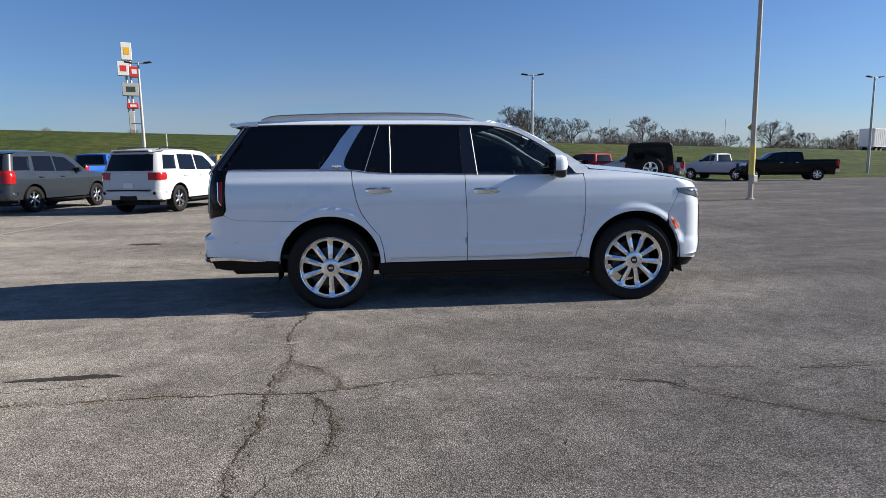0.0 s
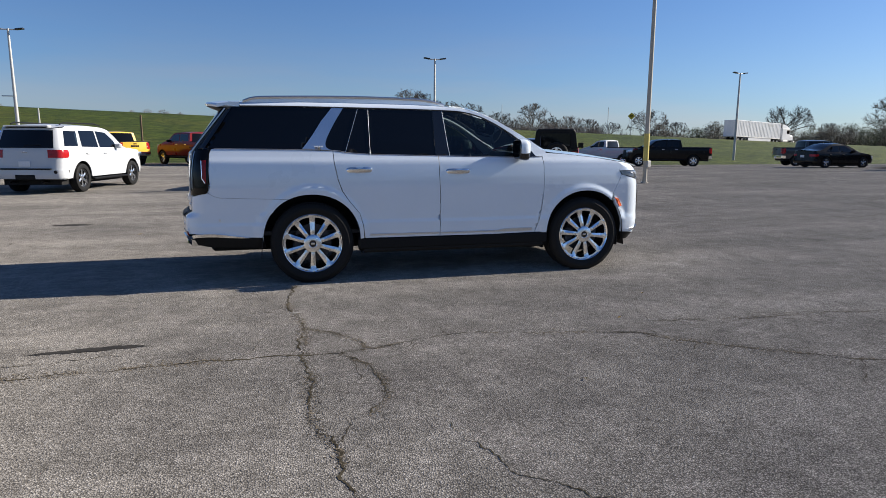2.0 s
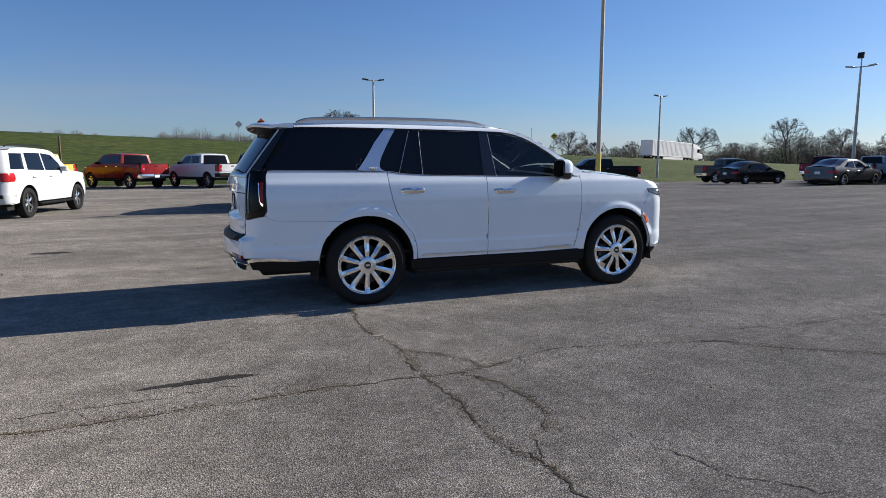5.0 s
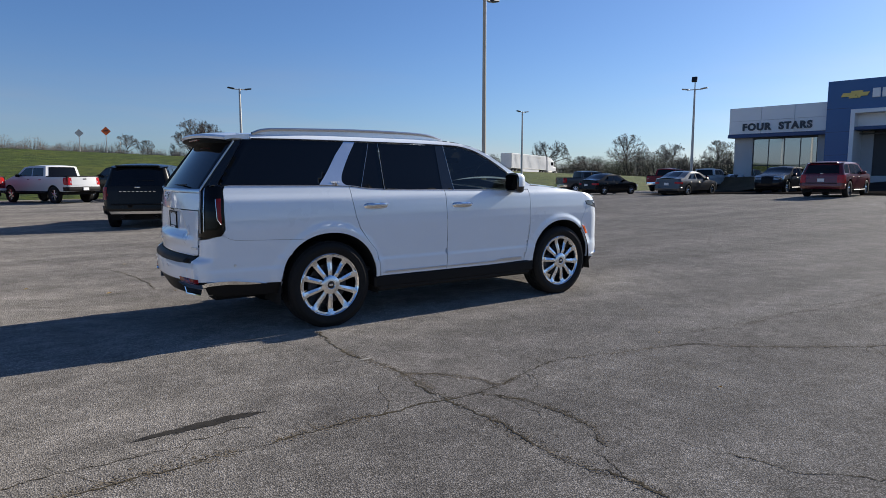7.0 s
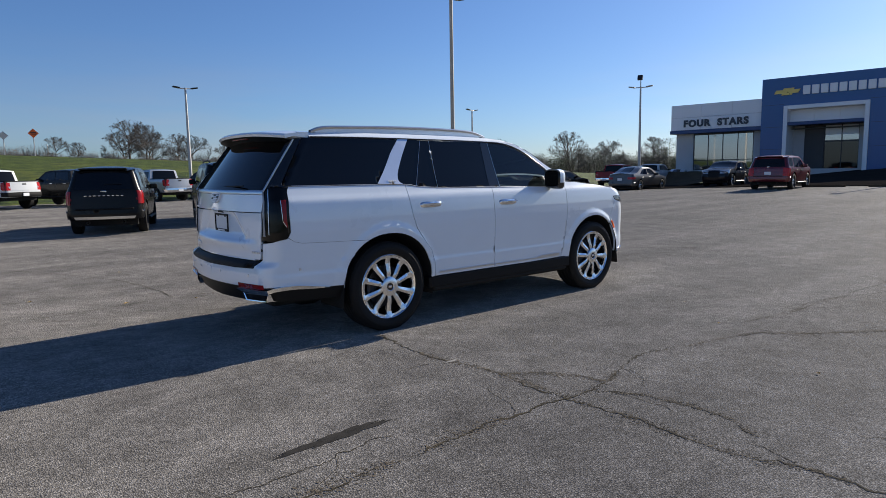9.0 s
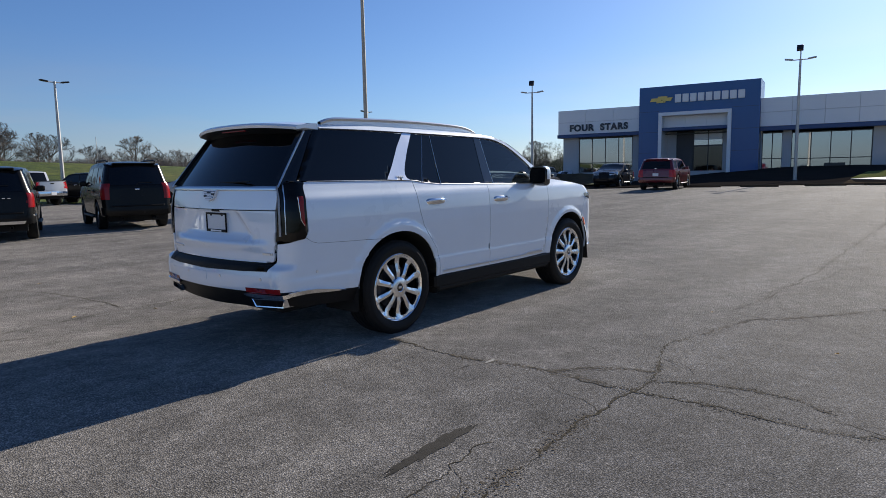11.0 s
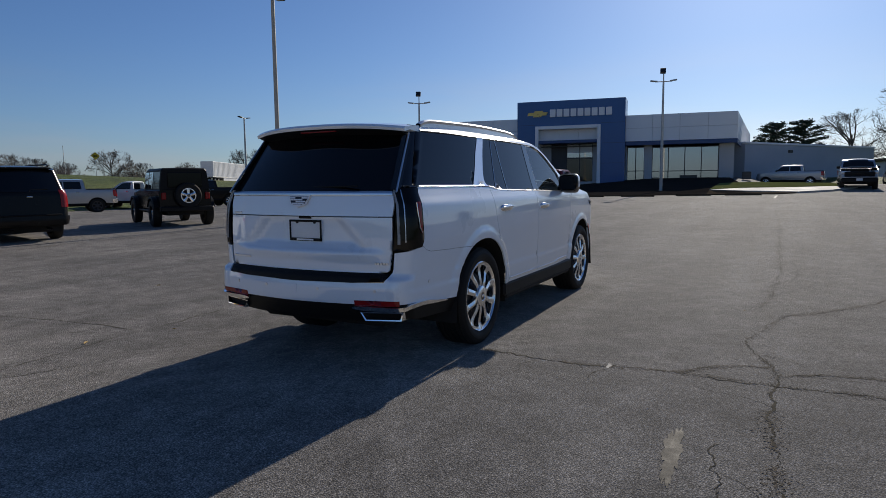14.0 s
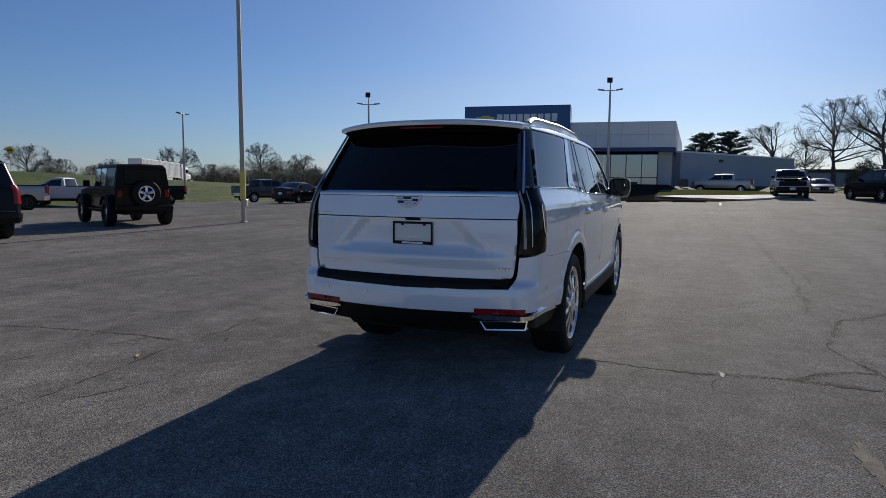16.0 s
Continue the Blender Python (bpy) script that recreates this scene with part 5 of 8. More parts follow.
def dark_rear(car, sh):
    """The dark crossover's tail: the common fittings, a row of bars, a silver skid strip."""
    rear_fittings(car, sh)
    x = sh.P(sh.smid, 1.02).x
    for i in range(9):
        y = 0.42 - 0.105 * i
        part("name_bar", Geo().box(x - 0.022, x + 0.01, y - 0.032, y + 0.032, 1.012, 1.034, 0.004), CHROME, car)
    q = [(sh.sy(0.72, 0.52), 0.50), (sh.sy(-0.72, 0.52), 0.50), (sh.sy(-0.68, 0.52), 0.435), (sh.sy(0.68, 0.52), 0.435)]
    panel("skid_strip", [(sh, q, (), 0.05, 0.02, 0.1, False)], SATIN, car, "satin silver skid strip")


LONG_PROF = [(x + 0.3, z) for x, z in PICK_PROF]
LONG_WIN = [[(x + 0.3, z) for x, z in p] for p in PICK_WIN]
CAB_PROF = PICK_PROF[:7] + [(2.0, 1.945), (1.68, 1.935), (1.61, 1.86), (1.52, 1.42)]
CAB_WIN = [PICK_WIN[1]]

suv(at(-6.53, 12.83, 76.6), "white three-row suv seen from behind with red tail lights", C_WHITE, rails=True, extra=white_rear, tl=(0.98, 1.19, 0.20, 0.16))
suv(at(-11.05, 13.45, 80), "slate grey large suv with alloy wheels", C_SLATE, extra=rear_fittings, tl=(0.90, 1.28, 0.09, 0.07))
suv(at(0.68, 13.25, 71), "dark charcoal suv with red tail lights and a silver skid strip", C_DARK, 0.95, 1.74, plate=False, w=0.93, tail=DARK_RED, extra=dark_rear, tl=(0.80, 1.14, -0.05, 0.10))
suv(at(4.35, 14.1, 76), "black full-size suv with dark windows", C_BLACK, roof=1.88, w=0.93, tail=DARK_RED, rails=True, extra=rear_fittings, tl=(0.86, 1.30, 0.035, 0.10), plate=False)
pickup(at(-14.6, 26.4, 78), "bright blue pickup truck with its tailgate closed", C_BLUE)
pickup(at(-8.9, 34.3, 127), "yellow pickup truck with dark tailgate lettering", C_YELLOW, extra=tail_bars(4, 1.14, 0.15, BLACK_TRIM))
pickup(at(-4.1, 33.6, 128), "dark red crew-cab pickup truck with chrome bumper", C_RED)
pickup(at(0.15, 32.6, 120), "white heavy-duty pickup truck with black bumper", C_WHITE, trim=BLACK_TRIM, r=0.44, sill=0.64)
pickup(at(4.2, 33.6, 122), "charcoal pickup truck parked in the far row", C_DARK)
pickup(at(8.9, 36.0, 104), "silver pickup truck with chrome rear bumper", C_SILVER)
pickup(at(13.3, 36.6, 122), "black pickup truck partly behind the others", C_BLACK)
pickup(at(16.1, 35.6, 124), "bright red pickup truck in the far row", C_SCARLET)
pickup(at(19.1, 33.5, 155), "silver mid-size pickup truck with dark wheels", C_SILVER, metal=DARK_METAL)
pickup(at(26.55, 37.05, 118), "white single-cab work pickup truck", C_WHITE, windows=CAB_WIN, prof=CAB_PROF, bed=(1.50, 1.41))
pickup(at(30.0, 34.36, 163), "black dually pickup truck with a long bed", C_BLACK, wb=4.0, ro=1.45, windows=LONG_WIN, prof=LONG_PROF, bed=(0.86, 1.41))
pickup(at(39.0, 34.0, -20), "grey pickup truck near the grass edge", C_GREY)
sedan(at(32.3, 25.0, -2), "dark brown compact sedan at the lot edge", C_DARK)
sedan(at(31.9, 18.1, 6), "dark grey full-size sedan with chrome trim", C_GREY, 1.09)
sedan(at(36.8, 21.6, 8), "black low sports coupe between other cars", C_BLACK)
pickup(at(44.5, 28.5, 10), "red pickup truck behind the sedans", C_RED)
pickup(at(49.5, 28.0, 12), "white pickup truck beside the showroom", C_WHITE)
sedan(at(54.0, 27.6, 12), "white sedan parked beside the showroom", C_WHITE)
suv(at(30.2, 8.4, 8), "dark red crossover suv in front of the showroom", C_MAROON, 0.9, 1.67, extra=rear_fittings)
suv(at(38.6, 14.6, 188), "midnight blue compact crossover on the sloping drive", C_DARKBLUE, 0.82, 1.60, w=0.90)
pickup(at(45.2, -7.6, 178, -0.26), "silver pickup truck with a black grille facing the lot", C_SILVER, trim=BLACK_TRIM, extra=truck_face)
pickup(at(64.5, -5.8, 84), "silver pickup truck parked beside the hall", C_SILVER)
suv(at(38.6, -12.6, 20), "dark grey suv parked along the drive", C_DARK)
sedan(at(63.0, -12.2, 180), "dark grey car parked beyond the drive", C_GREY)


# ---- the white suv ----
HERO = thing("white_suv", pose(0, -0.02, 0), "pearl white full-size luxury suv parked on the open asphalt", "suv")
HZ = 0.415
flank = tab([(0.15, 0.06), (0.30, 0.05), (0.42, 0.028), (0.52, 0.018), (0.575, 0.015), (0.61, 0.021), (0.80, 0.008), (0.95, 0.0), (1.05, 0.003), (1.13, 0.009), (1.195, 0.016), (1.218, 0.022), (1.255, 0.040), (1.30, 0.058), (1.34, 0.070), (1.36, 0.078), (1.755, 0.19), (1.79, 0.215), (1.82, 0.26), (1.9, 0.42)], 0.012)
tailin = tab([(0.25, 0.16), (0.36, 0.07), (0.46, 0.02), (0.52, 0.005), (0.62, 0.0), (0.690, 0.012), (0.715, 0.07), (0.80, 0.070), (1.00, 0.078), (1.12, 0.082), (1.30, 0.105), (1.33, 0.125), (1.72, 0.40), (1.80, 0.45)], 0.012)
nosein = tab([(0.25, 0.12), (0.35, 0.03), (0.5, 0.0), (0.9, 0.02), (1.05, 0.04), (1.12, 0.065), (1.18, 0.125), (1.3, 0.4)], 0.03)


def hero_side(s, z):
    d = flank(z) + 0.058 * max(0.0, (1.2 - s) / 2.2) ** 2 + 0.040 * max(0.0, (s - 1.3) / 2.0) ** 2
    for xc, q0, q1 in ((0.03, 0.515, 0.585), (3.085, 0.495, 0.555)):
        q = math.hypot((s - xc) / 1.03, z - HZ)
        if z < 1.05:
            d -= 0.015 * (1 - step(q0, q1, q)) * step(0.40, 0.5, z + 0.05)
    return d


HS = Shell(-1.29, 3.97, 0.99, 0.15, 0.22, hero_side, tailin, nosein, 0.135, 0.20, 1.2)
AR = arch(0.035, 0.42, 0.487, 0.467, 0.42, 26, 2.1)
AF = arch(3.085, 0.42, 0.475, 0.465, 0.40, 26, 2.1)
HRES = 0.032


def hero_panel(name, poly, material, label="", off=0.0, lip=0.014, holes=(), both=True, parent=None, res=HRES, whole=False):
    out = []
    for f in ((False,) if whole or not both else (False, True)):
        out.append(panel(name, [(HS, poly, holes, off, lip, res, f)], material, parent or HERO, label))
    return out


X = HS.xz
sy = HS.sy
# front wing, doors, rear quarter
af_up = [p for p in AF if p[0] < 3.43]
hero_panel("front_wing", X([(2.545, 1.305), (2.80, 1.290), (3.2, 1.250), (3.49, 1.207), (3.50, 1.105), (3.53, 1.06), (3.435, 0.86)] + af_up + [(2.60, 0.415), (2.468, 0.42), (2.51, 0.53), (2.533, 0.61), (2.548, 0.70), (2.558, 0.80), (2.5625, 0.9), (2.5625, 1.0), (2.559, 1.1), (2.549, 1.22)]), WHITE_PEARL, res=0.02)
hero_panel("front_door", X([(1.3775, 0.425), (2.462, 0.42), (2.504, 0.53), (2.527, 0.61), (2.542, 0.70), (2.552, 0.80), (2.5565, 0.9), (2.5565, 1.0), (2.553, 1.1), (2.537, 1.256), (2.3, 1.25), (1.9, 1.257), (1.45, 1.265), (1.3595, 1.267), (1.3635, 1.1), (1.3735, 0.9), (1.3775, 0.6)]), WHITE_PEARL, lip=0.004)
hero_panel("rear_door", X([(0.572, 0.425), (1.3715, 0.425), (1.3715, 0.6), (1.3675, 0.9), (1.3575, 1.1), (1.3535, 1.267), (0.95, 1.275), (0.66, 1.281), (0.42, 1.297), (0.264, 1.319), (0.272, 1.2), (0.306, 1.03), (0.348, 0.915), (0.426, 0.80), (0.521, 0.685), (0.556, 0.56)]), WHITE_PEARL)
SEAM = 0.8415
i_seam = next(i for i in range(len(AR) - 1) if AR[i][0] < 0 and AR[i][1] >= SEAM > AR[i + 1][1])
x_seam = AR[i_seam][0] + (AR[i_seam + 1][0] - AR[i_seam][0]) * (AR[i_seam][1] - SEAM) / (AR[i_seam][1] - AR[i_seam + 1][1])
ar_r = AR[:i_seam + 1] + [(x_seam, SEAM)]
hero_panel("rear_quarter", X([(0.257, 1.319), (-0.2, 1.328), (-0.905, 1.334), (-0.925, 1.288), (-0.935, 1.1), (-0.930, 0.96), (-0.955, 0.915), (-0.90, 0.878), (-0.84, 0.862), (-0.6, 0.853), (-0.30, 0.8445)]) + X(ar_r[::-1]) + X([(0.560, 0.425), (0.549, 0.56), (0.514, 0.685), (0.42, 0.797), (0.341, 0.912), (0.299, 1.03), (0.265, 1.2)]), WHITE_PEARL, res=0.024)
# rear bumper, from wheel to wheel
ar_l = [(x_seam - 0.003, SEAM - 0.004)] + AR[i_seam + 1:]
half = X([(-0.30, 0.8415), (-0.6, 0.8505), (-0.84, 0.8595), (-0.90, 0.8755), (-0.958, 0.911)]) + [(HS.sr + 0.11, 0.878), (sy(-0.792, 0.87), 0.868), (sy(-0.782, 0.75), 0.75), (sy(-0.765, 0.70), 0.70), (sy(-0.742, 0.662), 0.662), (HS.smid, 0.648), (HS.smid, 0.497), (sy(-0.5, 0.5), 0.50), (sy(-0.87, 0.51), 0.507), (HS.a0, 0.510)] + X([(-0.85, 0.487), (-0.60, 0.463), (-0.445, 0.46)]) + X(ar_l[::-1])
rear_bumper = panel("rear_bumper", [(HS, half, (), 0, 0.03, HRES, f) for f in (False, True)], WHITE_PEARL, HERO)
# black lower bumper and its step
low = [(HS.smid, 0.492), (sy(-0.5, 0.49), 0.495), (sy(-0.87, 0.5), 0.502), (HS.a0, 0.505)] + X([(-0.85, 0.482), (-0.60, 0.458), (-0.46, 0.452), (-0.44, 0.40), (-0.43, 0.345)]) + [(HS.a0 + 0.02, 0.37), (sy(-0.9, 0.36), 0.385), (sy(-0.5, 0.36), 0.36), (HS.smid, 0.345)]
panel("valance", [(HS, low, (), -0.012, 0.02, HRES, f) for f in (False, True)], BLACK_TRIM, HERO, "black plastic lower bumper")
stp = [(sy(-0.755, 0.69), 0.712), (sy(0.755, 0.69), 0.712), (sy(0.735, 0.68), 0.667), (sy(0.5, 0.66), 0.655), (sy(-0.5, 0.66), 0.655), (sy(-0.735, 0.68), 0.667)]
panel("bumper_step", [(HS, stp, (), 0.006, 0.02, 0.05, False)], BLACK_TRIM, rear_bumper, "ribbed black step pad")
pts = [HS.P(s, 0.702) for s in (sy(-0.755 + 1.51 * i / 16, 0.7) for i in range(17))]
part("step_top", Geo().grid([[p + Vector((-0.002, 0, 0.002)) for p in pts], [p + Vector((0.09, 0, 0.006)) for p in pts]]), BLACK_TRIM, rear_bumper)
panel("hitch_cover", [(HS, [(sy(0.09, 0.6), 0.555), (sy(0.09, 0.6), 0.625), (sy(-0.03, 0.6), 0.625), (sy(-0.03, 0.6), 0.555)], (), 0.003, 0.004, 0.05, False)], WHITE_PEARL, rear_bumper)
for y in (0.62, 0.28, -0.22, -0.68):
    q, n = HS.P(sy(y, 0.60), 0.60), HS.N(sy(y, 0.60), 0.60)
    part("parking_sensor", Geo().lathe([(0, 0.004), (0.011, 0.004), (0.013, -0.002), (0.013, -0.01)], 14, "x").moved(Matrix.Translation(q) @ n.to_track_quat("X", "Z").to_matrix().to_4x4()), SATIN, rear_bumper)
for sg in (-1, 1):
    q = HS.P(-0.86, 0.64)
    part("parking_sensor", Geo().lathe([(0, -0.005), (0.011, -0.005), (0.013, 0.001), (0.013, 0.01)], 14, "y").moved(Matrix.Diagonal((1, -sg, 1, 1)) @ Matrix.Translation(q)), SATIN, rear_bumper)
    # chrome blade over the tailpipe, tailpipe, reflector
    line = [(sy(-0.50, 0.5), 0.478), (sy(-0.62, 0.5), 0.474), (sy(-0.87, 0.5), 0.474), (HS.a0 - 0.05, 0.490), (HS.a0 + 0.12, 0.492), (-0.75, 0.474), (-0.60, 0.460)]
    up = []
    f = fine_prof(line, 6)
    for i, (s, z) in enumerate(f):
        n = HS.N(s, z)
        wd = 0.016 * min(1, (len(f) - 1 - i) / 12 + 0.15) * min(1, i / 6 + 0.3)
        a, b = HS.P(s, z + wd) + n * 0.018, HS.P(s, z - wd) + n * 0.014
        c, d = HS.P(s, z - wd) - n * 0.03, HS.P(s, z + wd) - n * 0.03
        up.append([Vector((v.x, v.y * -sg, v.z)) for v in (a, b, c, d)])
    part("chrome_blade", Geo().grid(up, close=True), CHROME, HERO, "slim chrome blade", angle=50)
    tip = Geo()
    outer = [(-0.550, 0.440), (-0.862, 0.448), (-0.850, 0.384), (-0.588, 0.378)]
    inner = [(-0.561, 0.4325), (-0.852, 0.440), (-0.842, 0.3915), (-0.594, 0.386)]
    rows = []
    for lp, dx in ((outer, 0.20), (outer, 0.0), (inner, 0.004), (inner, 0.16)):
        rows.append([Vector((HS.P(sy(y, 0.42), 0.42).x - 0.012 + dx, y * -sg, z)) for y, z in lp])
    tip.grid(rows, close=True)
    part("tailpipe", tip, CHROME, HERO, "flat chrome tailpipe trim", angle=20)
    part("pipe_inside", Geo().box(-1.02, -1.0, 0.57, 0.855, 0.385, 0.438).moved(Matrix.Diagonal((1, sg, 1, 1))), BLACK_DEEP, HERO)
    hero_ref = [(sy(-0.52, 0.52), 0.530), (sy(-0.856, 0.52), 0.532), (sy(-0.856, 0.52), 0.494), (sy(-0.52, 0.52), 0.492)]
    panel("reflector", [(HS, hero_ref, (), 0.004, 0.006, 0.05, sg > 0)], DARK_RED, rear_bumper, "dark red bumper reflector")

# tailgate: two white panels, window, spoiler, badge, plate
gate_low = [(sy(-0.752, 0.74), 0.740), (sy(-0.735, 0.725), 0.728), (sy(-0.70, 0.725), 0.722), (sy(0.70, 0.725), 0.722), (sy(0.735, 0.725), 0.728), (sy(0.752, 0.74), 0.740), (sy(0.766, 0.8), 0.80), (sy(0.773, 1.1), 1.119), (sy(-0.773, 1.1), 1.119), (sy(-0.766, 0.8), 0.80)]


class GateShell(Shell):
    """The tailgate's skin, with the shallow scoop round the plate."""

    def P(self, s, z):
        p = Shell.P(self, s, z)
        e = 1 - step(0.27, 0.40, abs(p.y) - (1.115 - z) * 0.95)
        p.x += 0.046 * e * step(0.865, 0.925, z) * (1 - step(1.09, 1.118, z) * 0.45)
        p.x -= 0.020 * (step(0.80, 0.85, z) - step(0.855, 0.905, z)) * (1 - step(0.55, 0.76, abs(p.y)))
        return p


GS = GateShell(-1.29, 3.97, 0.99, 0.15, 0.22, hero_side, tailin, nosein, 0.135, 0.20, 1.2)
gate = panel("tailgate", [(GS, gate_low, (), 0.002, 0.02, 0.035, False)], WHITE_PEARL, HERO)
panel("tailgate_top", [(HS, [(sy(-0.773, 1.13), 1.127), (sy(0.773, 1.13), 1.127), (sy(0.769, 1.28), 1.272), (sy(-0.769, 1.28), 1.272)], (), 0.002, 0.02, 0.04, False)], WHITE_PEARL, gate)
rows = []
for i in range(29):
    y = -0.769 + 1.538 * i / 28
    p0, p1 = HS.P(sy(y, 1.276), 1.276), HS.P(sy(y, 1.309), 1.309)
    rows.append([p0 + Vector((0.02, 0, 0)), p0 + Vector((-0.008, 0, 0)), p0.lerp(p1, 0.5) + Vector((-0.014, 0, 0.001)), p1 + Vector((-0.009, 0, 0)), p1 + Vector((0.02, 0, 0.001))])
part("chrome_strip", Geo().grid(rows), SATIN, gate, "satin chrome strip across the tailgate", angle=60)
panel("rear_window", [(HS, [(sy(-0.772, 1.31), 1.311), (sy(0.772, 1.31), 1.311), (sy(0.750, 1.5), 1.5), (sy(0.710, 1.74), 1.742), (sy(-0.710, 1.74), 1.742), (sy(-0.750, 1.5), 1.5)], (), 0.0, 0.02, 0.06, False)], PRIVACY, gate, "dark tinted rear window")
rw = HS.P(HS.smid, 1.345)
part("wiper", Geo().tube([(rw.x - 0.005, 0.0, 1.30), (rw.x + 0.005, -0.02, 1.335), (rw.x + 0.012, -0.5, 1.345)], [0.014, 0.010, 0.006]), BLACK_TRIM, gate)
# spoiler
rows = []
for i in range(33):
    y = -0.724 + 1.448 * i / 32
    e = abs(y) / 0.724
    xb = -1.005 + 0.15 * e ** 3
    zt = 1.810 - 0.034 * e ** 2.5
    x1 = -0.632
    d = 1 - 0.74 * e ** 10
    rows.append([(x1, y, zt + 0.032 - 0.008 * e), (x1 - 0.1, y, zt + 0.030 - 0.008 * e), (xb + 0.14, y, zt + 0.020), (xb + 0.02, y, zt + 0.004), (xb, y, zt - 0.012), (xb + 0.012, y, zt - 0.032), (xb + 0.09, y, zt - 0.052 * d), (xb + 0.17, y, zt - 0.085 * d), (x1, y, zt - 0.095 * d)])
g = Geo().grid(rows)
for r in (rows[0], rows[-1]):
    g.add(r, [tuple(range(9))])
spoiler = part("spoiler", g, WHITE_PEARL, gate, "white roof spoiler", angle=30)
q = Geo().grid([[(-1.005 + 0.15 * (abs(y) / 0.724) ** 3 + dx, y, 1.810 - 0.034 * (abs(y) / 0.724) ** 2.5 + dz) for dx, dz in ((0.014, -0.034), (0.09, -0.056), (0.19, -0.098))] for y in (-0.70 + 1.40 * i / 20 for i in range(21))])
part("spoiler_underside", q, BLACK_TRIM, spoiler)
part("brake_light", Geo().box(-0.955, -0.93, -0.17, 0.17, 1.757, 1.772, 0.004), DARK_RED, spoiler)
# side blades between glass and spoiler
for sg in (-1, 1):
    rows = []
    for z in (1.318, 1.42, 1.55, 1.66, 1.735):
        yy = 0.784 - 0.080 * (z - 1.32) / 0.42
        p0, p1 = HS.P(sy(-yy + 0.028, z), z), HS.P(sy(-yy - 0.028, z), z)
        n = HS.N(sy(-yy, z), z)
        rows.append([(p0.x + n.x * 0.004, p0.y * -sg, z), (p0.x + n.x * 0.05 - 0.0, (p0.y - 0.004) * -sg, z), (p1.x + n.x * 0.046, (p1.y + 0.012) * -sg, z), (p1.x + n.x * 0.004, p1.y * -sg, z)])
    part("side_blade", Geo().grid(rows), BLACK_GLOSS, gate, angle=25)
    tube = [HS.P(sy(-0.804 + 0.080 * (z - 1.32) / 0.42, z), z) + Vector((-0.035, 0, 0)) for z in (1.30, 1.4, 1.52, 1.64, 1.735)]
    part("blade_edge", Geo().tube([(v.x, v.y * -sg, v.z) for v in tube], 0.008), SATIN, gate)
# crest
cr = [(-0.114, 0.040), (0.090, 0.040), (0.084, 0.023), (0.060, -0.025), (-0.012, -0.050), (-0.084, -0.025), (-0.108, 0.023)]
bx0 = HS.P(HS.smid, 1.245).x
tilt = lambda p, q, h: (h + 0.25 * (q - 0.040), p, q + 1.238)
crest = part("crest", Geo().prism(cr, tilt, bx0 - 0.012, bx0 + 0.02), CREST_METAL, gate, "chrome crest-shaped emblem", angle=20)
part("crest_field", Geo().prism([((p + 0.012) * 0.86 - 0.012, (q + 0.004) * 0.80 - 0.003) for p, q in cr], tilt, bx0 - 0.015, bx0), CREST_FIELD, crest)
for i, (w_, z_) in enumerate(((0.176, 0.023), (0.164, 0.009), (0.142, -0.005), (0.116, -0.019), (0.066, -0.032))):
    k = (3, 4, 3, 2, 1)[i]
    for j in range(k):
        a = -0.012 - w_ / 2 + w_ * j / k
        part("crest_bar", Geo().prism([(a + 0.002, z_ - 0.0055), (a + w_ / k - 0.002, z_ - 0.0055), (a + w_ / k - 0.002, z_ + 0.0055), (a + 0.002, z_ + 0.0055)], tilt, bx0 - 0.019, bx0 - 0.014), CREST_METAL if (i, j) not in ((0, 1), (2, 2), (1, 0)) else DARK_METAL, crest)
# plate in its black frame
px = GS.P(HS.smid, 1.015).x
fr = Geo()
for a, b, c, d in ((-0.188, 0.117, 1.079, 1.094), (-0.188, 0.117, 0.936, 0.958), (-0.188, -0.175, 0.936, 1.094), (0.104, 0.117, 0.936, 1.094)):
    fr.box(px - 0.016, px - 0.004, a, b, c, d, 0.003)
plate = part("number_plate", Geo().box(px - 0.008, px + 0.02, -0.184, 0.113, 0.940, 1.090, 0.003), PLATE, gate, "blank white dealer plate")
part("plate_frame", fr, BLACK_TRIM, plate, "black plate frame")
part("frame_bar", Geo().box(px - 0.018, px - 0.015, -0.115, 0.044, 0.941, 0.953), LETTER_WHITE, plate)
part("plate_line", Geo().box(px - 0.0095, px - 0.006, -0.12, 0.04, 0.988, 0.992), SATIN, plate)
for y in (-0.125, 0.042):
    part("screw", Geo().lathe([(0, -0.012), (0.012, -0.012), (0.012, 0.0)], 10, "x").moved(Matrix.Translation((px, y, 1.078))), BLACK_TRIM, plate)
part("latch", Geo().box(px - 0.02, px + 0.03, -0.10, 0.02, 1.104, 1.124, 0.006), BLACK_TRIM, gate)
# small chrome badges, as bars
for y0, y1, z, h, k in ((0.735, 0.52, 0.795, 0.016, 9), (-0.648, -0.752, 0.79, 0.018, 5), (0.735, 0.635, 1.142, 0.014, 5)):
    for i in range(k):
        a = y0 + (y1 - y0) * i / k
        b = y0 + (y1 - y0) * (i + 0.78) / k
        v = HS.P(sy((a + b) / 2, z), z)
        part("badge", Geo().box(v.x - 0.012, v.x + 0.01, min(a, b), max(a, b), z - h / 2, z + h / 2, 0.002), SATIN, gate)

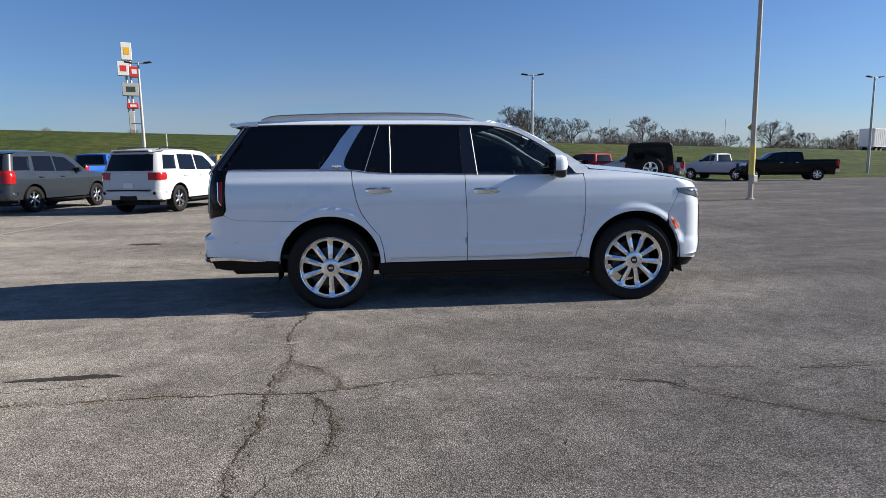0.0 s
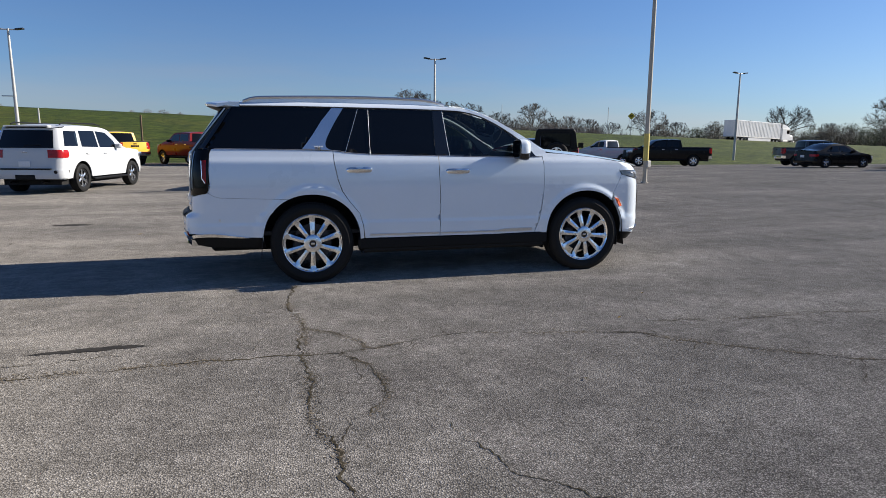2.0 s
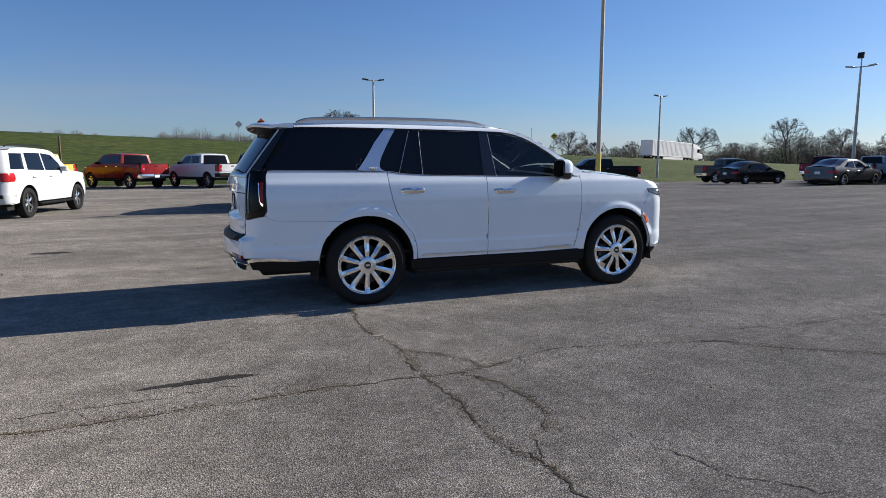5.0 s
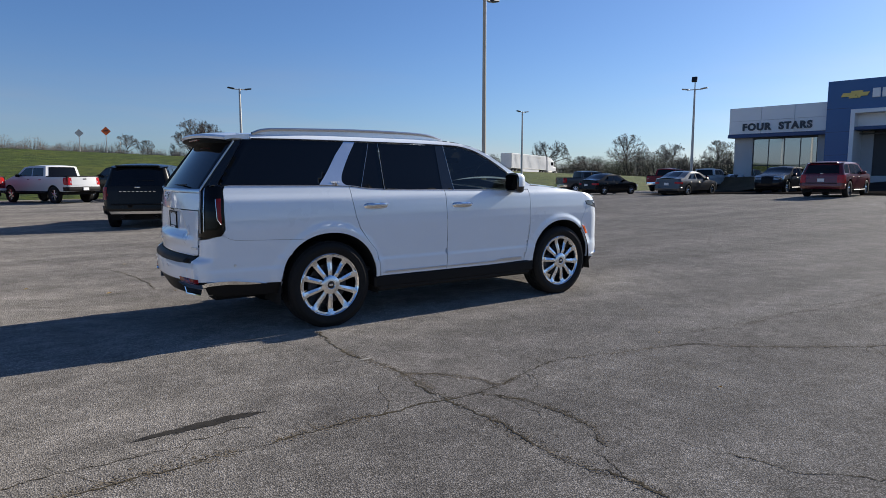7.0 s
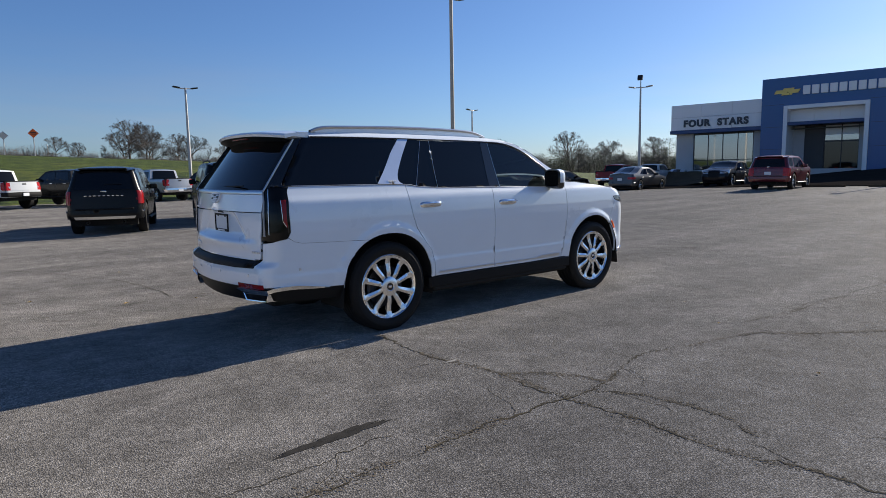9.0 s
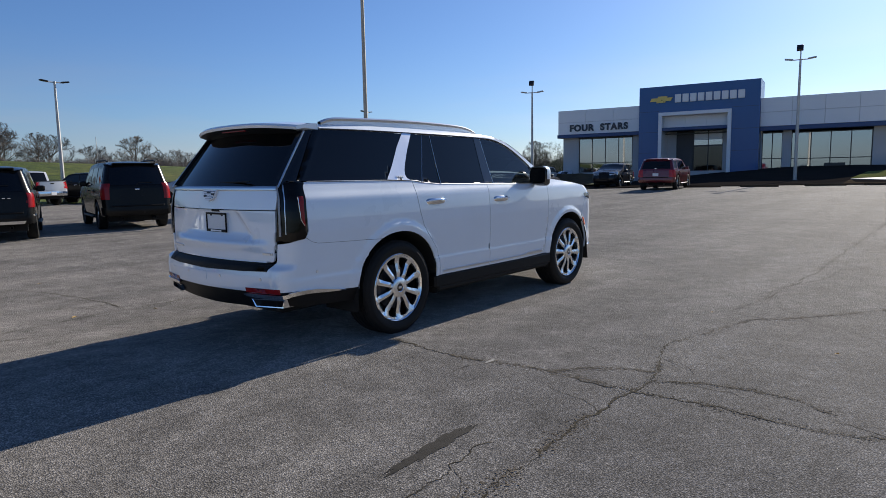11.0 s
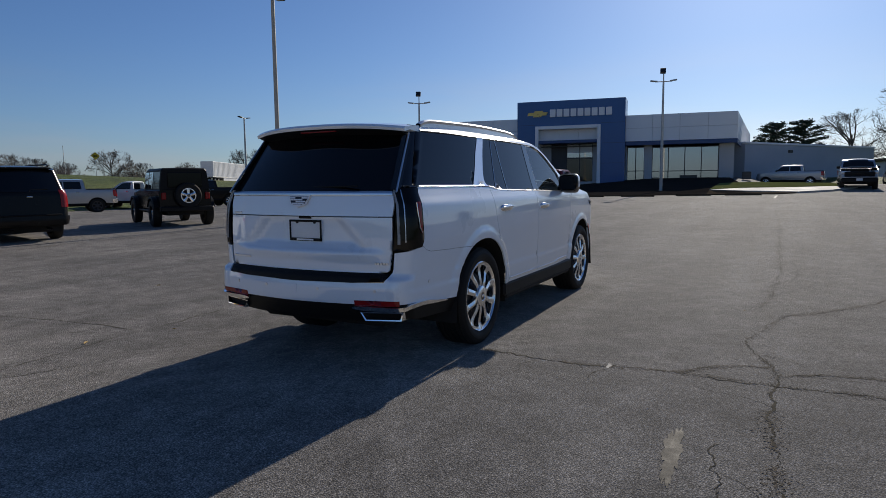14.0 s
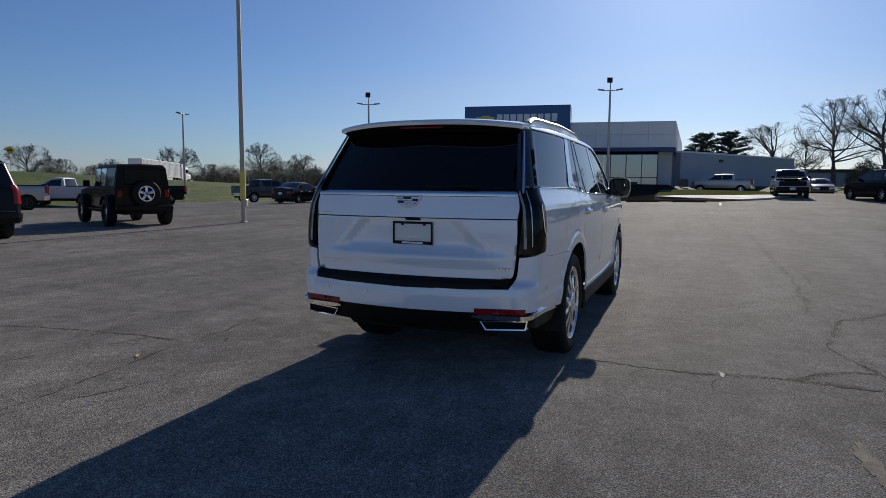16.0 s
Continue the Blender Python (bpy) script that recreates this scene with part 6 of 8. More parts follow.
# tail lights round the corners
for f in (False, True):
    sg = 1 if f else -1
    lens = X([(-0.948, 0.938), (-0.942, 1.1), (-0.930, 1.288)]) + [(HS.sx(-0.908, 1.328), 1.326), (HS.sr - 0.02, 1.326), (sy(-0.782, 1.288), 1.288), (sy(-0.782, 0.9), 0.885), (HS.sr + 0.10, 0.888), (HS.a0, 0.905)]
    light = panel("tail_light", [(HS, lens, (), 0.006, 0.02, 0.03, f)], SMOKE, HERO, "tall smoked tail light")
    panel("light_strip", [(HS, [(HS.sr + 0.034, 0.930), (HS.sr + 0.054, 0.930), (HS.sr + 0.046, 1.328), (HS.sr + 0.032, 1.328)], (), 0.014, 0.006, 0.04, f)], LIGHT_TUBE, light)
    panel("light_strip", [(HS, [(HS.sr + 0.088, 0.945), (HS.sr + 0.094, 0.945), (HS.sr + 0.090, 1.31), (HS.sr + 0.084, 1.31)], (), 0.014, 0.006, 0.04, f)], SATIN, light)
    panel("red_reflector", [(HS, X([(-0.962, 1.0), (-0.956, 1.225), (-0.993, 1.225), (-0.990, 1.05)]), (), 0.010, 0.004, 0.03, f)], DARK_RED, light, "dull red side reflector")
    ln = [HS.P(s, z) + HS.N(s, z) * 0.013 for s, z in ((HS.sx(-0.972, 1.005), 1.005), (HS.sx(-0.998, 1.05), 1.05), (HS.sx(-1.0, 1.22), 1.22))]
    part("light_line", Geo().tube([(v.x, v.y if not f else -v.y, v.z) for v in ln], 0.004, 6), CHROME, light)
    # black corner pillar above the light
    pil = [(HS.a0 + 0.01, 1.331), (HS.a0 - 0.061, 1.348), (HS.a0 - 0.081, 1.745), (HS.sr + 0.10, 1.745), (sy(-0.765, 1.5), 1.5), (sy(-0.79, 1.333), 1.333)]
    panel("corner_pillar", [(HS, pil, (), 0.002, 0.01, 0.04, f)], BLACK_GLOSS, HERO, "gloss black rear pillar")
    # side glass
    panel("quarter_window", [(HS, X([(-0.45, 1.34), (-0.045, 1.336), (0.12, 1.55), (0.262, 1.747), (-0.2, 1.752)]) + [(HS.a0 - 0.075, 1.749), (HS.a0 - 0.055, 1.343)], (), 0.0, 0.006, 0.05, f)], PRIVACY, HERO, "black privacy glass")
    curve = fine_prof([(0.385, 1.752), (0.300, 1.62), (0.232, 1.50), (0.196, 1.42), (0.193, 1.363), (0.222, 1.336), (0.262, 1.325)], 4)
    pillar = panel("chrome_pillar", [(HS, X([(-0.042, 1.338), (0.112, 1.547), (0.268, 1.751)] + curve + [(0.1, 1.331)]), (), 0.004, 0.008, 0.03, f)], SATIN, HERO, "brushed bright pillar between the windows")
    for i in range(4):
        panel("small_badge", [(HS, X([(0.075 + 0.024 * i, 1.354), (0.092 + 0.024 * i, 1.354), (0.092 + 0.024 * i, 1.368), (0.075 + 0.024 * i, 1.368)]), (), 0.007, 0.002, 0.03, f)], LETTER_WHITE, pillar)
    panel("vent_window", [(HS, X([(0.262, 1.326), (0.40, 1.302), (0.625, 1.286), (0.630, 1.742), (0.382, 1.748), (0.235, 1.51), (0.186, 1.41), (0.190, 1.348)]), (), 0.0, 0.006, 0.05, f)], PRIVACY, HERO, "black privacy glass")
    panel("rear_door_window", [(HS, X([(0.650, 1.285), (1.0, 1.278), (1.325, 1.272), (1.318, 1.740), (1.0, 1.742), (0.650, 1.742)]), (), 0.0, 0.006, 0.06, f)], PRIVACY, HERO, "black privacy glass")
    panel("door_pillar", [(HS, X([(1.328, 1.271), (1.475, 1.268), (1.425, 1.736), (1.321, 1.740)]), (), 0.003, 0.01, 0.05, f)], BLACK_GLOSS, HERO)
    fw = panel("front_door_window", [(HS, X([(1.482, 1.268), (1.9, 1.259), (2.40, 1.252), (2.36, 1.318), (2.255, 1.445), (2.05, 1.578), (1.85, 1.672), (1.65, 1.722), (1.432, 1.736)]), (), -0.004, 0.0, 0.06, f)], TINT, HERO, "lightly tinted glass")
    fw.visible_shadow = False
    panel("mirror_corner", [(HS, X([(2.36, 1.26), (2.47, 1.26), (2.30, 1.435), (2.262, 1.44), (2.355, 1.318)]), (), 0.002, 0.01, 0.04, f)], BLACK_GLOSS, HERO)
    # bright trims
    for a, b, w_ in (((0.530, 1.742), (0.385, 1.306), 0.0024), ((0.636, 1.742), (0.638, 1.286), 0.0024), ((1.425, 1.735), (1.480, 1.268), 0.0024)):
        n = 8
        ln = [HS.P(HS.sx(a[0] + (b[0] - a[0]) * i / n, a[1] + (b[1] - a[1]) * i / n), a[1] + (b[1] - a[1]) * i / n) for i in range(n + 1)]
        part("bright_line", Geo().tube([(v.x, (v.y - 0.003) if not f else -(v.y - 0.003), v.z) for v in ln], w_, 6), SATIN, HERO)
    belt = fine_prof([(2.52, 1.26), (2.3, 1.256), (1.9, 1.263), (1.45, 1.271), (0.95, 1.281), (0.66, 1.287), (0.42, 1.303), (0.26, 1.326), (-0.2, 1.334), (-0.88, 1.339)], 3)
    ln = [HS.P(HS.sx(x, z), z) for x, z in belt]
    part("belt_strip", Geo().tube([(v.x, (v.y - 0.001) if not f else -(v.y - 0.001), v.z) for v in ln], 0.003, 6), SATIN, HERO, "bright strip under the windows")
    crown_line = fine_prof([(-0.62, 1.757), (-0.2, 1.760), (0.5, 1.756), (1.0, 1.752), (1.43, 1.744), (1.65, 1.732), (1.85, 1.684), (2.05, 1.590), (2.265, 1.455), (2.36, 1.36)], 3)
    ln = [HS.P(HS.sx(x, z), z) for x, z in crown_line]
    part("roof_strip", Geo().tube([(v.x, (v.y - 0.003) if not f else -(v.y - 0.003), v.z) for v in ln], 0.006, 6), BLACK_GLOSS, HERO)
    # white roof edge and windscreen pillar
    edge_top = [(2.60, 1.315), (2.53, 1.352), (2.30, 1.497), (2.07, 1.632), (1.86, 1.722), (1.66, 1.768), (1.45, 1.786), (1.1, 1.797), (0.4, 1.803), (-0.3, 1.803), (-0.66, 1.797)]
    edge_low = [(-0.62, 1.762), (-0.2, 1.765), (0.5, 1.761), (1.0, 1.757), (1.43, 1.749), (1.65, 1.737), (1.85, 1.689), (2.05, 1.595), (2.268, 1.460), (2.37, 1.348), (2.47, 1.268), (2.54, 1.263)]
    panel("roof_edge", [(HS, X(edge_top + edge_low), (), 0, 0.02, 0.035, f)], WHITE_PEARL, HERO)

# roof skin, windscreen, hood
ROOF = [(1.70, 1.762), (1.45, 1.787), (1.1, 1.798), (0.4, 1.804), (-0.3, 1.804), (-0.70, 1.797)]
part("roof", Geo().grid(strip(HS, fine_prof(ROOF, 5), 0.042, 18, 0.002)), WHITE_PEARL, HERO, angle=40)
part("sunroof", Geo().grid([[(x, y, 1.795 + 0.042 * (1 - (abs(y) / 0.78) ** 2.2) + 0.008) for y in (-0.42, -0.2, 0, 0.2, 0.42)] for x in (1.2, 0.9, 0.5, 0.1)]), PRIVACY, HERO)
SCREEN = [(2.60, 1.322), (2.30, 1.502), (2.07, 1.637), (1.86, 1.724), (1.70, 1.760)]
ws = part("windscreen", Geo().grid(strip(HS, fine_prof(SCREEN, 4), 0.075, 14, 0.0)), CLEARGLASS, HERO, "clear laminated windscreen")
ws.visible_shadow = False
HOOD = [(3.80, 1.142), (3.76, 1.165), (3.66, 1.188), (3.45, 1.218), (3.2, 1.254), (2.80, 1.294), (2.62, 1.312)]
part("hood", Geo().grid(strip(HS, fine_prof(HOOD, 5), lambda x: 0.055, 18, 0.0)), WHITE_PEARL, HERO, angle=40)
# nose
SF, FM = HS.sf, HS.fmid
nose = X([(3.505, 1.105), (3.494, 1.205), (3.60, 1.188)]) + [(HS.b0 + 0.2, 1.160), (FM, 1.150), (FM, 0.99), (SF + 0.1, 0.985), (SF + 0.1, 1.10), (HS.b0 + 0.28, 1.11)]
panel("nose", [(HS, nose, (), 0, 0.015, 0.06, f) for f in (False, True)], WHITE_PEARL, HERO)
af_f = [p for p in AF if p[0] >= 3.425]
bump = X([(3.4395, 0.858), (3.5345, 1.058)]) + [(HS.b0 + 0.22, 0.985), (SF + 0.1, 0.965), (FM, 0.965), (FM, 0.36), (SF, 0.36), (HS.b0 + 0.1, 0.385), (HS.b0 - 0.02, 0.395)] + X(af_f)
panel("front_bumper", [(HS, bump, (), 0, 0.02, 0.05, f) for f in (False, True)], WHITE_PEARL, HERO)
for f in (False, True):
    lamp = panel("headlight", [(HS, X([(3.510, 1.098), (3.542, 1.062)]) + [(HS.b0 + 0.23, 0.992), (SF + 0.09, 0.975), (SF + 0.09, 1.095), (HS.b0 + 0.27, 1.105)], (), 0.004, 0.02, 0.04, f)], LAMP_GREY, HERO, "slim grey headlight behind clear glass")
    panel("winglet", [(HS, [(HS.b0 + 0.02, 0.425), (HS.b0 + 0.16, 0.440), (SF, 0.475), (SF, 0.440), (HS.b0 + 0.16, 0.412)], (), 0.012, 0.016, 0.03, f)], CHROME, HERO, "slim chrome winglet low on the bumper")
    panel("lamp_bar", [(HS, [(HS.b0 + 0.05, 1.088), (HS.b0 + 0.10, 1.064), (SF + 0.07, 1.060), (SF + 0.07, 1.088)], (), 0.009, 0.006, 0.03, f)], LIGHT_TUBE, lamp)
    for k in range(3):
        a = HS.b0 + 0.17 + 0.10 * k
        panel("lamp_unit", [(HS, [(a, 1.012), (a + 0.055, 1.004), (a + 0.06, 1.052), (a, 1.054)], (), 0.008, 0.005, 0.02, f)], LAMP_CLEAR, lamp)
    panel("lamp_slot", [(HS, [(SF - 0.13, 0.93), (SF - 0.01, 0.94), (SF - 0.02, 0.46), (SF - 0.08, 0.45)], (), 0.006, 0.01, 0.05, f)], BLACK_GLOSS, HERO, "black recess for the upright lamp")
    panel("side_marker", [(HS, X([(3.452, 0.80), (3.505, 0.785), (3.556, 0.700), (3.522, 0.690)]), (), 0.006, 0.008, 0.02, f)], AMBER, HERO, "amber side marker")
    panel("lamp_line", [(HS, [(SF - 0.05, 0.93), (SF - 0.02, 0.93), (SF - 0.02, 0.45), (SF - 0.05, 0.45)], (), 0.010, 0.01, 0.05, f)], CHROME, HERO)
    panel("chin", [(HS, [(FM, 0.352), (SF, 0.352), (HS.b0 + 0.1, 0.377), (HS.b0 - 0.03, 0.387), (HS.b0 - 0.02, 0.30), (FM, 0.27)], (), -0.01, 0.02, 0.06, f)], BLACK_TRIM, HERO)
panel("grille", [(HS, [(SF + 0.14, 0.45), (SF + 0.10, 1.08), (FM, 1.10), (FM, 0.45)], (), 0.008, 0.02, 0.06, f) for f in (False, True)], BLACK_GLOSS, HERO)
# sills, steps, door mouldings
for sg in (-1, 1):
    part("sill", Geo().box(0.50, 2.62, -0.06, 0.05, 0.30, 0.43, 0.02).moved(Matrix.Translation((0, sg * 0.91, 0))), BLACK_TRIM, HERO)
    part("running_board", Geo().box(0.54, 2.58, -0.07, 0.07, 0.265, 0.335, 0.025).moved(Matrix.Translation((0, sg * 0.893, 0))), RUBBER, HERO)
    for a, b in ((0.62, 1.36), (1.385, 2.43)):
        ln = [HS.P(a + (b - a) * i / 10, 0.447) for i in range(11)]
        up = [HS.P(a + (b - a) * i / 10, 0.447 + (0.017 if b < 2 else (0.014 + 0.018 * step(0.6, 0.72, i / 10)))) for i in range(11)]
        part("door_moulding", Geo().grid([[(v.x, sg * (abs(v.y) + 0.002), v.z) for v in ln], [(v.x, sg * (abs(v.y) + 0.010), v.z + 0.003) for v in ln], [(v.x, sg * (abs(v.y) + 0.010), v.z) for v in up], [(v.x, sg * (abs(v.y) + 0.001), v.z + 0.003) for v in up]]), SATIN, HERO, "thin bright door moulding", angle=20)
    # handles: bar, cup
    for hx, hz in ((0.52, 1.130), (1.565, 1.112)):
        v = HS.P(hx, hz)
        w0 = abs(v.y)
        rows = []
        for i in range(13):
            t = i / 12
            e = math.sin(math.pi * min(1, max(0, t))) ** 0.35 if 0 < t < 1 else 0.0
            x = hx - 0.135 + 0.27 * t
            o = w0 - 0.004 + 0.030 * e
            rows.append([(x, sg * (o - 0.018 * e), hz + 0.030 * (0.4 + 0.6 * e)), (x, sg * o, hz + 0.024 * e), (x, sg * (o + 0.004 * e), hz), (x, sg * o, hz - 0.024 * e), (x, sg * (o - 0.018 * e), hz - 0.032 * (0.4 + 0.6 * e))])
        part("door_handle", Geo().grid(rows), CHROME, HERO, "bright chrome door handle", angle=60)
        part("handle_insert", Geo().tube([(hx - 0.12, sg * (w0 + 0.026), hz + 0.008), (hx, sg * (w0 + 0.031), hz + 0.010), (hx + 0.12, sg * (w0 + 0.026), hz + 0.008)], [0.004, 0.007, 0.004], 8), CHROME, HERO)
        part("handle_cup", Geo().lathe([(0.0, -0.001), (0.05, 0.0), (0.062, 0.004)], 20, "y").moved(Matrix.Translation((hx, sg * (w0 + 0.001), hz - 0.012)) @ Matrix.Diagonal((1, sg, 0.55, 1))), WHITE_PEARL, HERO)
    # mirror
    mir = Geo()
    rows = []
    for i, (dx, k) in enumerate(((-0.062, 0.90), (-0.057, 0.97), (-0.014, 1.0), (0.028, 0.95), (0.058, 0.78), (0.075, 0.45))):
        cy, cz, hw, hh = 1.048, 1.345, 0.112 * k, 0.098 * k
        rows.append([(2.255 + dx, sg * (cy + hw * math.copysign(abs(math.cos(t)) ** 0.55, math.cos(t))), cz + hh * math.copysign(abs(math.sin(t)) ** 0.55, math.sin(t)) - 0.01 * i) for t in (2 * math.pi * j / 20 for j in range(20))])
    mir.grid(rows, close=True)
    mir.add(rows[-1], [tuple(range(20))])
    mo = part("mirror", mir, BLACK_GLOSS, HERO, "wing mirror with black back and white cap", angle=40)
    cap = []
    for dx, k in ((-0.05, 1.02), (-0.012, 1.03), (0.008, 1.025), (0.030, 0.98), (0.060, 0.82), (0.078, 0.48)):
        cy, cz, hw, hh = 1.048, 1.345, 0.114 * k, 0.100 * k
        cap.append([(2.255 + dx, sg * (cy + hw * math.copysign(abs(math.cos(t)) ** 0.55, math.cos(t))), cz + hh * math.copysign(abs(math.sin(t)) ** 0.55, math.sin(t)) + 0.002) for t in (-0.25 + (math.pi + 0.5) * j / 16 for j in range(17))])
    part("mirror_cap", Geo().grid(cap), WHITE_PEARL, mo, angle=50)
    part("mirror_glass", Geo().box(2.190, 2.194, sg * 1.048 - 0.094, sg * 1.048 + 0.094, 1.268, 1.422), PRIVACY, mo, "dark mirror glass")
    part("mirror_foot", Geo().tube([(2.30, sg * 0.91, 1.285), (2.29, sg * 1.00, 1.275), (2.27, sg * 1.05, 1.275)], [0.045, 0.035, 0.04], 10), BLACK_GLOSS, mo)
    # roof rail
    rail = fine_prof([(-0.60, 1.812), (-0.50, 1.845), (-0.30, 1.858), (0.4, 1.872), (1.0, 1.868), (1.30, 1.852), (1.48, 1.808)], 6)
    rows = []
    for i, (x, z) in enumerate(rail):
        yy = 0.715 - 0.02 * abs(x - 0.4)
        rows.append([(x, sg * (yy + 0.022), z - 0.022), (x, sg * (yy + 0.026), z - 0.004), (x, sg * (yy + 0.010), z + 0.008), (x, sg * (yy - 0.014), z + 0.006), (x, sg * (yy - 0.022), z - 0.02)])
    rl = part("roof_rail", Geo().grid(rows, close=True), SATIN, HERO, "satin silver roof rail", angle=40)
    rows = [[(x, sg * (0.715 - 0.02 * abs(x - 0.4) + 0.018), 1.80), (x, sg * (0.715 - 0.02 * abs(x - 0.4) + 0.018), z - 0.02)] for x, z in rail]
    part("rail_foot", Geo().grid(rows), WHITE_PEARL, rl)
    # arch liners and inner walls
    for xc, arc in ((0.035, AR), (3.085, AF)):
        a = [(xc + 0.50, 0.25)] + arc + [(xc - 0.50, 0.25)]
        part("arch_liner", Geo().grid([[(xc + (x - xc) * 1.012, sg * 0.953, 0.42 + (z - 0.42) * 1.012) for x, z in a], [(xc + (x - xc) * 1.03, sg * 0.915, 0.42 + (z - 0.42) * 1.03) for x, z in a], [(xc + (x - xc) * 1.03, sg * 0.55, 0.42 + (z - 0.42) * 1.03) for x, z in a]]), BLACK_DEEP, HERO)
        part("inner_wall", Geo().box(xc - 0.54, xc + 0.54, sg * 0.56 - 0.01, sg * 0.56 + 0.01, 0.3, 0.95), BLACK_DEEP, HERO)
    part("mud_flap", Geo().box(3.51, 3.53, sg * 0.81 - 0.1, sg * 0.81 + 0.1, 0.24, 0.42, 0.005), BLACK_TRIM, HERO)

part("underbody", Geo().box(-0.98, 3.6, -0.60, 0.60, 0.28, 0.44, 0.03).box(0.52, 2.6, -0.88, 0.88, 0.30, 0.46, 0.02), BLACK_DEEP, HERO)
part("hitch", Geo().box(-1.18, -0.9, -0.06, 0.06, 0.36, 0.46, 0.01), BLACK_TRIM, HERO)
part("axle", Geo().tube([(0, -0.8, 0.41), (0, -0.15, 0.41), (0, 0, 0.41), (0, 0.15, 0.41), (0, 0.8, 0.41)], [0.06, 0.06, 0.15, 0.06, 0.06], 14), BLACK_DEEP, HERO)
part("spare_wheel", Geo().lathe([(0, 0.30), (0.36, 0.30), (0.40, 0.36), (0.40, 0.44), (0, 0.44)], 28, "z", (-0.62, 0, 0)), BLACK_DEEP, HERO)
# cabin
part("cabin_floor", Geo().box(-0.9, 2.7, -0.80, 0.80, 0.46, 0.50), LEATHER, HERO)
part("cabin_back", Geo().box(1.05, 1.10, -0.80, 0.80, 0.5, 1.15), LEATHER, HERO)
part("dashboard", Geo().box(2.10, 2.62, -0.82, 0.82, 0.85, 1.16, 0.08).box(2.28, 2.6, -0.8, 0.8, 1.10, 1.24, 0.06), LEATHER, HERO)
part("headliner", Geo().box(-0.6, 1.72, -0.70, 0.70, 1.735, 1.745), INTERIOR, HERO)
for sg in (-1, 1):
    st = part("front_seat", Geo().box(1.45, 1.98, sg * 0.42 - 0.27, sg * 0.42 + 0.27, 0.72, 0.90, 0.06), LEATHER, HERO)
    part("seat_back", Geo().box(-0.09, 0.09, -0.26, 0.26, 0.0, 0.66, 0.07).moved(pose(1.50, sg * 0.42, 0.82, 0, -14, 0)), LEATHER, st)
    part("headrest", Geo().box(-0.06, 0.06, -0.14, 0.14, 0.0, 0.19, 0.05).moved(pose(1.36, sg * 0.42, 1.46, 0, -10, 0)), LEATHER, st)
ring = [(2.03 + 0.08 * math.sin(t), 0.42 + 0.185 * math.cos(t), 1.10 + 0.165 * math.sin(t)) for t in (2 * math.pi * i / 20 for i in range(21))]
part("steering_wheel", Geo().tube(ring, 0.016, 6, False).tube([(2.03, 0.42 - 0.18, 1.10), (2.05, 0.42, 1.09), (2.03, 0.42 + 0.18, 1.10)], 0.03, 6), LEATHER, HERO)
part("rear_view_mirror", Geo().box(2.10, 2.13, -0.12, 0.12, 1.57, 1.64, 0.015), BLACK_GLOSS, HERO)


def hero_wheel(x, sg, turn):
    R, rim_r = 0.420, 0.297
    face = spoked_face(rim_r - 0.006, 0.092, 0.266, 10, 0.040, 0.056, lambda r: 0.118 + 0.012 * step(0.06, 0.12, r) - 0.018 * step(0.10, 0.27, r) + 0.02 * step(0.25, 0.275, r), 0.030, turn)
    flip = Matrix.Diagonal((1, sg, 1, 1))
    wo = part("wheel", face.moved(flip), WHEEL_METAL, HERO, "polished ten-spoke alloy wheel", angle=28)
    wo.location = (x + 0.008, sg * 0.812, 0.382)
    part("rim_barrel", Geo().lathe([(rim_r + 0.008, 0.128), (rim_r + 0.002, 0.132), (rim_r - 0.010, 0.122), (rim_r - 0.022, 0.08), (rim_r - 0.03, -0.12)], 64).moved(flip), CHROME, wo, "bright rim lip")
    part("barrel_inside", Geo().lathe([(rim_r - 0.031, 0.07), (rim_r - 0.034, -0.13)], 48).moved(flip), DARK_METAL, wo)
    part("hub_cap", Geo().lathe([(0.0, 0.139), (0.034, 0.139), (0.040, 0.144), (0.076, 0.143), (0.089, 0.136), (0.093, 0.12)], 40).moved(flip), WHEEL_METAL, wo, "large bright hub cap")
    part("cap_badge", Geo().lathe([(0.0, 0.1415), (0.033, 0.1415), (0.034, 0.138)], 28).moved(flip), BLACK_GLOSS, wo)
    part("cap_emblem", Geo().box(-0.019, 0.019, 0.140, 0.1435, -0.010, 0.011, 0.003).moved(flip), CHROME, wo)
    part("brake_disc", Geo().lathe([(0.05, 0.05), (0.195, 0.05), (0.195, 0.02), (0.05, 0.02)], 40).moved(flip), DARK_METAL, wo)
    part("caliper", Geo().box(-0.20, -0.10, 0.0, 0.075, -0.09, 0.09, 0.02).moved(flip), DARK_METAL, wo)
    prof = [(rim_r + 0.004, 0.118), (rim_r + 0.012, 0.134), (rim_r + 0.022, 0.139), (R - 0.077, 0.146), (R - 0.072, 0.1475), (R - 0.05, 0.146), (R - 0.046, 0.143), (R - 0.026, 0.138), (R - 0.013, 0.126), (R - 0.0045, 0.110)]
    for c in (0.095, 0.05, 0.0, -0.05, -0.095):
        prof += [(R, c + 0.014), (R, c + 0.006), (R - 0.008, c + 0.005), (R - 0.008, c - 0.001), (R, c - 0.002)]
    prof += [(R - 0.0045, -0.112), (R - 0.017, -0.13), (R - 0.062, -0.143), (rim_r, -0.12)]
    part("tyre", Geo().lathe(prof, 72).moved(flip), RUBBER, wo, "low-profile black tyre", angle=30)


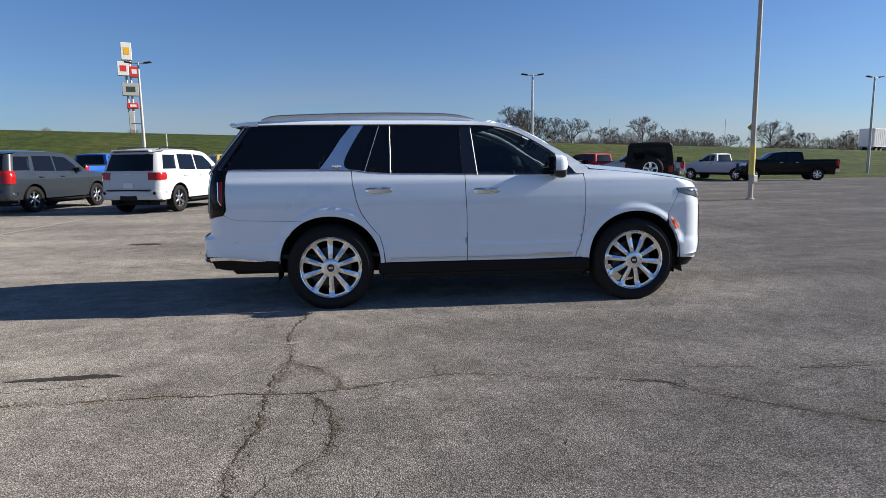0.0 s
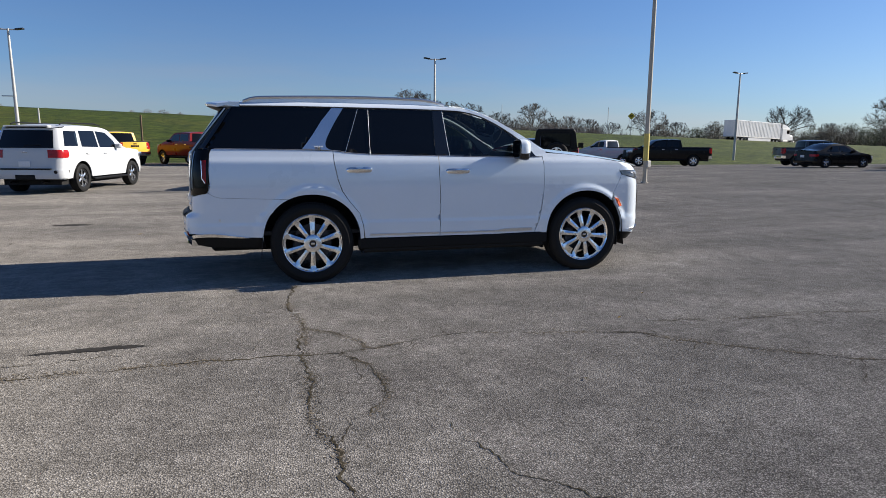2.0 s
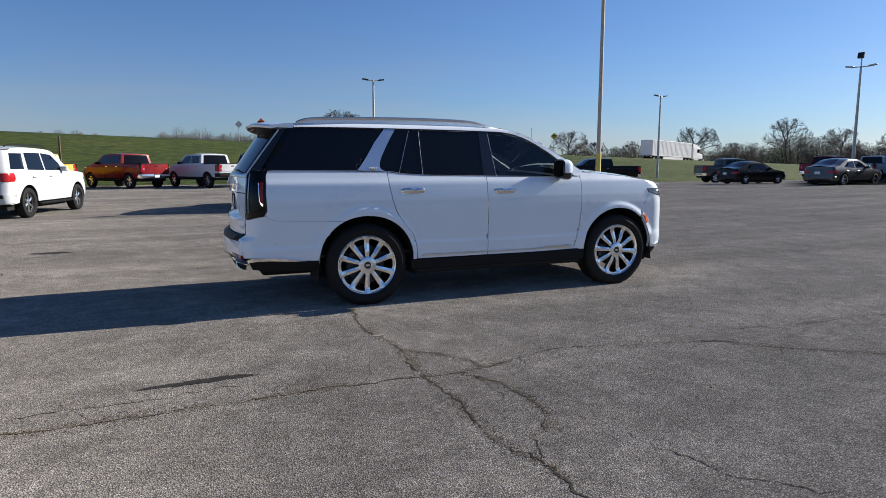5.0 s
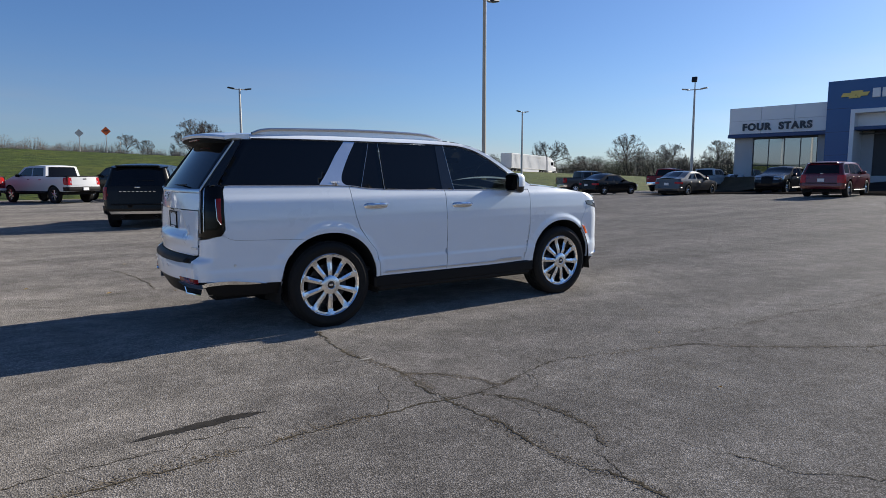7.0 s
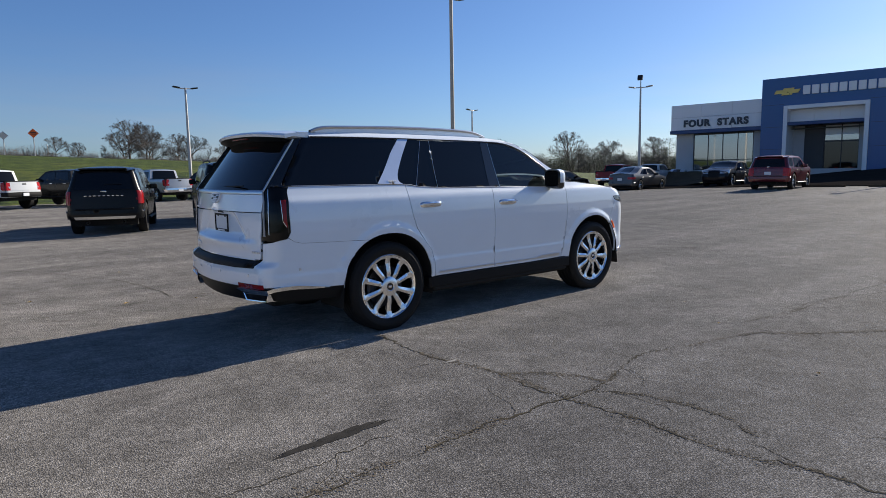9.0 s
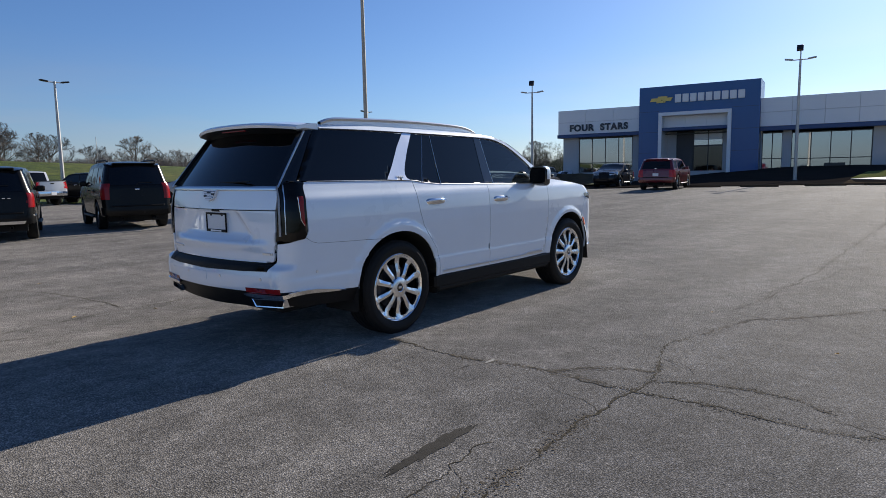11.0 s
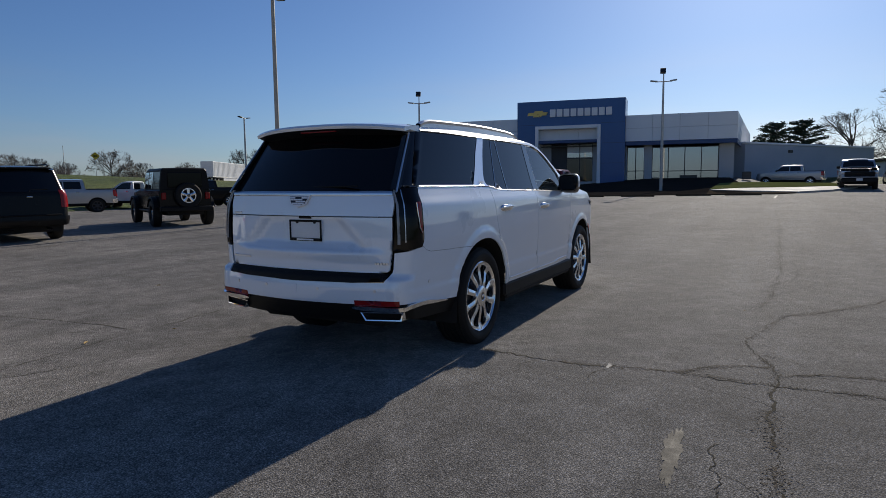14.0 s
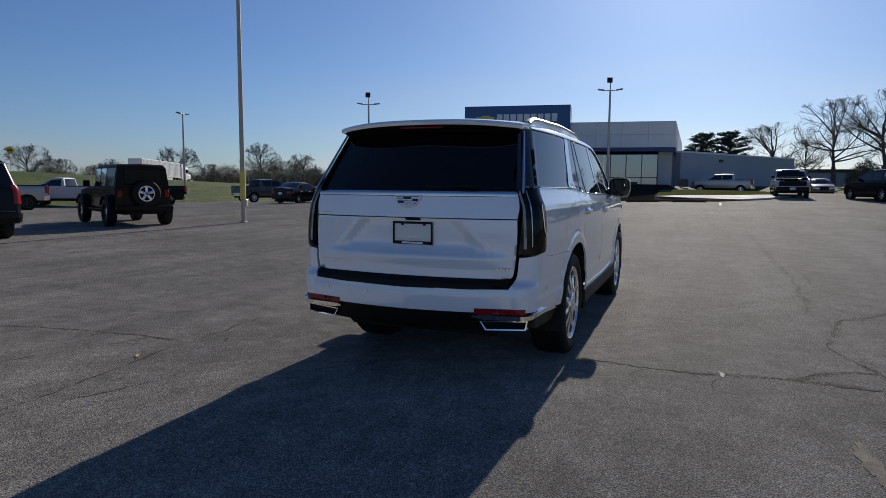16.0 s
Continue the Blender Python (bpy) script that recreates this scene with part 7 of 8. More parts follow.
for i, (x, sg) in enumerate(((0.026, -1), (3.075, -1), (0.026, 1), (3.075, 1))):
    hero_wheel(x, sg, (0.0, 0.21, 0.1, 0.3)[i] + math.pi / 2)


# ---- black off-roader with a spare wheel on its back ----
def off_roader(m):
    c = thing("off_road_suv", m, "black boxy off-road suv with a spare wheel on its back", "suv", "parked vehicles")
    wb, w, r = 2.95, 0.78, 0.42
    body = Geo()
    rows = []
    for x, zt in ((-0.62, 1.16), (-0.60, 1.17), (2.15, 1.17), (2.2, 1.19), (3.35, 1.10), (3.42, 1.04)):
        rows.append([(x, y, z) for y, z in ((-w + 0.02, 0.55), (-w, 0.62), (-w, zt - 0.04), (-w + 0.04, zt), (0, zt + 0.02), (w - 0.04, zt), (w, zt - 0.04), (w, 0.62), (w - 0.02, 0.55))])
    body.grid(rows)
    body.add(rows[0], [tuple(range(9))])
    body.add(rows[-1], [tuple(range(9))])
    part("body", body, C_BLACK, c, angle=25)
    top = Geo()
    rows = []
    for x, k, zt in ((-0.60, 0.0, 1.80), (-0.55, 0.0, 1.84), (1.5, 0.0, 1.85), (1.62, 0.0, 1.82), (2.12, 0.01, 1.2)):
        rows.append([(x, y, z) for y, z in ((-w + 0.02, 1.16), (-w + 0.10, zt - 0.06), (-w + 0.16, zt), (0, zt + 0.02), (w - 0.16, zt), (w - 0.10, zt - 0.06), (w - 0.02, 1.16))])
    top.grid(rows)
    top.add(rows[0], [tuple(range(7))])
    part("hard_top", top, BLACK_TRIM, c, angle=25)
    for sg in (-1, 1):
        for a, b in ((-0.5, 0.35), (0.45, 1.0), (1.08, 1.62)):
            q = Geo().add([(a, sg * (w - 0.018), 1.2), (b + (0.12 if b > 1.5 else 0), sg * (w - 0.018), 1.2), (b, sg * (w - 0.088), 1.73), (a, sg * (w - 0.088), 1.73)], [(0, 1, 2, 3)])
            part("window", q, PRIVACY if a < 0 else TINT, c)
        for xc in (0, wb):
            arc = [(xc + 0.56 * math.cos(t), r + 0.54 * math.sin(t)) for t in (math.pi * (0.12 + 0.76 * i / 10) for i in range(11))]
            part("fender_flare", Geo().grid([[(x, sg * (w - 0.05), z) for x, z in arc], [(x, sg * (w + 0.15), z - 0.01) for x, z in arc], [(x, sg * (w + 0.16), z - 0.06) for x, z in arc]]), BLACK_TRIM, c)
            wheel_for(c, xc, sg * (w + 0.02), r, 0.26, 0.235, WHEEL_METAL, 5, sg)
        part("tail_light", Geo().box(-0.67, -0.61, sg * 0.66 - 0.07, sg * 0.66 + 0.07, 0.86, 1.08, 0.015), DARK_RED, c)
        part("mirror", Geo().box(1.95, 2.02, sg * (w + 0.14) - 0.1, sg * (w + 0.14) + 0.1, 1.18, 1.38, 0.02), BLACK_TRIM, c)
        part("door_handle", Geo().box(0.5, 0.66, sg * w - 0.02, sg * w + 0.02, 1.04, 1.07, 0.008), BLACK_TRIM, c)
        part("side_step", Geo().tube([(0.5, sg * (w + 0.02), 0.48), (2.4, sg * (w + 0.02), 0.48)], 0.035), BLACK_TRIM, c)
    part("windscreen", Geo().add([(2.10, -0.66, 1.25), (2.10, 0.66, 1.25), (1.66, 0.60, 1.77), (1.66, -0.60, 1.77)], [(0, 1, 2, 3)]), PRIVACY, c)
    part("rear_window", Geo().box(-0.625, -0.60, -0.52, 0.52, 1.24, 1.70, 0.01), DARK_PANE, c)
    part("rear_bumper", Geo().box(-0.86, -0.62, -0.80, 0.80, 0.48, 0.64, 0.03), BLACK_TRIM, c)
    part("chassis", Geo().box(-0.6, 3.4, -0.55, 0.55, 0.36, 0.6), BLACK_DEEP, c)
    part("grille", Geo().box(3.40, 3.46, -0.6, 0.6, 0.62, 1.06, 0.02), C_BLACK, c)
    sp = part("spare_wheel", Geo().lathe([(0.0, -0.80), (0.05, -0.80), (0.06, -0.74), (0.225, -0.74)], 28, "x", (0, -0.05, 0.98)).moved(Matrix.Identity(4)), BLACK_TRIM, c)
    part("tyre", Geo().lathe([(0.235, -0.80), (0.25, -0.845), (0.36, -0.855), (0.395, -0.83), (0.405, -0.78), (0.405, -0.68), (0.38, -0.64), (0.25, -0.63)], 36, "x", (0, -0.05, 0.98)), RUBBER, sp)
    face = spoked_face(0.235, 0.07, 0.2, 5, 0.07, 0.085, lambda q: 0.0, 0.03, math.pi / 2).moved(Matrix.Translation((-0.80, -0.05, 0.98)) @ pose(0, 0, 0, 0, 0, 90))
    part("rim", face, WHEEL_METAL, sp, "silver five-spoke rim", angle=30)
    return c


off_roader(at(10.0, 14.85, 64) @ Matrix.Scale(1.05, 4))

# ---- signs ----
def diamond_sign(x, y, h, size, material, label, face):
    z = land_z(x, y)
    t = thing("road_sign", pose(x, y, z, 0, 0, face), label, "road sign", "road signs")
    part("post", Geo().box(-0.05, 0.05, -0.03, 0.03, -0.3, h + size * 0.4, 0.01), GALV, t)
    part("sign_plate", Geo().prism([(0, -size), (size, 0), (0, size), (-size, 0)], lambda p, q, k: (p, k, q + h), -0.06, -0.035), material, t)
    if material is not GALV:
        for dz in (-0.16, 0.06):
            part("sign_bar", Geo().box(-size * 0.5, size * 0.5, -0.068, -0.06, h + dz * size * 1.6, h + (dz + 0.1) * size * 1.6), BLACK_TRIM if material is YELLOW_SIGN else DARK_METAL, t)
    return t


diamond_sign(8.45, 90.0, 3.0, 0.60, ORANGE_SIGN, "orange diamond roadworks sign on a post", 0)
diamond_sign(5.45, 92.0, 2.65, 0.54, GALV, "back of a grey diamond road sign", 0)
diamond_sign(79.0, 124.0, 7.6 - land_z(79, 124), 0.82, YELLOW_SIGN, "yellow diamond warning sign on a post", -35)
tower = thing("pylon_sign", pose(-71, 183, 2.0, 0, 0, 22), "tall roadside pylon with stacked advertising panels", "sign")
part("post", Geo().box(-0.7, 0.7, -0.7, 0.7, 0, 14.2, 0.1), GALV, tower)
for x in (-0.55, 0.55):
    part("pole", Geo().lathe([(0.3, 14.0), (0.3, 31.5), (0, 31.5)], 12, "z", (x, 0, 0)), GALV, tower)
for x0, x1, z0, z1, m, e in ((-1.5, 1.2, 28.3, 33.0, SIGN_WHITE, SIGN_YELLOW), (-2.7, 0.15, 24.0, 27.8, SIGN_WHITE, SIGN_RED), (0.25, 2.6, 23.7, 26.6, SIGN_RED, SIGN_WHITE), (-1.9, 2.3, 18.5, 22.0, GALV, SIGN_DARK), (-1.0, 2.0, 15.0, 16.5, SIGN_RED, SIGN_WHITE)):
    p = part("sign_panel", Geo().box(x0, x1, -0.9, 0.9, z0, z1, 0.08), m, tower)
    w, h = x1 - x0, z1 - z0
    part("sign_mark", Geo().box(x0 + w * 0.25, x1 - w * 0.2, -0.95, -0.9, z0 + h * 0.3, z1 - h * 0.28), e, p)
post = thing("wooden_post", pose(-11.4, 53.0, land_z(-11.4, 53.0)), "weathered wooden post on the grass bank", "post")
part("post", Geo().box(-0.07, 0.07, -0.07, 0.07, -0.3, 2.3, 0.02), WOOD_POST, post)
for x, y, h in ((-19.5, 54, 2.6), (14, 120, 4.5), (57, 150, 11), (82, 140, 11)):
    t = thing("utility_pole", pose(x, y, land_z(x, y)), "thin grey pole beside the highway", "pole", "far poles")
    part("pole", Geo().lathe([(0.09, -0.3), (0.06, h), (0, h)], 8, "z"), GALV, t)


# ---- trees ----
def tree_parts(seed, h, full=0.5, trunk_share=0.25, twig=1.0):
    """A bare tree: a trunk that forks into arching limbs, and its rounded crown of twigs."""
    rnd = random.Random(seed)
    wood, twigs = Geo(), Geo()
    fork = Vector((rnd.uniform(-0.03, 0.03) * h, rnd.uniform(-0.03, 0.03) * h, h * trunk_share))
    mid = Vector((0, 0, h * (trunk_share + (1 - trunk_share) * 0.45)))
    rx, rz = h * full, h * (1 - trunk_share) * 0.55

    def within(p):
        q = p - mid
        k = math.sqrt((q.x / rx) ** 2 + (q.y / rx) ** 2 + (q.z / rz) ** 2)
        lim = 0.94 + 0.16 * noise.noise((q.x * 4 / h + seed, q.y * 4 / h, q.z * 4 / h))
        return k <= lim

    def kept(a, b):
        """The far end of a twig, cut short where it would leave the crown."""
        for k in range(3):
            if within(b):
                break
            b = a.lerp(b, 0.62)
        return b

    def bough(a, b, lift, n):
        c = a.lerp(b, 0.5) + Vector((rnd.uniform(-1, 1), rnd.uniform(-1, 1), lift)) * (b - a).length * 0.12
        return [a * (1 - t) ** 2 + c * 2 * t * (1 - t) + b * t * t for t in (i / n for i in range(n + 1))]

    def along(pts, t):
        i = min(len(pts) - 2, int(t * (len(pts) - 1)))
        return pts[i].lerp(pts[i + 1], t * (len(pts) - 1) - i), (pts[i + 1] - pts[i]).normalized()

    def aside(d, lean):
        side = d.orthogonal().normalized()
        side.rotate(Matrix.Rotation(rnd.uniform(0, 2 * math.pi), 3, d))
        return (d * math.cos(lean) + side * math.sin(lean) + Vector((0, 0, 0.10))).normalized()

    wood.tube([Vector((0, 0, -0.3)), Vector((fork.x * 0.3, fork.y * 0.3, fork.z * 0.4)), fork], [h * 0.034, h * 0.026, h * 0.021], 8)
    crest = Vector((fork.x + rnd.uniform(-0.06, 0.06) * h, fork.y + rnd.uniform(-0.06, 0.06) * h, h * 0.62))
    leader = [fork, fork.lerp(crest, 0.5) + Vector((rnd.uniform(-0.03, 0.03), rnd.uniform(-0.03, 0.03), 0)) * h, crest]
    wood.tube(leader, [h * 0.018, h * 0.012, h * 0.006], 7, False)
    turn = rnd.uniform(0, 6.28)
    for i in range(13):
        az = turn + i * 2.4 + rnd.uniform(-0.3, 0.3)
        el = radians(rnd.uniform(-38, 28) if i % 3 else rnd.uniform(40, 85))
        end = mid + Vector((rx * math.cos(el) * math.cos(az), rx * math.cos(el) * math.sin(az), rz * math.sin(el))) * rnd.uniform(0.78, 0.95)
        start = along(leader, min(0.98, max(0.0, 0.35 + 0.5 * math.sin(el) + rnd.uniform(-0.3, 0.2))))[0]
        limb = bough(start, end, rnd.uniform(-1.2, 1.6), 7)
        wood.tube(limb, [h * (0.0100 - 0.0080 * j / 7) for j in range(8)], 6, False)
        for j in range(7):
            p, d = along(limb, rnd.uniform(0.22, 1.0))
            sub = bough(p, kept(p, p + aside(d, rnd.uniform(0.5, 1.05)) * h * rnd.uniform(0.16, 0.32)), 0.4, 3)
            wood.tube(sub, [h * 0.0032, h * 0.0024, h * 0.0018, h * 0.0011], 4, False)
            for k in range(7):
                p, d = along(sub, rnd.uniform(0.15, 1.0))
                spray = bough(p, kept(p, p + aside(d, rnd.uniform(0.35, 0.95)) * h * rnd.uniform(0.06, 0.13)), 0.4, 2)
                twigs.tube(spray, [h * 0.0012 * twig, h * 0.0010 * twig, h * 0.0006 * twig], 3, False)
                for m in range(5):
                    p, d = along(spray, rnd.uniform(0.2, 1.0))
                    twigs.tube([p, kept(p, p + aside(d, rnd.uniform(0.3, 0.9)) * h * rnd.uniform(0.03, 0.07))], [h * 0.0007 * twig, h * 0.0004 * twig], 3, False)
    return wood, twigs


def bare_tree(m, seed, h, label, full=0.5, trunk_share=0.25, twig=1.0):
    t = thing("bare_tree", m, label, "tree", "bare trees")
    wood, twigs = tree_parts(seed, h, full, trunk_share, twig)
    part("trunk", wood, BARK, t, fix=False)
    part("crown", twigs, TWIG, t, "leafless twigs", fix=False)
    return t


def stand(x, y, turn=0, k=1.0, dz=0.0):
    return pose(x, y, land_z(x, y) + dz, 0, 0, turn) @ Matrix.Scale(k, 4)


kinds = [bare_tree(stand(34.0, 155.0), 3, 12.0, "wide leafless tree behind the highway", 0.50, 0.22, 1.9), bare_tree(stand(40.0, 154.0), 8, 11.5, "leafless tree with a rounded crown", 0.45, 0.24, 1.9), bare_tree(stand(50.0, 158.0), 21, 11.8, "broad leafless tree beyond the bank", 0.52, 0.22, 1.9)]
for i, (az, d, k) in enumerate(((20.5, 175, 0.85), (23.6, 168, 1.05), (25.2, 180, 0.8), (26.6, 182, 0.85), (28.2, 185, 0.8), (30.0, 190, 0.75), (33.2, 180, 1.0), (35.5, 190, 0.8), (38.5, 192, 0.75), (43.7, 185, 1.12), (46.5, 200, 0.8), (50.4, 185, 1.08), (54, 195, 0.85), (57.5, 190, 0.9), (61, 200, 0.85))):
    x, y = -2 + d * math.sin(radians(az)), -6 + d * math.cos(radians(az))
    src = kinds[i % 3]
    o = copy_thing(src, pose(x, y, land_z(x, y) - 0.2, 0, 0, 70 * i))
    o.scale = (k, k, k)
for i, (az, d, k) in enumerate(((13.3, 113, 0.60), (14.5, 115, 0.57), (16.9, 116, 0.46), (8.2, 114, 0.34), (9.6, 117, 0.30))):
    x, y = -3 + d * math.sin(radians(az)), -6 + d * math.cos(radians(az))
    o = copy_thing(kinds[i % 3], pose(x, y, land_z(x, y) - 0.1, 0, 0, 130 * i))
    o.scale = (k, k, k)
near = bare_tree(stand(81.6, -16.6), 33, 10.6, "large leafless tree on the grass beside the hall", 0.54, 0.22)
bare_tree(stand(71.7, -19.2), 41, 10.8, "leafless shade tree beside the drive", 0.52, 0.24)
bare_tree(stand(101.5, -11.6) @ Matrix.Diagonal((1.4, 1.4, 1.0, 1.0)), 52, 9.7, "leafless tree behind the low hall", 0.55, 0.17)
for i, (x, y, k) in enumerate(((111, -17.8, 0.72), (122, -32, 0.8))):
    o = copy_thing(near, stand(x, y, 60 + 95 * i))
    o.scale = (k, k, k)


def evergreen(x, y, h, seed):
    rnd = random.Random(seed)
    z = land_z(x, y)
    t = thing("evergreen_tree", pose(x, y, z), "dark dense evergreen tree behind the hall", "tree", "evergreens")
    wood = Geo().tube([(0, 0, -0.3), (0.1, 0, h * 0.4), (0, 0.1, h * 0.8)], [0.3, 0.22, 0.08], 8)
    leaf = Geo()
    for k in range(30):
        a, u = k * 2.4 + rnd.uniform(-0.4, 0.4), (k + 0.5) / 30
        zz = h * (0.36 + 0.60 * u)
        rr = h * (0.46 - 0.30 * u ** 1.6) * rnd.uniform(0.55, 1.08)
        tip = Vector((rr * math.cos(a), rr * math.sin(a), zz + rr * rnd.uniform(0.0, 0.16)))
        wood.tube([(0, 0, zz - rr * 0.25), tuple(tip * 0.55 + Vector((0, 0, zz * 0.43))), tuple(tip)], [0.08, 0.05, 0.02], 4)
        for j in range(190):
            q = rnd.random() ** 0.55
            c = Vector((0, 0, zz - rr * 0.2)).lerp(tip, q)
            p = c + Vector((rnd.gauss(0, 0.30), rnd.gauss(0, 0.30), abs(rnd.gauss(0, 0.16))))
            s = rnd.uniform(0.08, 0.22)
            d1 = Vector((rnd.uniform(-1, 1), rnd.uniform(-1, 1), rnd.uniform(-0.25, 0.35))).normalized() * s
            d2 = d1.orthogonal().normalized() * s * 0.6
            leaf.add([p - d1, p + d2, p + d1, p - d2], [(0, 1, 2, 3)])
    part("trunk", wood, BARK, t, fix=False)
    part("crown", leaf, NEEDLE, t, "dense dark needles", fix=False)


evergreen(96.0, -2.3, 7.8, 5)
evergreen(98.5, -6.0, 8.2, 6)


def scrub(name, spots, material, label, seed, density=1.0, fleck=1.0, stems=46):
    """A far belt of brush as one mass: stems and small leaf flecks."""
    rnd = random.Random(seed)
    g = Geo()
    for x, y, h in spots:
        z = land_z(x, y)
        w = h * rnd.uniform(0.5, 0.8)
        for k in range(int(2100 * density)):
            u, v = rnd.uniform(-1, 1), rnd.uniform(-1, 1)
            zz = rnd.random() ** 0.9
            s = (1 - zz ** 2.4) ** 0.5 + 0.06
            p = Vector((x + u * w * s, y + v * w * s, z + h * zz * rnd.uniform(0.8, 1.0)))
            e = fleck * rnd.uniform(0.06, 0.19) * (0.7 + 0.07 * h)
            d1 = Vector((rnd.uniform(-1, 1), rnd.uniform(-1, 1), rnd.uniform(-0.4, 1.6))).normalized() * e
            d2 = d1.orthogonal().normalized() * e * rnd.uniform(0.2, 0.7)
            g.add([p - d1, p + d2, p + d1 * 0.8, p - d2], [(0, 1, 2, 3)])
        for k in range(stems):
            a, b = rnd.uniform(-1, 1), rnd.uniform(-1, 1)
            if a * a + b * b > 1:
                continue
            top = h * (1 - 0.75 * (a * a + b * b)) ** 0.5 * rnd.uniform(0.7, 1.03)
            foot = Vector((x + a * w * 0.7, y + b * w * 0.7, z - 0.2))
            tip = Vector((x + a * w * 1.15 + rnd.uniform(-0.1, 0.1) * h, y + b * w * 1.15, z + top))
            mid = foot.lerp(tip, 0.5) + Vector((rnd.uniform(-0.06, 0.06) * h, rnd.uniform(-0.06, 0.06) * h, 0))
            g.tube([foot, mid, tip], [0.010 + 0.005 * h, 0.007 + 0.0035 * h, 0.006], 3, False)
            for j in range(3):
                q = mid.lerp(tip, rnd.uniform(-0.3, 0.9))
                e = q + Vector((rnd.uniform(-1, 1), rnd.uniform(-1, 1), rnd.uniform(-0.1, 0.9))).normalized() * h * rnd.uniform(0.10, 0.2)
                g.tube([q, e], [0.005 + 0.0026 * h, 0.005], 3, False)
    return tagged(part(name, g, material, fix=False), label, "woods", kind="stuff")


rnd = random.Random(77)
spots, green = [], []
for i in range(150):
    az = 29.5 + 48 * (i % 75) / 75 + rnd.uniform(-0.4, 0.4)
    d = rnd.uniform(150, 180) if i < 75 else rnd.uniform(180, 215)
    x, y = -2 + d * math.sin(radians(az)), -6 + d * math.cos(radians(az))
    if y < 62:
        continue
    h = (rnd.uniform(3.2, 5.0) if i < 75 else rnd.uniform(4.6, 7.0)) * (0.75 if az < 33 else 1.0)
    if rnd.random() < 0.16:
        h *= 1.4
    (green if rnd.random() < 0.3 else spots).append((x, y, h))
brush = []
for i in range(230):
    az = -26 + 56 * i / 230 + rnd.uniform(-0.5, 0.5)
    d = rnd.uniform(112, 150) if az < -2 else rnd.uniform(108, 124)
    x, y = -2 + d * math.sin(radians(az)), -6 + d * math.cos(radians(az))
    h = rnd.uniform(0.7, 1.4) if az < -2 else rnd.uniform(1.2, 2.7) * (0.65 if 12 < az < 20 else 1.0)
    if rnd.random() < (0.55 if az < -2 else 0.9):
        brush.append((x, y, h))
for i in range(26):
    spots.append((rnd.uniform(90, 200), rnd.uniform(-75, -28), rnd.uniform(3, 6)))
scrub("roadside_brush", brush, TWIG, "low leafless brush along the highway", 9, 0.22, 0.40, 60)
scrub("far_woods", spots, SCRUB, "bare grey-brown brush and woods along the horizon", 5, 1.35)
scrub("spring_brush", green, SCRUB_GREEN, "fresh green brush among the far woods", 6)

# ---- the highway's lorry ----
lorry = thing("semi_truck", pose(95.8, 98.9, land_z(95.8, 98.9) - 0.15, 0, 1.5, 19), "white semi truck with a long ribbed box trailer", "truck")
trailer = part("trailer", Geo().box(-15.2, 0, -1.29, 1.29, 1.15, 4.08, 0.04), TRAILER_WHITE, lorry)
for i in range(31):
    part("rib", Geo().box(-15.05 + 0.495 * i, -14.99 + 0.495 * i, -1.315, -1.28, 1.25, 3.98, 0.008), TRAILER_WHITE, trailer)
part("bottom_rail", Geo().box(-15.2, 0, -1.30, 1.30, 1.06, 1.16, 0.02), GALV, trailer)
part("skirt", Geo().box(-11.0, -3.2, -1.22, -1.18, 0.45, 1.08, 0.01), TRAILER_WHITE, trailer)
part("bar", Geo().box(-4.6, -2.6, -1.296, -1.292, 3.35, 3.75), GALV, trailer, "faded grey lettering shown as a bar")
cab = part("cab", Geo().box(0.75, 3.9, -1.2, 1.2, 0.85, 3.35, 0.18), TRAILER_WHITE, lorry)
part("roof_fairing", Geo().grid([[(x, y, z) for x, z in ((0.75, 4.02), (1.6, 3.95), (2.7, 3.7), (3.5, 3.3))] for y in (-1.12, 1.12)]).grid([[(x, -1.12, z) for x, z in ((0.75, 4.02), (1.6, 3.95), (2.7, 3.7), (3.5, 3.3))], [(x, -1.16, 3.2) for x in (0.75, 1.6, 2.7, 3.5)]]).grid([[(x, 1.12, z) for x, z in ((0.75, 4.02), (1.6, 3.95), (2.7, 3.7), (3.5, 3.3))], [(x, 1.16, 3.2) for x in (0.75, 1.6, 2.7, 3.5)]]), TRAILER_WHITE, cab)
part("side_window", Geo().box(2.5, 3.55, -1.215, -1.19, 2.2, 2.95, 0.01), PRIVACY, cab)
part("windscreen", Geo().box(3.86, 3.92, -1.0, 1.0, 2.2, 3.0, 0.02), PRIVACY, cab)
part("hood", Geo().box(3.7, 5.5, -1.0, 1.0, 0.75, 2.0, 0.22), TRAILER_WHITE, cab)
part("bumper", Geo().box(5.2, 5.75, -1.2, 1.2, 0.4, 0.85, 0.08), GALV, cab)
part("fuel_tank", Geo().box(1.2, 3.2, -1.2, -0.7, 0.5, 1.0, 0.15), GALV, cab)
part("chassis", Geo().box(-3.0, 5.2, -0.5, 0.5, 0.6, 1.05, 0.02), BLACK_TRIM, lorry)
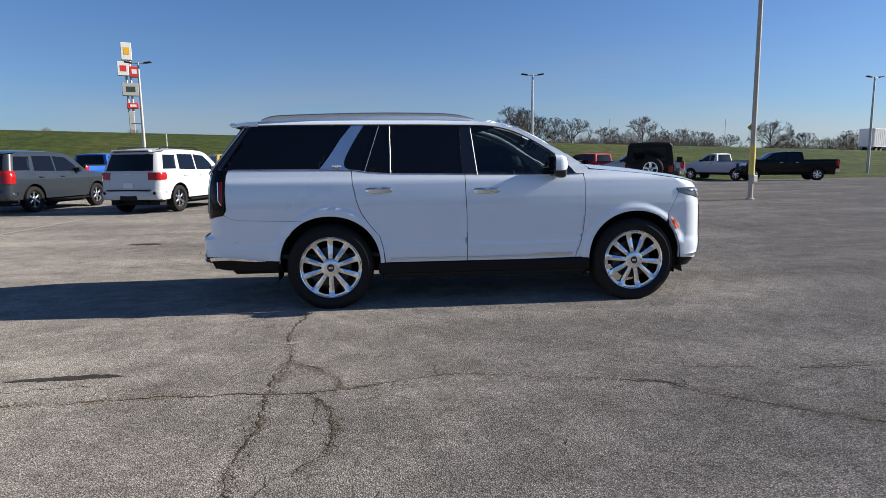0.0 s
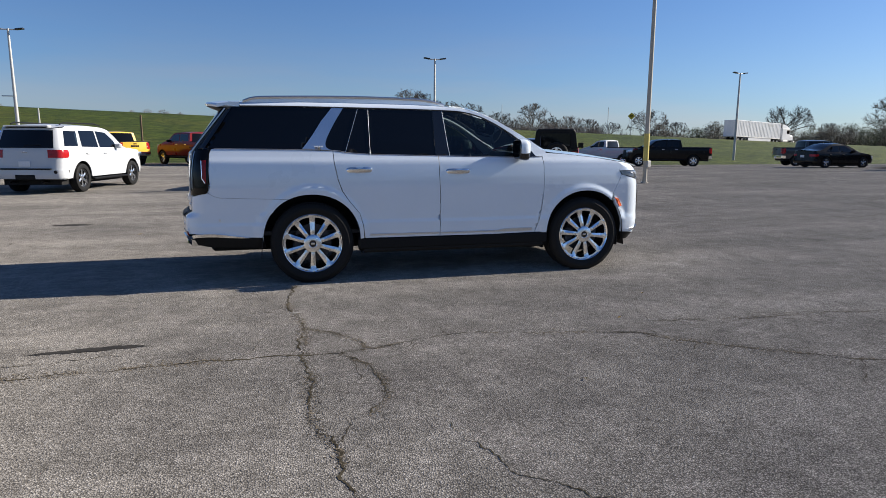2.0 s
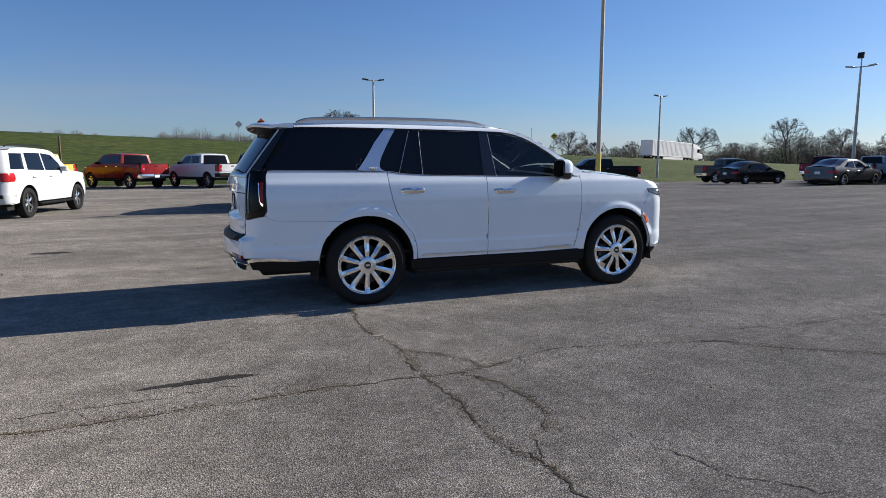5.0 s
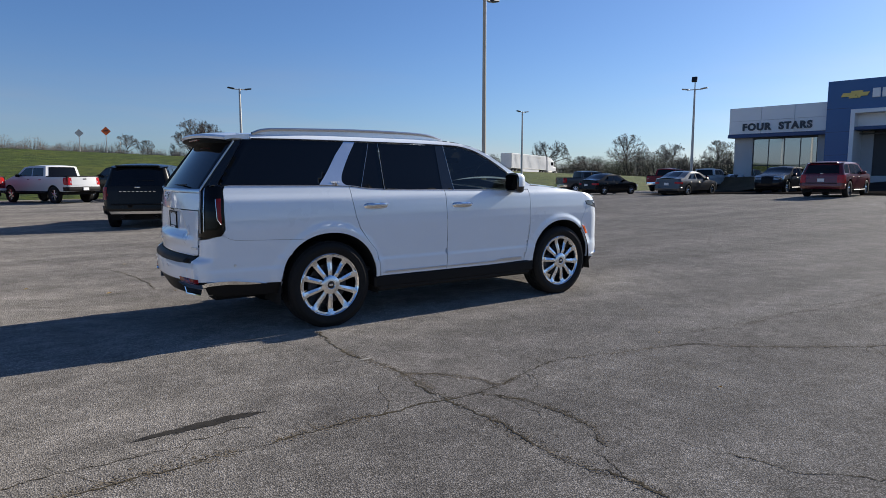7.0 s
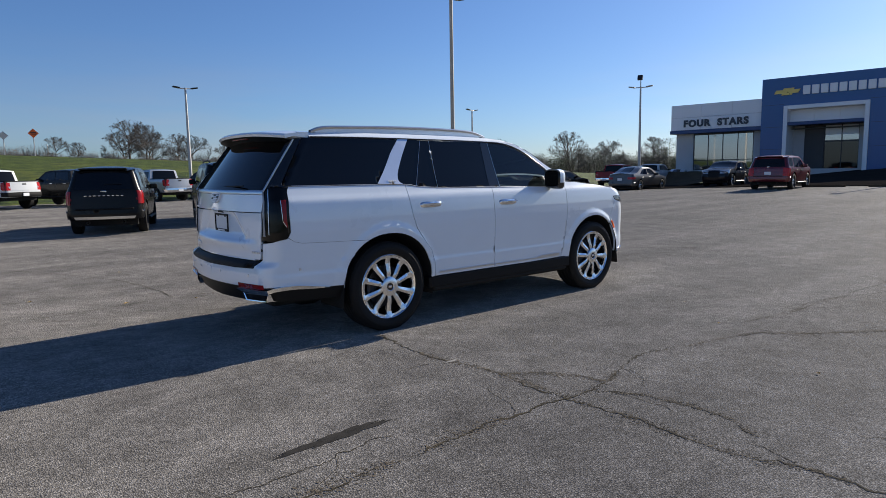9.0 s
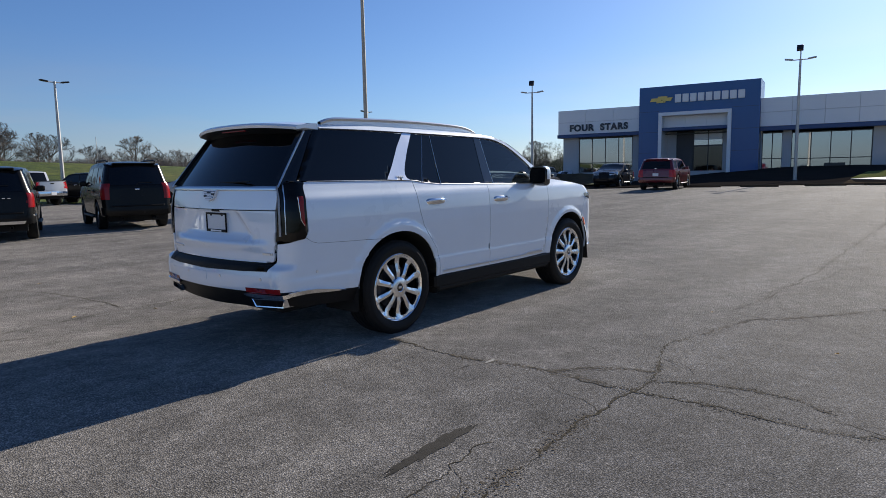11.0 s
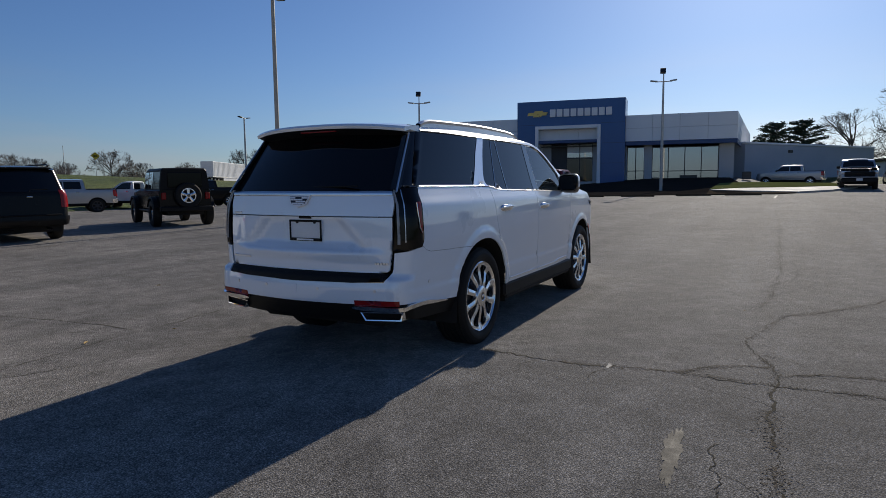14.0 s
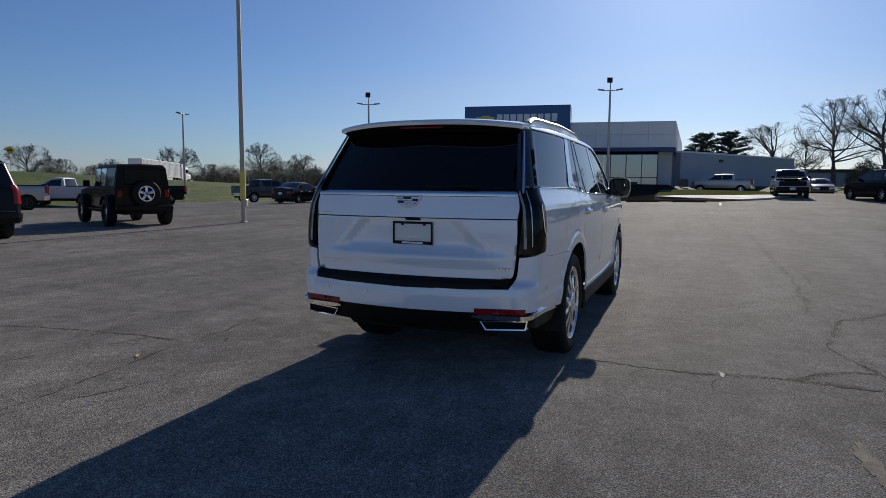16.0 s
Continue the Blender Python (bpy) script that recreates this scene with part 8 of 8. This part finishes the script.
for x in (-14.0, -12.7, -1.9, -0.6, 4.75):
    for sg in (-1, 1):
        wo = part("wheel", Geo().lathe([(0.0, 0.02), (0.2, 0.03), (0.3, 0.1)], 16).moved(pose(x, sg * 0.98, 0.52, 0, 0, 0 if sg > 0 else 180)), GALV, lorry)
        part("tyre", Geo().lathe([(0.3, 0.12), (0.46, 0.16), (0.52, 0.1), (0.52, -0.2), (0.46, -0.28), (0.0, -0.28)], 20).moved(pose(x, sg * 0.98, 0.52, 0, 0, 0 if sg > 0 else 180)), RUBBER, wo)

# ---- round the showroom: wheel stops, walk, lawn, kerb ----
for x, y in ((33.0, 7.0), (33.6, 4.2), (34.4, 1.2), (34.9, -1.4)):
    t = thing("wheel_stop", at(x, y, 98), "low weathered dark brown wheel stop", "wheel stop", "wheel stops")
    part("block", Geo().box(-0.95, 0.95, -0.09, 0.09, -0.02, 0.12, 0.035), EARTH, t)


def slab(pts, h, n=8):
    g = Geo()
    k = len(pts)
    g.add([(x, y, lot_z(x, y) + h) for x, y in pts] + [(x, y, lot_z(x, y) - 0.1) for x, y in pts], [tuple(range(k))] + [(i, (i + 1) % k, (i + 1) % k + k, i + k) for i in range(k)])
    return g


tagged(part("walkway", slab([(40.6, 0.9), (38.2, -1.6), (37.2, -4.2), (39.2, -6.0), (42.9, -7.6), (43.6, -7.1), (42.2, -4.0), (41.6, -1.0)], 0.11), CONCRETE), "pale concrete walk beside the lawn", "walkway", kind="structure")
tagged(part("lawn", slab([(40.6, 0.9), (41.6, -1.0), (42.2, -4.0), (43.6, -7.1), (47.0, -6.4), (51.5, -0.9), (48.5, 0.9)], 0.13), LAWN), "small green lawn wedge beside the showroom", "lawn", kind="structure")
tagged(part("planting_bed", slab([(35.6, 0.6), (36.0, -3.0), (37.15, -4.1), (38.15, -1.6), (40.5, 0.9)], 0.06), EARTH), "strip of bare brown earth", "bed", kind="structure")
for a, b, y in ((31.5, 34.6, -3.0),):
    g = Geo().grid([[(x, q, lot_z(x, q) + 0.004) for x, q in ((a, y - 0.06), ((a + b) / 2, y - 0.1), (b, y - 0.16))], [(x, q, lot_z(x, q) + 0.004) for x, q in ((a, y + 0.06), ((a + b) / 2, y + 0.02), (b, y - 0.04))]])
    tagged(part("parking_line", g, LINE_PAINT, fix=False), "faded white parking line", "parking line", "parking lines", kind="structure")
unit = thing("cooling_unit", at(57.5, -0.6, 0), "dark metal cooling unit by the wall", "cooling unit")
part("case", Geo().box(-0.36, 0.36, -0.36, 0.36, 0, 0.66, 0.03), DARK_METAL, unit)
part("fan_guard", Geo().lathe([(0.0, 0.69), (0.28, 0.69), (0.30, 0.65)], 20, "z"), BLACK_TRIM, unit)
barn = thing("low_building", pose(145, -26, 1.5, 0, 0, 10), "long low brown building with a flat roof", "building")
part("wall", Geo().box(0, 10, -5, 5, -2, 3.0), STUCCO, barn)
part("roof", Geo().box(-0.6, 10.6, -5.6, 5.6, 3.0, 3.6, 0.05), EARTH, barn)

# ---- litter ----
def leaf(x, y, turn, s):
    t = thing("dry_leaf", pose(x, y, -0.022, 0, 0, turn), "small dry yellow leaf on the asphalt", "leaf", "fallen leaves")
    pts = [(0, 0, 0), (0.02 * s, 0.012 * s, 0.006), (0.045 * s, 0.014 * s, 0.012), (0.075 * s, 0, 0.004), (0.045 * s, -0.016 * s, 0.010), (0.02 * s, -0.012 * s, 0.002)]
    part("blade", Geo().add(pts, [(0, 1, 2, 3), (0, 3, 4, 5)]), LEAF_DRY, t, fix=False)


for x, y, a, s in ((-1.56, 2.17, 30, 1.0), (-1.0, 4.9, 80, 0.8), (2.4, -2.93, 10, 0.5), (-0.8, 1.9, 140, 0.6), (3.1, -2.2, 200, 0.5), (1.5, -4.1, 250, 0.5), (-2.4, 3.1, 20, 0.7), (0.9, 4.4, 300, 0.8)):
    leaf(x, y, a, s)
